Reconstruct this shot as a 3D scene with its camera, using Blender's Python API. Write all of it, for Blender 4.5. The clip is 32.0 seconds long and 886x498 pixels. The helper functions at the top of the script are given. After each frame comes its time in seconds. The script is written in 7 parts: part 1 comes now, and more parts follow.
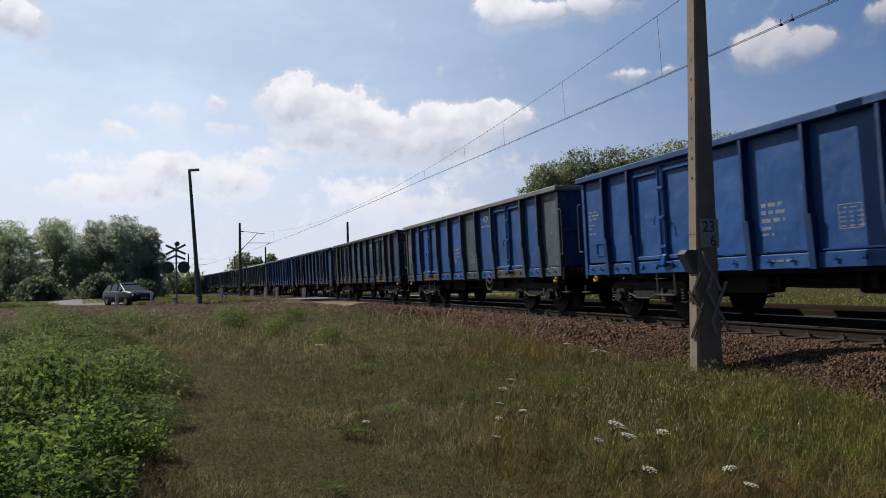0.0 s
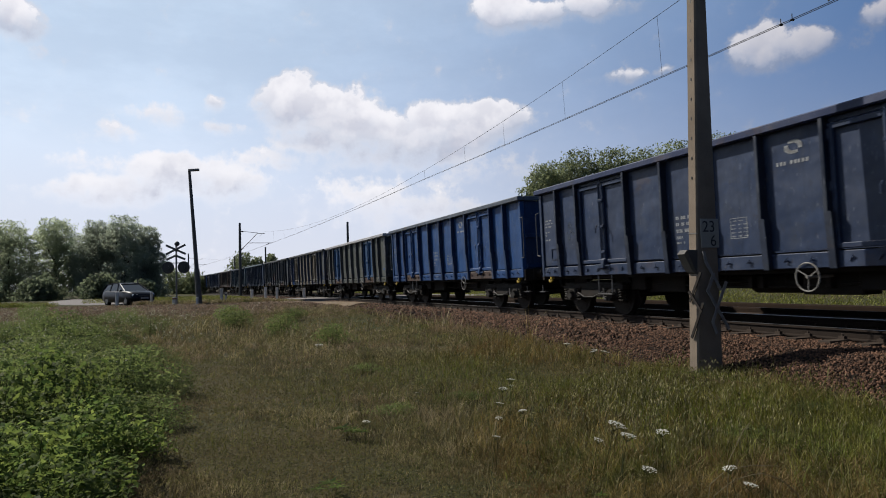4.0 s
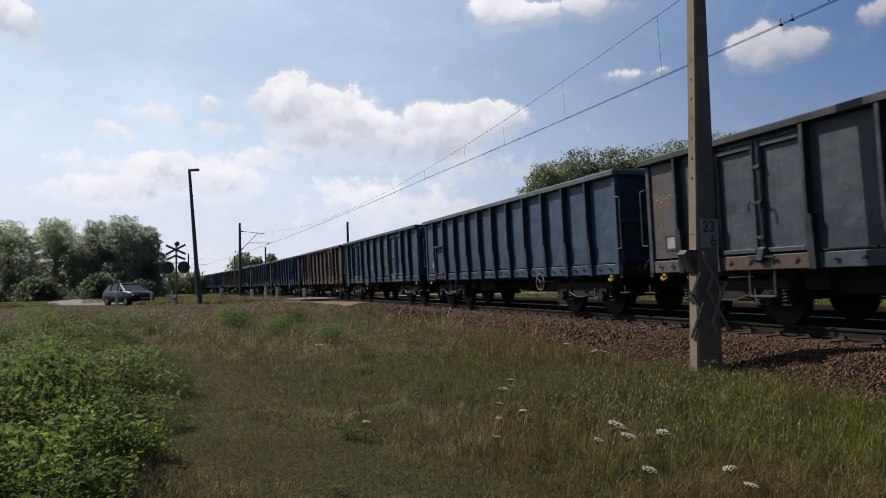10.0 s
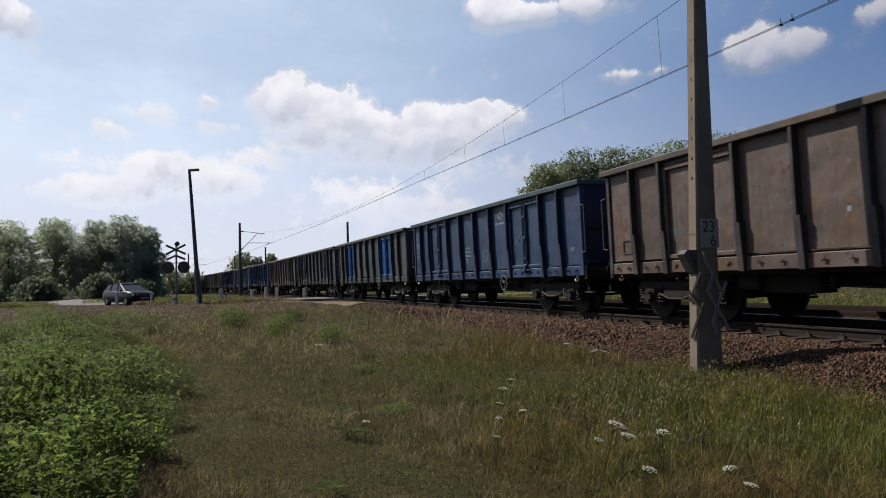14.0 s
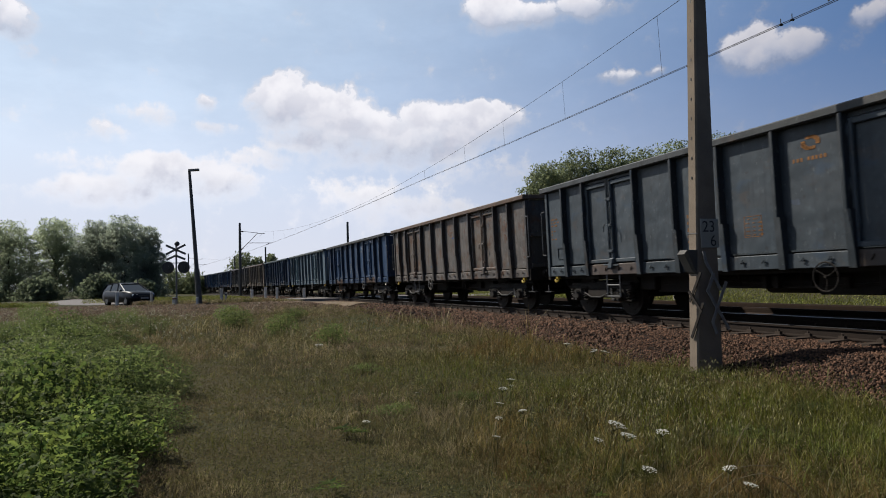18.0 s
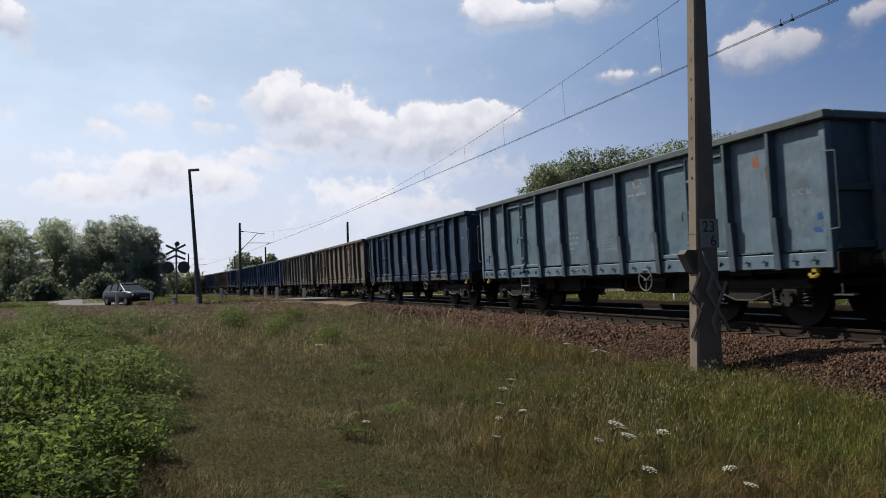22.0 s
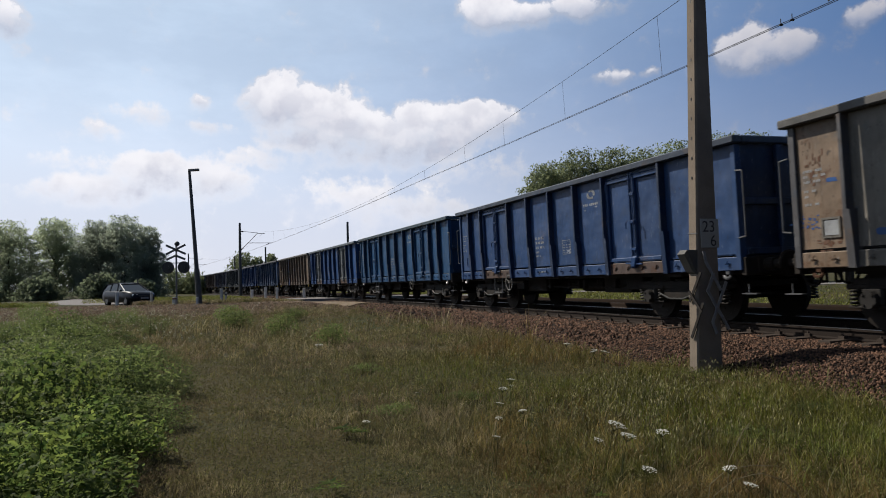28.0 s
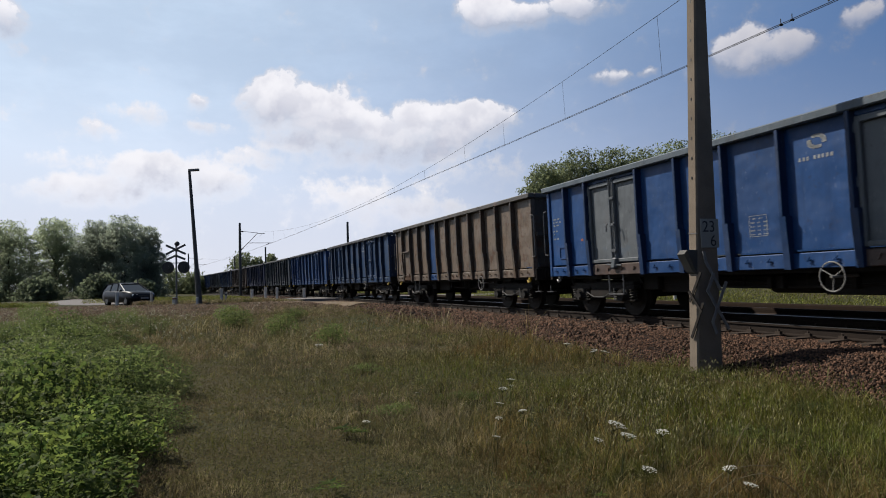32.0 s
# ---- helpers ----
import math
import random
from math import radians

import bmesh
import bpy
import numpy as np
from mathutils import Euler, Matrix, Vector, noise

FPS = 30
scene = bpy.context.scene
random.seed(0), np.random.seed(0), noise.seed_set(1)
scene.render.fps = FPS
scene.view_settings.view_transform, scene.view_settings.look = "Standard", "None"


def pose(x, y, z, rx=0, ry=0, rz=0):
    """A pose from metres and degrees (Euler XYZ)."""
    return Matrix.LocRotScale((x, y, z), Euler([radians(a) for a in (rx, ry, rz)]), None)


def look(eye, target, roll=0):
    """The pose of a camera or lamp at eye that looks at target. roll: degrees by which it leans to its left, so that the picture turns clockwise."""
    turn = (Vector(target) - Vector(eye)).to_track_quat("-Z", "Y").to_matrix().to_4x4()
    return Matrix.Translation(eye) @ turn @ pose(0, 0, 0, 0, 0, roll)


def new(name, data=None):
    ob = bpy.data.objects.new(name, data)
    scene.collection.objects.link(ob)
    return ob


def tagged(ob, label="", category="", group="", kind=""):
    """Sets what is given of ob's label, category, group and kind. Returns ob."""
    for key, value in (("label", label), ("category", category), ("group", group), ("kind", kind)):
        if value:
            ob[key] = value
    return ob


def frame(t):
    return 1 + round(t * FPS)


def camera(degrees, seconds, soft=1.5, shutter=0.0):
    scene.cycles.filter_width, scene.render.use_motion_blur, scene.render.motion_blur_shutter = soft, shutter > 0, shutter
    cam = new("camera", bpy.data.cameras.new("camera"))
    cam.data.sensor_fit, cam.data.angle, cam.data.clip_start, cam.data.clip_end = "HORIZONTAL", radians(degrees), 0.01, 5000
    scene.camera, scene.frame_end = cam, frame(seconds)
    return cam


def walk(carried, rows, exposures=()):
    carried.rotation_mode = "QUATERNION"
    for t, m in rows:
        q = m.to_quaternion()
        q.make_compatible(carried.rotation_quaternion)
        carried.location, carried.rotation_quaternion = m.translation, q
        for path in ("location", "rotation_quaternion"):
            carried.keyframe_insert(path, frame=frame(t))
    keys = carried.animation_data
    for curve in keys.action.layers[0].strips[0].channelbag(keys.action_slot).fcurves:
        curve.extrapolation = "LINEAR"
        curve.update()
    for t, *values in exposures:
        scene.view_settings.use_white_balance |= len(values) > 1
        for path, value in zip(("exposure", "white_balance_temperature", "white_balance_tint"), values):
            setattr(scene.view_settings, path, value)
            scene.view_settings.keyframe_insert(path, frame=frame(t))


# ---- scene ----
cam = camera(65.05, 32.0, soft=0.97, shutter=0.12)
EYE = Vector((0.0, 0.0, 1.55))
TILT = radians(2.69)
CAM_POSE = look(EYE, EYE + Vector((0.0, math.cos(TILT), math.sin(TILT))), roll=-1.5)
walk(cam, [(0.0, CAM_POSE), (32.0, CAM_POSE)], exposures=[(0.0, 1.65), (32.0, 1.65)])

# ---- light: afternoon sun from the left and a little ahead, broken summer clouds ----
SUN_EL, SUN_DIR = radians(43), Vector((-0.86, 0.51, 0.0)).normalized()
world = bpy.data.worlds.new("sky")
scene.world = world
world.use_nodes = True
wn = world.node_tree.nodes
sky = wn.new("ShaderNodeTexSky")
sky.sky_type, sky.sun_disc = "NISHITA", False
sky.sun_elevation, sky.sun_rotation = SUN_EL, math.atan2(SUN_DIR.x, SUN_DIR.y)
sky.altitude = 900
sky.air_density, sky.dust_density, sky.ozone_density = 0.8, 0.1, 2.4
wn["Background"].inputs["Strength"].default_value = 0.0165
world.node_tree.links.new(sky.outputs["Color"], wn["Background"].inputs["Color"])
sun = new("sun", bpy.data.lights.new("sun", "SUN"))
sun.data.energy, sun.data.angle, sun.data.color = 5.0, radians(0.55), (1.0, 0.93, 0.82)
sun_from = SUN_DIR * math.cos(SUN_EL) + Vector((0, 0, math.sin(SUN_EL)))
sun.matrix_world = look(sun_from * 50, (0, 0, 0))


# ---- materials ----
def nodes_of(name):
    m = bpy.data.materials.new(name)
    m.use_nodes = True
    t = m.node_tree
    return m, t, t.nodes["Principled BSDF"]


def mixed(t, a, b, fac, mode="MIX"):
    """A colour mix node; a, b, fac are sockets, colours or numbers. Returns its colour socket."""
    n = t.nodes.new("ShaderNodeMix")
    n.data_type, n.blend_type = "RGBA", mode
    for sock, value in ((n.inputs[6], a), (n.inputs[7], b), (n.inputs[0], fac)):
        if isinstance(value, bpy.types.NodeSocket):
            t.links.new(value, sock)
        elif isinstance(value, (tuple, list)):
            sock.default_value = (*value[:3], 1)
        else:
            sock.default_value = value
    return n.outputs[2]


def grain(t, scale, detail=4.0, rough=0.6, vec=None, stretch=None):
    """A noise socket in the object's own metres."""
    co = t.nodes.new("ShaderNodeTexCoord").outputs["Object"] if vec is None else vec
    if stretch:
        mp = t.nodes.new("ShaderNodeMapping")
        mp.inputs["Scale"].default_value = stretch
        t.links.new(co, mp.inputs["Vector"])
        co = mp.outputs["Vector"]
    n = t.nodes.new("ShaderNodeTexNoise")
    n.inputs["Scale"].default_value, n.inputs["Detail"].default_value, n.inputs["Roughness"].default_value = scale, detail, rough
    t.links.new(co, n.inputs["Vector"])
    return n.outputs["Fac"]


def steps(t, fac, lo, hi):
    """A soft threshold: 0 below lo, 1 above hi."""
    n = t.nodes.new("ShaderNodeMapRange")
    n.interpolation_type = "SMOOTHSTEP"
    n.inputs["From Min"].default_value, n.inputs["From Max"].default_value = lo, hi
    t.links.new(fac, n.inputs["Value"])
    return n.outputs["Result"]


def bumped(t, bsdf, height, strength, distance=0.02):
    n = t.nodes.new("ShaderNodeBump")
    n.inputs["Strength"].default_value, n.inputs["Distance"].default_value = strength, distance
    t.links.new(height, n.inputs["Height"])
    t.links.new(n.outputs["Normal"], bsdf.inputs["Normal"])


def times(t, fac, k):
    n = t.nodes.new("ShaderNodeMath")
    n.operation = "MULTIPLY"
    t.links.new(fac, n.inputs[0])
    if isinstance(k, bpy.types.NodeSocket):
        t.links.new(k, n.inputs[1])
    else:
        n.inputs[1].default_value = k
    return n.outputs[0]


def shade(name, base, second=None, scale=6.0, fine=60.0, rough=0.7, metal=0.0, amount=0.6, bump=0.3, depth=0.01, stretch=None, island=0.0, spread=None, grime=0.38):
    """A surface of two colours at two scales of noise, with relief. island: brightness spread per loose piece."""
    m, t, b = nodes_of(name)
    second = second or tuple(c * 0.6 for c in base)
    base, second = tuple(c * grime for c in base), tuple(c * grime for c in second)
    coarse, small = grain(t, scale, 5, 0.6, stretch=stretch), grain(t, fine, 3, 0.6, stretch=stretch)
    col = mixed(t, base, second, times(t, steps(t, coarse, 0.35, 0.68), amount))
    col = mixed(t, col, tuple(c * 0.55 for c in base), times(t, steps(t, small, 0.5, 0.75), 0.55))
    if island:
        geo = t.nodes.new("ShaderNodeNewGeometry")
        ramp = t.nodes.new("ShaderNodeMapRange")
        ramp.inputs["To Min"].default_value, ramp.inputs["To Max"].default_value = 1 - island, 1 + island
        t.links.new(geo.outputs["Random Per Island"], ramp.inputs["Value"])
        hsv = t.nodes.new("ShaderNodeHueSaturation")
        t.links.new(ramp.outputs["Result"], hsv.inputs["Value"])
        t.links.new(col, hsv.inputs["Color"])
        col = hsv.outputs["Color"]
    if spread:
        info = t.nodes.new("ShaderNodeObjectInfo")
        col = mixed(t, col, spread, times(t, info.outputs["Random"], 0.5))
    t.links.new(col, b.inputs["Base Color"])
    b.inputs["Roughness"].default_value, b.inputs["Metallic"].default_value = rough, metal
    b.inputs["Specular IOR Level"].default_value = 0.5 if rough < 0.6 else 0.15
    if bump:
        bumped(t, b, small, bump, depth)
    return m


PAINTS = {}


PAINT_DEPTH = (0.355, 0.36, 0.40)


def paint(base, rust=0.25, dirt=0.4, gloss=0.45):
    """Worn wagon paint: faded sheets, dust runs, scratches, rust blisters and drips."""
    base = tuple(c * q for c, q in zip(base, PAINT_DEPTH))
    key = (base, rust, dirt, gloss)
    if key in PAINTS:
        return PAINTS[key]
    m, t, b = nodes_of("wagon_paint")
    co = t.nodes.new("ShaderNodeTexCoord").outputs["Object"]
    info = t.nodes.new("ShaderNodeObjectInfo")
    shift = t.nodes.new("ShaderNodeVectorMath")
    shift.operation = "ADD"
    comb = t.nodes.new("ShaderNodeCombineXYZ")
    t.links.new(times(t, info.outputs["Random"], 37.0), comb.inputs[0])
    t.links.new(times(t, info.outputs["Random"], 11.0), comb.inputs[2])
    t.links.new(co, shift.inputs[0])
    t.links.new(comb.outputs[0], shift.inputs[1])
    v = shift.outputs[0]
    faded = tuple(min(1, 0.8 * c + 0.022) for c in base)
    col = mixed(t, base, faded, times(t, steps(t, grain(t, 0.9, 3, 0.5, v), 0.35, 0.68), 0.9 * dirt))
    # each sheet has faded a little differently
    tone = t.nodes.new("ShaderNodeMapRange")
    tone.inputs["To Min"].default_value, tone.inputs["To Max"].default_value = 0.86, 1.12
    t.links.new(info.outputs["Random"], tone.inputs["Value"])
    hsv = t.nodes.new("ShaderNodeHueSaturation")
    t.links.new(tone.outputs["Result"], hsv.inputs["Value"])
    t.links.new(col, hsv.inputs["Color"])
    col = hsv.outputs["Color"]
    # old coats and coal dust that show through in patches
    coat = steps(t, grain(t, 1.5, 6, 0.62, v), 0.54, 0.62)
    col = mixed(t, col, tuple(0.45 * c + q for c, q in zip(base, (0.020, 0.021, 0.022))), times(t, coat, 0.8 * dirt))
    stain = steps(t, grain(t, 1.15, 7, 0.66, v, (1.0, 1.0, 1.5)), 0.60 - 0.1 * rust, 0.70 - 0.1 * rust)
    col = mixed(t, col, (0.075, 0.047, 0.028), times(t, stain, 0.1 + 1.1 * rust))
    # uneven sheen of brushed-over coats, paler and darker
    pale = steps(t, grain(t, 2.7, 6, 0.68, v, (1.0, 1.0, 0.8)), 0.53, 0.64)
    col = mixed(t, col, tuple(1.35 * c + 0.012 for c in base), times(t, pale, 0.75 * dirt))
    blue = steps(t, grain(t, 1.9, 5, 0.6, v, (0.8, 0.8, 1.3)), 0.58, 0.68)
    col = mixed(t, col, (0.55 * base[0] + 0.004, 0.75 * base[1] + 0.012, 0.95 * base[2] + 0.028), times(t, blue, 0.6 * dirt))
    runs = grain(t, 3.4, 6, 0.7, v, (3.2, 3.2, 0.22))
    col = mixed(t, col, tuple(c * 0.55 for c in base), times(t, steps(t, runs, 0.50, 0.72), 0.8 * dirt + 0.08))
    drips = steps(t, grain(t, 2.6, 7, 0.7, v, (5.0, 5.0, 0.2)), 0.72 - 0.30 * rust, 0.86 - 0.30 * rust)
    col = mixed(t, col, (0.070, 0.034, 0.018), times(t, drips, 0.2 + 0.9 * rust))
    blister = steps(t, grain(t, 2.3, 9, 0.72, v), 0.74 - 0.40 * rust, 0.80 - 0.36 * rust)
    col = mixed(t, col, (0.060, 0.026, 0.012), times(t, blister, 0.25 + 0.9 * rust))
    soot = steps(t, grain(t, 2.2, 7, 0.68, v, (1.0, 1.0, 0.6)), 0.52, 0.74)
    col = mixed(t, col, (0.010, 0.0095, 0.009), times(t, soot, 0.55 * dirt))
    bare = steps(t, grain(t, 0.85, 7, 0.62, v), 0.72 - 0.25 * rust, 0.77 - 0.22 * rust)
    col = mixed(t, col, (0.088, 0.044, 0.023), times(t, bare, min(1.0, 1.1 * rust)))
    chips = steps(t, grain(t, 11.0, 5, 0.62, v, (1.0, 1.0, 0.6)), 0.63, 0.67)
    col = mixed(t, col, (0.016, 0.011, 0.009), times(t, chips, 0.25 + 0.9 * rust))
    # short pale scratches where loads were knocked off
    scratch = steps(t, grain(t, 13.0, 3, 0.5, v, (2.2, 2.2, 0.5)), 0.665, 0.70)
    col = mixed(t, col, tuple(0.09 + 0.75 * c for c in base), times(t, scratch, 0.25 + 0.5 * dirt))
    t.links.new(col, b.inputs["Base Color"])
    b.inputs["Roughness"].default_value = gloss
    b.inputs["Specular IOR Level"].default_value = 0.26
    dents = grain(t, 1.9, 2, 0.4, v)
    bumped(t, b, dents, 0.45, 0.10)
    PAINTS[key] = m
    return m


def darkened(material, k=0.5):
    """A darker, dirtier copy of this paint for posts and ends; carries the ends' shade."""
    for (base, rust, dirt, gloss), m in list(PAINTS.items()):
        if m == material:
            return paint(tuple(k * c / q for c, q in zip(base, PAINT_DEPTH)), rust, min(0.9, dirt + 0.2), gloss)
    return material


STEEL_DARK = shade("underframe_steel", (0.016, 0.014, 0.0125), (0.03, 0.022, 0.017), 4, 40, 0.75, 0.0, 0.7, grime=0.6)
WHEEL_STEEL = shade("wheel_steel", (0.025, 0.02, 0.017), (0.014, 0.011, 0.009), 5, 50, 0.6, 0.3, grime=0.6)
RUST = shade("rusty_steel", (0.13, 0.06, 0.03), (0.06, 0.03, 0.018), 5, 45, 0.85)
RAIL_TOP = shade("polished_rail_steel", (0.3, 0.3, 0.31), (0.2, 0.19, 0.18), 3, 40, 0.35, 0.9, bump=0.05, grime=0.55)
RAIL_SIDE = shade("rusty_rail_steel", (0.042, 0.028, 0.021), (0.024, 0.016, 0.012), 4, 50, 0.85)
RUST_RAIL = shade("brown_rail_steel", (0.06, 0.036, 0.024), (0.035, 0.022, 0.015), 4, 50, 0.8)
CONCRETE = shade("weathered_concrete", (0.37, 0.30, 0.235), (0.235, 0.19, 0.15), 2.2, 70, 0.9, bump=0.5)
SLEEPER = shade("sleeper_concrete", (0.085, 0.06, 0.046), (0.05, 0.036, 0.028), 3, 60, 0.9, spread=(0.05, 0.04, 0.033))
STONE = shade("ballast_stone", (0.185, 0.100, 0.063), (0.075, 0.048, 0.035), 9, 80, 0.85, island=0.95)
BALLAST = shade("ballast_fines", (0.035, 0.023, 0.018), (0.018, 0.012, 0.010), 14, 55, 0.95, bump=1.0, depth=0.05)
WHITE_PAINT = shade("white_marking", (0.58, 0.60, 0.62), (0.34, 0.35, 0.37), 5, 40, 0.7, grime=0.36)
ORANGE_PAINT = shade("orange_marking", (0.45, 0.2, 0.06), (0.25, 0.13, 0.06), 5, 40, 0.7)
YELLOW_PAINT = shade("yellow_marking", (0.72, 0.5, 0.06), (0.4, 0.3, 0.06), 6, 40, 0.6)
AXLE_GREY = shade("dusty_axle_box", (0.04, 0.036, 0.033), (0.014, 0.012, 0.011), 7, 40, 0.7)
SPRING_STEEL = shade("spring_steel", (0.045, 0.04, 0.036), (0.02, 0.018, 0.016), 9, 50, 0.5, 0.3)
WHEEL_GREY = shade("pale_grey_paint", (0.50, 0.49, 0.47), (0.22, 0.20, 0.18), 6, 40, 0.6)
BLACK = shade("black_paint", (0.012, 0.012, 0.012), (0.02, 0.02, 0.02), 5, 40, 0.5)
GALV = shade("galvanised_steel", (0.3, 0.3, 0.31), (0.2, 0.2, 0.2), 4, 50, 0.45, 0.7, bump=0.05)
DARK_POST = shade("weathered_dark_steel", (0.19, 0.185, 0.18), (0.11, 0.105, 0.10), 3, 50, 0.6, 0.3)
BAR_GREY = shade("grey_painted_bar", (0.42, 0.41, 0.40), (0.24, 0.23, 0.22), 5, 50, 0.6)
CABLE = shade("grey_cable", (0.10, 0.10, 0.10), (0.05, 0.05, 0.05), 4, 50, 0.5, 0.4, bump=0.05)
WIRE = shade("copper_wire", (0.06, 0.05, 0.045), (0.03, 0.03, 0.03), 8, 60, 0.6, 0.6, bump=0)
ASPHALT = shade("asphalt", (0.36, 0.335, 0.325), (0.27, 0.25, 0.24), 2, 90, 0.9)
SAND = shade("sandy_soil", (0.36, 0.27, 0.19), (0.24, 0.18, 0.12), 1.6, 40, 0.95, bump=0.6, depth=0.04)
COAL_FLOOR = shade("dusty_floor", (0.04, 0.035, 0.03), (0.02, 0.02, 0.02), 3, 40, 0.9)


def field_soil():
    m, t, b = nodes_of("meadow_ground")
    big, mid, fine = grain(t, 0.16, 4), grain(t, 1.3, 5), grain(t, 24, 4)
    col = mixed(t, (0.042, 0.035, 0.014), (0.031, 0.035, 0.011), steps(t, big, 0.4, 0.6))
    col = mixed(t, col, (0.056, 0.04, 0.021), times(t, steps(t, mid, 0.5, 0.72), 0.6))
    col = mixed(t, col, (0.013, 0.012, 0.006), times(t, steps(t, fine, 0.48, 0.7), 0.7))
    t.links.new(col, b.inputs["Base Color"])
    b.inputs["Roughness"].default_value = 0.95
    b.inputs["Specular IOR Level"].default_value = 0.1
    bumped(t, b, fine, 0.8, 0.06)
    return m


def leaf_surface(name, a, b_, c, scale=0.5, trans=0.35, vary=0.12, k=0.68):
    """Leaves: two greens and a third by patch, each leaf a little different, some light passing through."""
    m, t, b = nodes_of(name)
    a, b_, c = (tuple(k * q for q in col) for col in (a, b_, c))
    geo = t.nodes.new("ShaderNodeNewGeometry")
    patch = grain(t, scale, 3)
    col = mixed(t, a, b_, geo.outputs["Random Per Island"])
    col = mixed(t, col, c, times(t, steps(t, patch, 0.45, 0.62), 0.75))
    info, ramp, hsv = t.nodes.new("ShaderNodeObjectInfo"), t.nodes.new("ShaderNodeMapRange"), t.nodes.new("ShaderNodeHueSaturation")
    ramp.inputs["To Min"].default_value, ramp.inputs["To Max"].default_value = 1 - vary, 1 + vary
    t.links.new(info.outputs["Random"], ramp.inputs["Value"])
    t.links.new(ramp.outputs["Result"], hsv.inputs["Value"])
    t.links.new(col, hsv.inputs["Color"])
    col = hsv.outputs["Color"]
    t.links.new(col, b.inputs["Base Color"])
    b.inputs["Roughness"].default_value = 0.6
    b.inputs["Specular IOR Level"].default_value = 0.06
    tr = t.nodes.new("ShaderNodeBsdfTranslucent")
    t.links.new(col, tr.inputs["Color"])
    mx = t.nodes.new("ShaderNodeMixShader")
    mx.inputs[0].default_value = trans
    t.links.new(b.outputs[0], mx.inputs[1])
    t.links.new(tr.outputs[0], mx.inputs[2])
    t.links.new(mx.outputs[0], t.nodes["Material Output"].inputs["Surface"])
    return m


GROUND = field_soil()
BARK = shade("bark", (0.1, 0.075, 0.05), (0.05, 0.038, 0.026), 6, 40, 0.95, stretch=(1, 1, 0.2))
LEAF_DARK = leaf_surface("dark_tree_leaves", (0.25, 0.285, 0.225), (0.29, 0.325, 0.255), (0.235, 0.27, 0.21), 0.35, 0.9, k=1.0)
LEAF_LIGHT = leaf_surface("green_tree_leaves", (0.26, 0.305, 0.195), (0.295, 0.335, 0.22), (0.245, 0.285, 0.185), 0.35, 0.9, k=1.0)
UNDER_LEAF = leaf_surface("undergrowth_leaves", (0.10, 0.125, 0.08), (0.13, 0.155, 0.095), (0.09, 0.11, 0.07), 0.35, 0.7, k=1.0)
FOREST_LEAF = leaf_surface("forest_leaves", (0.14, 0.166, 0.088), (0.20, 0.225, 0.12), (0.118, 0.14, 0.076), 0.35, 0.55, k=1.0)
WEED_LEAF = leaf_surface("weed_leaves", (0.10, 0.147, 0.050), (0.212, 0.257, 0.082), (0.19, 0.194, 0.085), 0.9, 0.6, 0.34)


# ---- mesh helpers ----
def box(bm, x0, x1, y0, y1, z0, z1, bevel=0.0):
    before = set(bm.verts) if bevel else ()
    made = bmesh.ops.create_cube(bm, size=1.0, matrix=Matrix.Translation(((x0 + x1) / 2, (y0 + y1) / 2, (z0 + z1) / 2)) @ Matrix.Diagonal((abs(x1 - x0), abs(y1 - y0), abs(z1 - z0), 1)))
    if bevel:
        edges = list({e for v in made["verts"] for e in v.link_edges})
        bmesh.ops.bevel(bm, geom=edges, offset=bevel, segments=1, affect="EDGES")
        return [v for v in bm.verts if v not in before]
    return made["verts"]


def rod(bm, a, b, r, r2=None, seg=8):
    a, b = Vector(a), Vector(b)
    m = Matrix.Translation((a + b) / 2) @ (b - a).to_track_quat("Z", "Y").to_matrix().to_4x4()
    bmesh.ops.create_cone(bm, cap_ends=True, segments=seg, radius1=r, radius2=r if r2 is None else r2, depth=(b - a).length, matrix=m)


def bent(bm, points, r, seg=6):
    for a, b in zip(points, points[1:]):
        rod(bm, a, b, r, seg=seg)


def solid(name, bm, smooth=False):
    me = bpy.data.meshes.new(name)
    bm.normal_update()
    bm.to_mesh(me)
    bm.free()
    if smooth:
        me.polygons.foreach_set("use_smooth", [True] * len(me.polygons))
    return me


def part(name, bm, material, parent, label="", at=None):
    """One mesh object under a thing or under a part. bm: a bmesh, or mesh data that is shared."""
    me = solid(name, bm) if isinstance(bm, bmesh.types.BMesh) else bm
    ob = new(name, me)
    if not me.materials:
        me.materials.append(None)
    ob.material_slots[0].link, ob.material_slots[0].material = "OBJECT", material
    ob.parent = parent
    if at is not None:
        ob.location = at
    if label:
        ob["label"] = label
    return ob


def thing(name, label, category, group="", kind="", at=None):
    ob = tagged(new(name), label, category, group, kind)
    ob.empty_display_size = 0.2
    if at is not None:
        ob.matrix_basis = at
    return ob


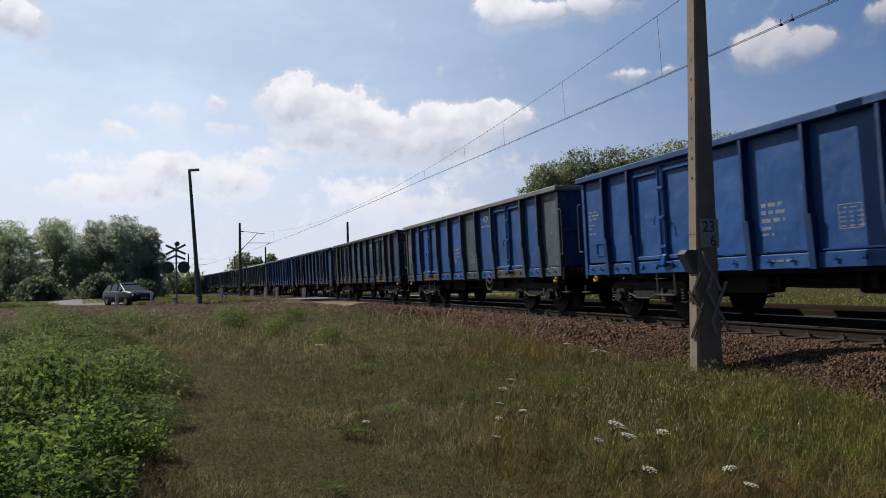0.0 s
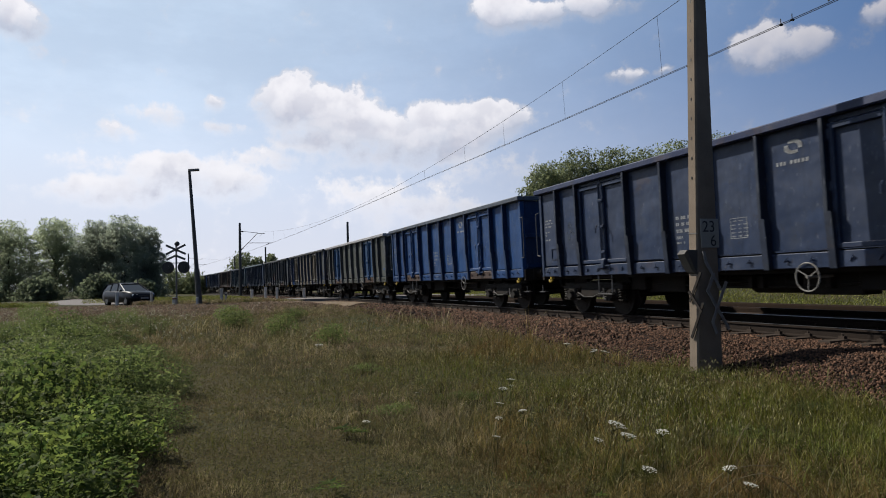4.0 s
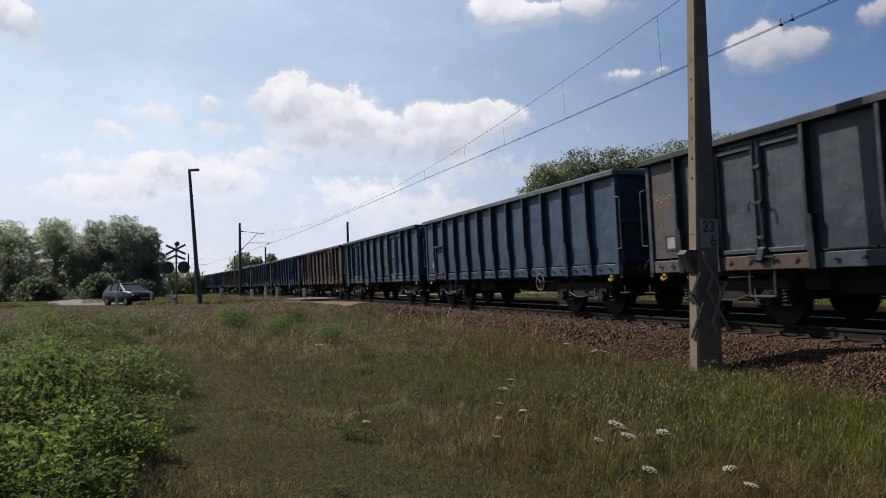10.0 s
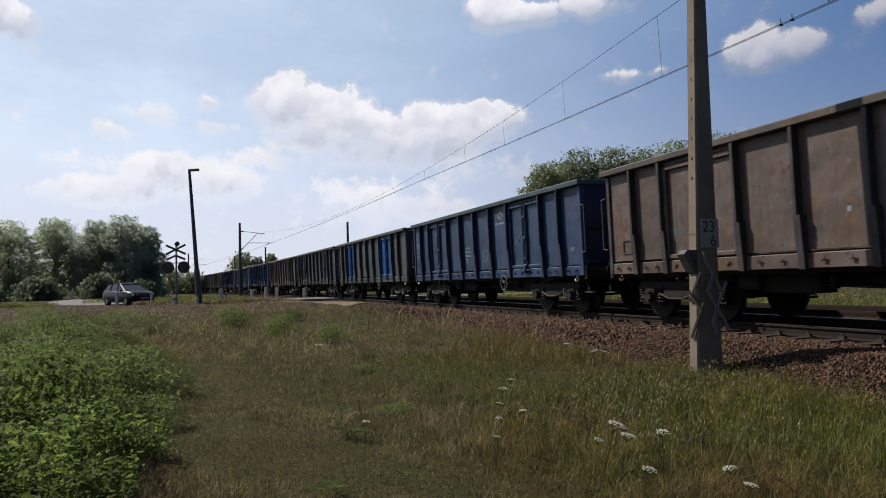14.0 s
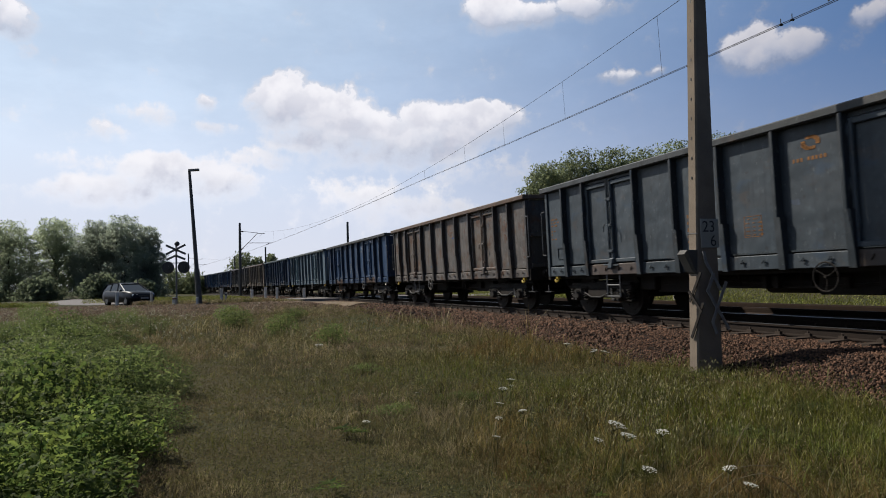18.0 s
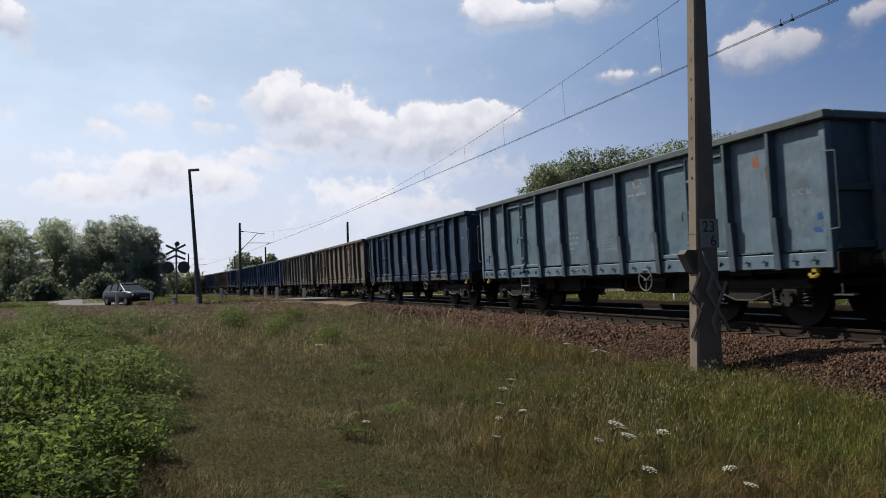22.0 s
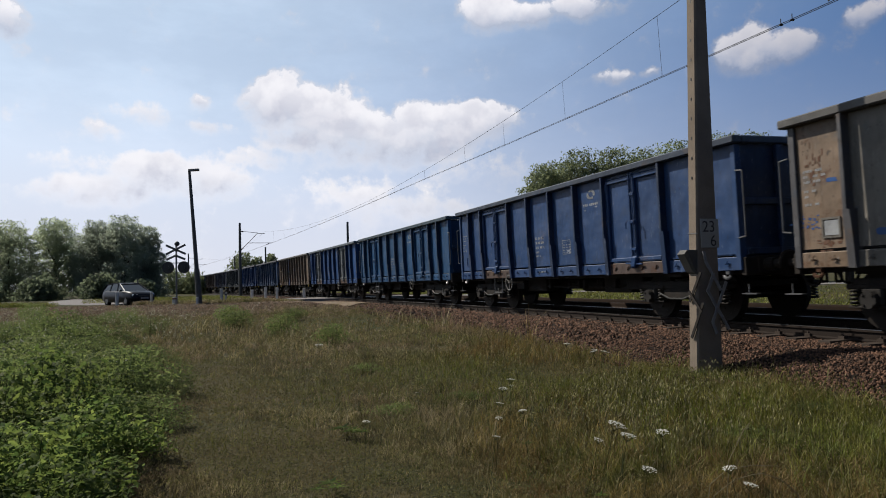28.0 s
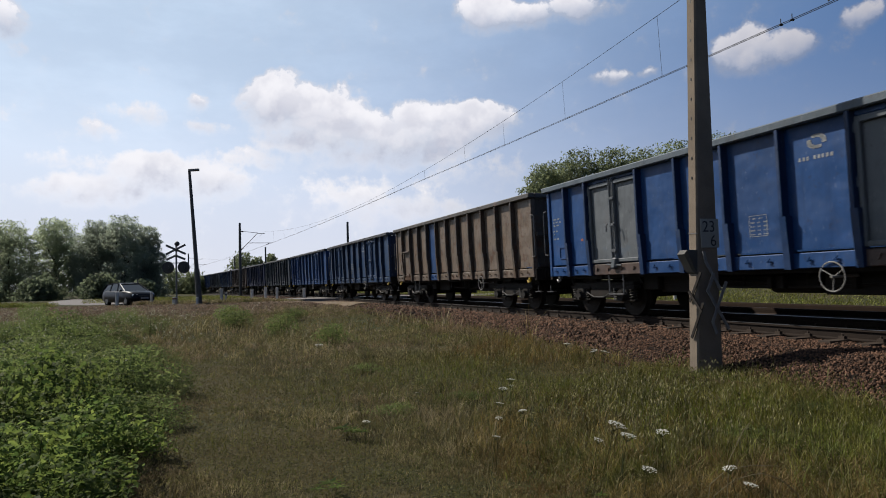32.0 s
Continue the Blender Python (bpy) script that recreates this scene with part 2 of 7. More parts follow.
def from_arrays(name, verts, faces_flat, sizes):
    """A mesh from numpy arrays: vertex places, the faces' corners one after another, and each face's count of corners."""
    me = bpy.data.meshes.new(name)
    verts, faces_flat, sizes = np.asarray(verts, np.float32), np.asarray(faces_flat, np.int32), np.asarray(sizes, np.int32)
    me.vertices.add(len(verts))
    me.vertices.foreach_set("co", verts.ravel())
    me.loops.add(len(faces_flat))
    me.loops.foreach_set("vertex_index", faces_flat)
    me.polygons.add(len(sizes))
    me.polygons.foreach_set("loop_start", np.concatenate([[0], np.cumsum(sizes)[:-1]]).astype(np.int32))
    me.polygons.foreach_set("loop_total", sizes)
    me.update(calc_edges=True)
    return me


# ---- the line: a gentle left-hand curve that runs away from the camera ----
RAIL_Z, CANT = 0.706, 0.02296
LINE_S = np.arange(-420.0, 800.0, 0.5)
_c = np.clip(LINE_S, -20.0, 260.0)
LINE_H = 0.32381 + 0.0013285 * _c - 7.5355e-6 * _c * _c / 2
_hm = (LINE_H[1:] + LINE_H[:-1]) / 2
LINE_X = np.concatenate([[0], np.cumsum(-np.sin(_hm) * 0.5)])
LINE_Y = np.concatenate([[0], np.cumsum(np.cos(_hm) * 0.5)])
_i0 = int(np.argmin(np.abs(LINE_S)))
LINE_X, LINE_Y = LINE_X - LINE_X[_i0] + 10.4678, LINE_Y - LINE_Y[_i0]


def on_line(s, off=0.0, z=0.0):
    """A place beside the line: s metres along it, off metres towards the camera's side, z metres over the rails."""
    x, y, h = (float(np.interp(s, LINE_S, a)) for a in (LINE_X, LINE_Y, LINE_H))
    o, zz = off * math.cos(CANT) + z * math.sin(CANT), z * math.cos(CANT) - off * math.sin(CANT)
    return Vector((x - o * math.cos(h), y - o * math.sin(h), RAIL_Z + zz)), h


def beside(x, y):
    """Signed distance from the line (positive on the camera's side) for arrays of places."""
    pick = slice(0, None, 8)
    lx, ly, lh = LINE_X[pick], LINE_Y[pick], LINE_H[pick]
    x, y = np.ravel(x), np.ravel(y)
    out = np.empty(len(x))
    for i in range(0, len(x), 4000):
        dx, dy = x[i:i + 4000, None] - lx, y[i:i + 4000, None] - ly
        j = np.argmin(dx * dx + dy * dy, axis=1)
        r = np.arange(len(j))
        out[i:i + 4000] = -(dx[r, j] * np.cos(lh[j]) + dy[r, j] * np.sin(lh[j]))
    return out


def lie_of_land(x, y, rough=True):
    """Height of the ground: low meadow by the camera, rising to the level crossing and the road."""
    x, y = np.ravel(np.asarray(x, float)), np.ravel(np.asarray(y, float))
    base = np.interp(y, [-80, 4, 12, 20, 30, 37, 41, 44, 60, 200, 4000], [0, 0, 0.04, 0.15, 0.32, 0.48, 0.52, 0.55, 0.54, 0.45, 0.3])
    d = beside(x, y)
    swell = 0.10 * np.exp(-((d - 3.0) / 1.2) ** 2) * (y < 35)
    if rough:
        base = base + swell + 0.05 * np.sin(x * 0.9 + 1.3) * np.sin(y * 0.7) * np.exp(-((y - 10) / 14) ** 2)
    under = np.clip((3.2 - d) / 0.8, 0, 1) * np.clip((d + 7.6) / 0.8, 0, 1)
    return base - under * 0.35


# ---- ground ----
def build_ground():
    xs = np.concatenate([np.geomspace(3500, 62, 22) * -1, np.arange(-60, 60.1, 1.0), np.geomspace(62, 3500, 22)])
    ys = np.concatenate([np.geomspace(3500, 42, 18) * -1, np.arange(-40, 90.1, 1.0), np.geomspace(92, 3500, 24)])
    gx, gy = np.meshgrid(xs, ys)
    gz = lie_of_land(gx, gy)
    n, m = len(xs), len(ys)
    idx = np.arange(n * m).reshape(m, n)
    quads = np.stack([idx[:-1, :-1], idx[:-1, 1:], idx[1:, 1:], idx[1:, :-1]], -1).reshape(-1, 4)
    me = from_arrays("ground", np.c_[gx.ravel(), gy.ravel(), gz], quads.ravel(), np.full(len(quads), 4))
    me.polygons.foreach_set("use_smooth", [True] * len(me.polygons))
    me.materials.append(GROUND)
    return tagged(new("ground", me), "dry meadow ground with olive grass and bare soil", "ground", kind="structure")


def ribbon(name, centre, half, z_lift, material, label, category, over_rails=True):
    """A flat strip of the setting along a line of points."""
    pts = [Vector((x, y, 0)) for x, y in centre]
    dense = []
    for a, b in zip(pts, pts[1:]):
        k = max(2, int((b - a).length / 1.5))
        dense += [a.lerp(b, i / k) for i in range(k)]
    dense.append(pts[-1])
    sm = [dense[0]] + [(dense[max(0, i - 3)] + dense[i] + dense[min(len(dense) - 1, i + 3)]) / 3 for i in range(1, len(dense) - 1)] + [dense[-1]]
    bm = bmesh.new()
    rows = []
    for i, p in enumerate(sm):
        d = (sm[min(i + 1, len(sm) - 1)] - sm[max(i - 1, 0)]).normalized()
        side = Vector((-d.y, d.x, 0))
        row = []
        for k in (-1, -0.5, 0, 0.5, 1):
            q = p + side * half * k
            z = max(float(lie_of_land([q.x], [q.y], False)[0]), 0.3) + z_lift + 0.05 * (1 - k * k)
            dd = float(beside([q.x], [q.y])[0])
            if -7.6 < dd < 3.4:
                z = RAIL_Z - 0.03 if over_rails else max(z, 0.42 + 0.16 * (1 - k * k))
            row.append(bm.verts.new((q.x, q.y, z)))
        rows.append(row)
    for a, b in zip(rows, rows[1:]):
        for i in range(4):
            bm.faces.new((a[i], a[i + 1], b[i + 1], b[i]))
    low = bmesh.ops.extrude_face_region(bm, geom=bm.faces[:])
    for v in [g for g in low["geom"] if isinstance(g, bmesh.types.BMVert)]:
        v.co.z -= 0.3
    bmesh.ops.recalc_face_normals(bm, faces=bm.faces[:])
    me = solid(name, bm)
    me.materials.append(material)
    return tagged(new(name, me), label, category, kind="structure")


# ---- railway track ----
def build_track():
    t = thing("railway_track", "single railway track with worn rails on concrete sleepers", "track")
    prof = [(-0.068, -0.172), (0.068, -0.172), (0.068, -0.155), (0.012, -0.14), (0.012, -0.045), (0.035, -0.035), (0.035, -0.004), (0.025, 0.0), (-0.025, 0.0), (-0.035, -0.004), (-0.035, -0.035), (-0.012, -0.045), (-0.012, -0.14), (-0.068, -0.155)]
    ss = np.concatenate([np.arange(-400, -20, 10), np.arange(-20, 120, 1.5), np.arange(120, 700, 8)])
    for gauge in (0.752, -0.752):
        bm = bmesh.new()
        rings = []
        for s in ss:
            rings.append([bm.verts.new(on_line(float(s), gauge + a, b)[0]) for a, b in prof])
        n = len(prof)
        for a, b in zip(rings, rings[1:]):
            for i in range(n):
                f = bm.faces.new((a[i], a[(i + 1) % n], b[(i + 1) % n], b[i]))
                f.material_index = 1 if i in (6, 7, 8) else 0
        bmesh.ops.recalc_face_normals(bm, faces=bm.faces[:])
        me = solid("rail", bm)
        me.materials.append(RAIL_SIDE)
        me.materials.append(RAIL_TOP)
        ob = new("rail", me)
        ob.parent = t
    bm = bmesh.new()
    for v in box(bm, -1.25, 1.25, -0.13, 0.13, -0.40, -0.176, 0.0):
        if v.co.z > -0.3:
            v.co.y *= 0.8
            v.co.x *= 0.985
    for g in (0.752, -0.752):
        for k in (-0.11, 0.11):
            box(bm, g + k - 0.03, g + k + 0.03, -0.05, 0.05, -0.178, -0.125)
            rod(bm, (g + k, 0, -0.13), (g + k, 0, -0.09), 0.018, seg=6)
    sl = solid("sleeper", bm)
    for s in np.arange(-6, 124, 0.62):
        p, h = on_line(float(s) + random.uniform(-0.02, 0.02))
        ob = part("sleeper", sl, SLEEPER, t)
        ob.matrix_basis = Matrix.Translation(p) @ Matrix.Rotation(h, 4, "Z")
    return t


def build_second_track():
    t = thing("railway_track", "second railway track with rusty brown rails", "track")
    ss = np.concatenate([np.arange(-200, -20, 10), np.arange(-20, 120, 2.0), np.arange(120, 500, 8)])
    for gauge in (-3.45, -4.95):
        bm = bmesh.new()
        rings = [[bm.verts.new(on_line(float(q), gauge + a, b - 0.1)[0]) for a, b in ((-0.068, -0.172), (0.068, -0.172), (0.02, -0.13), (0.035, -0.04), (0.035, 0.0), (-0.035, 0.0), (-0.035, -0.04), (-0.02, -0.13))] for q in ss]
        for a, b in zip(rings, rings[1:]):
            for i in range(8):
                bm.faces.new((a[i], a[(i + 1) % 8], b[(i + 1) % 8], b[i]))
        bmesh.ops.recalc_face_normals(bm, faces=bm.faces[:])
        part("rail", bm, RUST_RAIL, t)
    bm = bmesh.new()
    box(bm, -1.25, 1.25, -0.12, 0.12, -0.5, -0.272)
    sl = solid("sleeper", bm)
    for q in np.arange(-2, 60, 0.65):
        p, h = on_line(float(q), -4.2)
        part("sleeper", sl, SLEEPER, t).matrix_basis = Matrix.Translation(p) @ Matrix.Rotation(h, 4, "Z")


def build_ballast():
    prof = [(-7.6, -1.0), (-6.2, -0.34), (-4.2, -0.32), (-2.5, -0.33), (-1.9, -0.215), (-1.5, -0.19), (0, -0.2), (1.5, -0.19), (1.85, -0.22), (3.3, -0.72), (3.6, -0.95)]
    ss = np.concatenate([np.arange(-400, -20, 10), np.arange(-20, 120, 1.0), np.arange(120, 700, 8)])
    bm = bmesh.new()
    rings = [[bm.verts.new(on_line(float(s), a + 0.05 * math.sin(s * 1.7 + a), b)[0]) for a, b in prof] for s in ss]
    for a, b in zip(rings, rings[1:]):
        for i in range(len(prof) - 1):
            bm.faces.new((a[i], b[i], b[i + 1], a[i + 1]))
    me = solid("ballast_bed", bm, True)
    me.materials.append(BALLAST)
    return tagged(new("ballast_bed", me), "bed of reddish-brown crushed stone under the track", "ballast", kind="structure")


# ---- open freight wagons ----
BODY, HALF_P, RIM_T, SILL_B = 12.84, 1.26, 3.22, 0.93
BAYS_DOORS = (0.97, 0.97, -2.0, 1.24, 1.24, 1.24, 1.24, -2.0, 0.97, 0.97)
BAYS_PLAIN = (1.07,) * 12
WM = {}


def wagon_meshes():
    """The shared meshes of a wagon's parts, in the wagon's space: x forward, rails at z = 0."""
    for w in sorted({abs(b) for b in BAYS_DOORS + BAYS_PLAIN if b > 0}):
        bm = bmesh.new()
        box(bm, -w / 2, w / 2, -0.03, 0.03, 1.212, 3.09)
        box(bm, -w / 2, w / 2, -0.055, 0.02, SILL_B, 1.165, 0.012)
        for k in (-0.18, 0.2):
            rod(bm, (w * k, -0.055, 1.06), (w * k, -0.10, 1.04), 0.014, seg=6)
            rod(bm, (w * k - 0.05, -0.09, 1.04), (w * k + 0.02, -0.09, 1.10), 0.011, seg=6)
        WM["panel", w] = solid("side_panel", bm)
    bm = bmesh.new()
    box(bm, -0.035, 0.035, -0.17, 0.02, 1.72, 3.09, 0.008)
    lower = box(bm, -0.035, 0.085, -0.17, 0.02, SILL_B - 0.01, 1.74)
    for v in lower:
        if v.co.z < 1.2 and v.co.y < -0.1:
            v.co.y = -0.125
    WM["post"] = solid("post", bm)
    # one door leaf, hinged at x = 0 and closing towards +x
    w, z0, z1 = 0.93, 1.20, 3.0
    bm = bmesh.new()
    box(bm, 0.03, w - 0.03, -0.02, 0.02, z0, z1)
    for x0, x1, a, b in ((0, 0.08, z0, z1), (w - 0.08, w, z0, z1), (0.08, w - 0.08, z1 - 0.09, z1), (0.08, w - 0.08, z0, z0 + 0.08)):
        box(bm, x0, x1, -0.085, 0.02, a, b, 0.012)
    for z in (1.35, 2.1, 2.85):
        rod(bm, (-0.012, -0.07, z - 0.07), (-0.012, -0.07, z + 0.07), 0.022, seg=6)
    WM["leaf"] = solid("door_leaf", bm)
    bm = bmesh.new()
    rod(bm, (-0.03, -0.11, 1.15), (-0.03, -0.11, 3.06), 0.018, seg=6)
    rod(bm, (0.05, -0.11, 1.15), (0.05, -0.11, 3.06), 0.014, seg=6)
    for z in (1.45, 2.02, 2.6):
        box(bm, -0.09, 0.11, -0.12, -0.06, z - 0.03, z + 0.03, 0.008)
    bent(bm, [(-0.12, -0.13, 2.06), (-0.12, -0.17, 2.0), (-0.12, -0.17, 1.88)], 0.016)
    bent(bm, [(0.13, -0.13, 2.06), (0.13, -0.17, 2.0), (0.13, -0.17, 1.88)], 0.016)
    for v in box(bm, -0.05, 0.13, -0.16, -0.04, 1.06, 1.30, 0.03):
        v.co.x += (v.co.z - 1.18) * 0.35
    rod(bm, (-0.26, -0.12, 1.16), (0.3, -0.12, 1.13), 0.018, seg=6)
    WM["latch"] = solid("latch", bm)
    bm = bmesh.new()
    box(bm, -0.985, 0.985, -0.07, 0.02, SILL_B, 1.17, 0.012)
    for k in (-0.7, -0.25, 0.25, 0.7):
        rod(bm, (k - 0.04, -0.075, 1.02), (k + 0.03, -0.095, 1.1), 0.012, seg=6)
    WM["door_sill"] = solid("door_sill", bm)
    bm = bmesh.new()
    box(bm, -0.985, 0.985, -0.05, 0.02, 3.02, 3.09)
    WM["door_header"] = solid("door_header", bm)
    # top rim, a closed frame of hollow section
    bm = bmesh.new()
    L = BODY / 2
    for s in (-1, 1):
        box(bm, -L - 0.12, L + 0.12, s * 1.25, s * 1.44, 3.085, RIM_T, 0.02)
        box(bm, s * (L - 0.05), s * (L + 0.118), -1.247, 1.247, 3.085, RIM_T - 0.004, 0.02)
    WM["rim"] = solid("top_rim", bm)
    # end wall with corner posts and pressed ribs, at x = 0 facing +x
    bm = bmesh.new()
    box(bm, -0.05, 0.0, -1.225, 1.225, 0.95, 3.08)
    WM["end"] = solid("end_wall", bm)
    bm = bmesh.new()
    box(bm, -0.09, 0.03, -0.065, 0.065, SILL_B, 3.08, 0.012)
    WM["corner_post"] = solid("corner_post", bm)
    bm = bmesh.new()
    box(bm, 0.002, 0.10, -0.06, 0.06, 0.95, 3.08, 0.015)
    WM["end_post"] = solid("end_post", bm)
    bm = bmesh.new()
    box(bm, 0.002, 0.07, -1.21, 1.21, -0.06, 0.06, 0.015)
    WM["end_rib"] = solid("end_rib", bm)
    bm = bmesh.new()
    box(bm, -L + 0.02, L - 0.02, -1.225, 1.225, 1.13, 1.19)
    WM["floor"] = solid("floor_plate", bm)
    # underframe: solebars, headstocks and centre sill
    bm = bmesh.new()
    for s in (-1, 1):
        box(bm, -L, L, s * 1.02, s * 1.14, 0.86, 1.13)
        box(bm, -L, L, s * 1.14, s * 1.22, 1.09, 1.125)
        box(bm, s * (L - 0.02), s * (L + 0.10), -1.30, 1.30, 0.84, 1.16, 0.015)
    box(bm, -L + 0.1, L - 0.1, -0.3, 0.3, 0.80, 1.12)
    for x in (-4.5, 4.5):
        box(bm, x - 0.25, x + 0.25, -1.2, 1.2, 0.84, 1.1)
    box(bm, -3.0, 3.0, -0.34, 0.34, 0.60, 0.82, 0.02)
    for x0, x1, y0, y1, z0 in ((-2.7, -1.5, -0.75, -0.35, 0.52), (1.3, 2.4, -0.7, -0.3, 0.50), (-0.6, 0.5, 0.3, 0.8, 0.48), (2.5, 3.1, -0.9, 0.9, 0.58), (-3.1, -2.6, -0.9, 0.9, 0.58)):
        box(bm, x0, x1, y0, y1, z0, 0.9, 0.02)
    for x in (-2.2, 0, 2.2):
        box(bm, x - 0.06, x + 0.06, -1.15, 1.15, 0.9, 1.1)
    WM["underframe"] = solid("underframe", bm)
    bm = bmesh.new()
    rod(bm, (0, 0, 0), (0.22, 0, 0), 0.11, seg=12)
    box(bm, -0.04, 0.03, -0.18, 0.18, -0.15, 0.15, 0.01)
    rod(bm, (0.2, 0, 0), (0.48, 0, 0), 0.08, seg=12)
    WM["buffer"] = solid("buffer", bm)
    bm = bmesh.new()
    bmesh.ops.create_cone(bm, cap_ends=True, segments=20, radius1=0.2, radius2=0.225, depth=0.035, matrix=Matrix.Translation((0.5, 0, 0)) @ Matrix.Rotation(-math.pi / 2, 4, "Y"))
    WM["buffer_head"] = solid("buffer_head", bm)
    bm = bmesh.new()
    rod(bm, (0, 0, 0), (0.3, 0, 0), 0.05)
    bent(bm, [(0.3, 0, 0), (0.42, 0, 0.04), (0.46, 0, -0.05), (0.38, 0, -0.1)], 0.035)
    WM["draw_hook"] = solid("draw_hook", bm)
    bm = bmesh.new()
    bent(bm, [(0.36, -0.06, -0.05), (0.36, -0.06, -0.34), (0.36, 0.06, -0.34), (0.36, 0.06, -0.05)], 0.022)
    WM["screw_link"] = solid("screw_link", bm)
    bm = bmesh.new()
    bent(bm, [(0.05, 0, -0.05), (0.25, 0.02, -0.15), (0.36, 0.02, -0.35), (0.52, 0, -0.4)], 0.025)
    WM["brake_hose"] = solid("brake_hose", bm)
    # bogie frame with springs and axle boxes
    bm = bmesh.new()
    for s in (-1, 1):
        y = s * 1.0
        box(bm, -1.25, 1.25, y - 0.06, y + 0.06, 0.60, 0.76, 0.02)
        box(bm, -0.5, 0.5, y - 0.07, y + 0.07, 0.40, 0.62, 0.03)
        for ax in (-0.9, 0.9):
            box(bm, ax - 0.42, ax + 0.42, y - 0.09, y + 0.09, 0.60, 0.68, 0.02)
            box(bm, ax - 0.40, ax + 0.40, y - 0.08, y + 0.08, 0.33, 0.37, 0.01)
    box(bm, -0.2, 0.2, -1.0, 1.0, 0.52, 0.80, 0.02)
    for ax in (-1.2, 1.2):
        box(bm, ax - 0.05, ax + 0.05, -1.0, 1.0, 0.62, 0.72)
    WM["bogie"] = solid("bogie", bm)
    bm = bmesh.new()
    box(bm, -0.17, 0.17, -0.09, 0.10, -0.10, 0.18, 0.035)
    bmesh.ops.create_cone(bm, cap_ends=True, segments=14, radius1=0.14, radius2=0.125, depth=0.10, matrix=Matrix.Translation((0, 0.13, 0)) @ Matrix.Rotation(-math.pi / 2, 4, "X"))
    for k in range(4):
        a = k * math.pi / 2 + 0.78
        rod(bm, (0.1 * math.cos(a), 0.17, 0.1 * math.sin(a)), (0.1 * math.cos(a), 0.20, 0.1 * math.sin(a)), 0.02, seg=6)
    WM["axle_box"] = solid("axle_box", bm)
    bm = bmesh.new()
    bent(bm, [(0.075 * math.cos(a), 0.075 * math.sin(a), -0.10 + 0.032 * a / 6.283 * 1.75) for a in np.linspace(0, 6.283 * 4.3, 36)], 0.017, 5)
    WM["spring"] = solid("spring", bm)
    bm = bmesh.new()
    bent(bm, [(-0.55, 0, 0.52), (-0.2, 0.04, 0.42), (0.2, 0.04, 0.42), (0.55, 0, 0.54)], 0.016)
    WM["brake_cable"] = solid("brake_cable", bm)
    bm = bmesh.new()
    bent(bm, [(0.6, 0, 0.62), (0.66, 0.04, 0.40), (0.78, 0.04, 0.36)], 0.018)
    WM["sand_pipe"] = solid("brake_rod", bm)
    bm = bmesh.new()
    Ry = Matrix.Rotation(math.pi / 2, 4, "X")
    rod(bm, (0, -1.05, 0), (0, 1.05, 0), 0.075, seg=10)
    for s in (-1, 1):
        bmesh.ops.create_cone(bm, cap_ends=True, segments=28, radius1=0.46, radius2=0.455, depth=0.115, matrix=Matrix.Translation((0, s * 0.755, 0)) @ Ry)
        bmesh.ops.create_cone(bm, cap_ends=True, segments=28, radius1=0.485, radius2=0.485, depth=0.03, matrix=Matrix.Translation((0, s * 0.70, 0)) @ Ry)
        bmesh.ops.create_cone(bm, cap_ends=True, segments=20, radius1=0.30, radius2=0.36, depth=0.13, matrix=Matrix.Translation((0, s * 0.758, 0)) @ Ry)
        for k in range(4):
            a = k * math.pi / 2
            rod(bm, (0.23 * math.cos(a), s * 0.80, 0.23 * math.sin(a)), (0.23 * math.cos(a), s * 0.84, 0.23 * math.sin(a)), 0.03, seg=6)
    WM["wheelset"] = solid("wheelset", bm)
    # hand-brake wheel on the camera's side
    bm = bmesh.new()
    ring = [(0.215 * math.cos(a), 0, 0.215 * math.sin(a)) for a in np.linspace(0, 2 * math.pi, 25)]
    bent(bm, ring, 0.0115)
    for k in range(3):
        a = k * 2 * math.pi / 3 + 0.5
        rod(bm, (0, 0.03, 0), (0.215 * math.cos(a), 0, 0.215 * math.sin(a)), 0.0085, seg=6)
    rod(bm, (0, -0.02, 0), (0, 0.5, 0), 0.022)
    WM["brake_wheel"] = solid("brake_wheel", bm)
    bm = bmesh.new()
    bent(bm, [(-0.27, 0, 0.93), (-0.27, 0, 0.5), (0.27, 0, 0.5), (0.27, 0, 0.93)], 0.02)
    box(bm, -0.27, 0.27, -0.03, 0.05, 0.49, 0.515)
    WM["step"] = solid("step", bm)
    bm = bmesh.new()
    bent(bm, [(-0.25, 0, 0.93), (-0.25, 0, 0.45), (0.25, 0, 0.45), (0.25, 0, 0.93)], 0.02)
    rod(bm, (-0.25, 0, 0.7), (0.25, 0, 0.7), 0.02)
    WM["ladder"] = solid("ladder", bm)
    bm = bmesh.new()
    bent(bm, [(0, 0, 2.62), (0.16, 0, 2.6), (0.16, 0, 1.5), (0, 0, 1.48)], 0.014)
    WM["grab_rail"] = solid("grab_rail", bm)
    bm = bmesh.new()
    rod(bm, (-0.05, 0, 0.55), (-0.05, 0, 0.70), 0.012)
    box(bm, -0.16, 0.16, -0.05, 0.05, 0.53, 0.55)
    WM["shunter_step"] = solid("shunter_step", bm)
    bm = bmesh.new()
    box(bm, -0.05, 0.05, -0.04, 0.05, 0.86, 0.99, 0.012)
    bent(bm, [(-0.085, -0.03, 0.845), (-0.03, -0.05, 0.80), (0.03, -0.05, 0.80), (0.085, -0.03, 0.845)], 0.028)
    WM["tow_hook"] = solid("tow_hook", bm)
    bm = bmesh.new()
    rod(bm, (-0.5, 0, 0.68), (0.5, 0, 0.68), 0.17, seg=14)
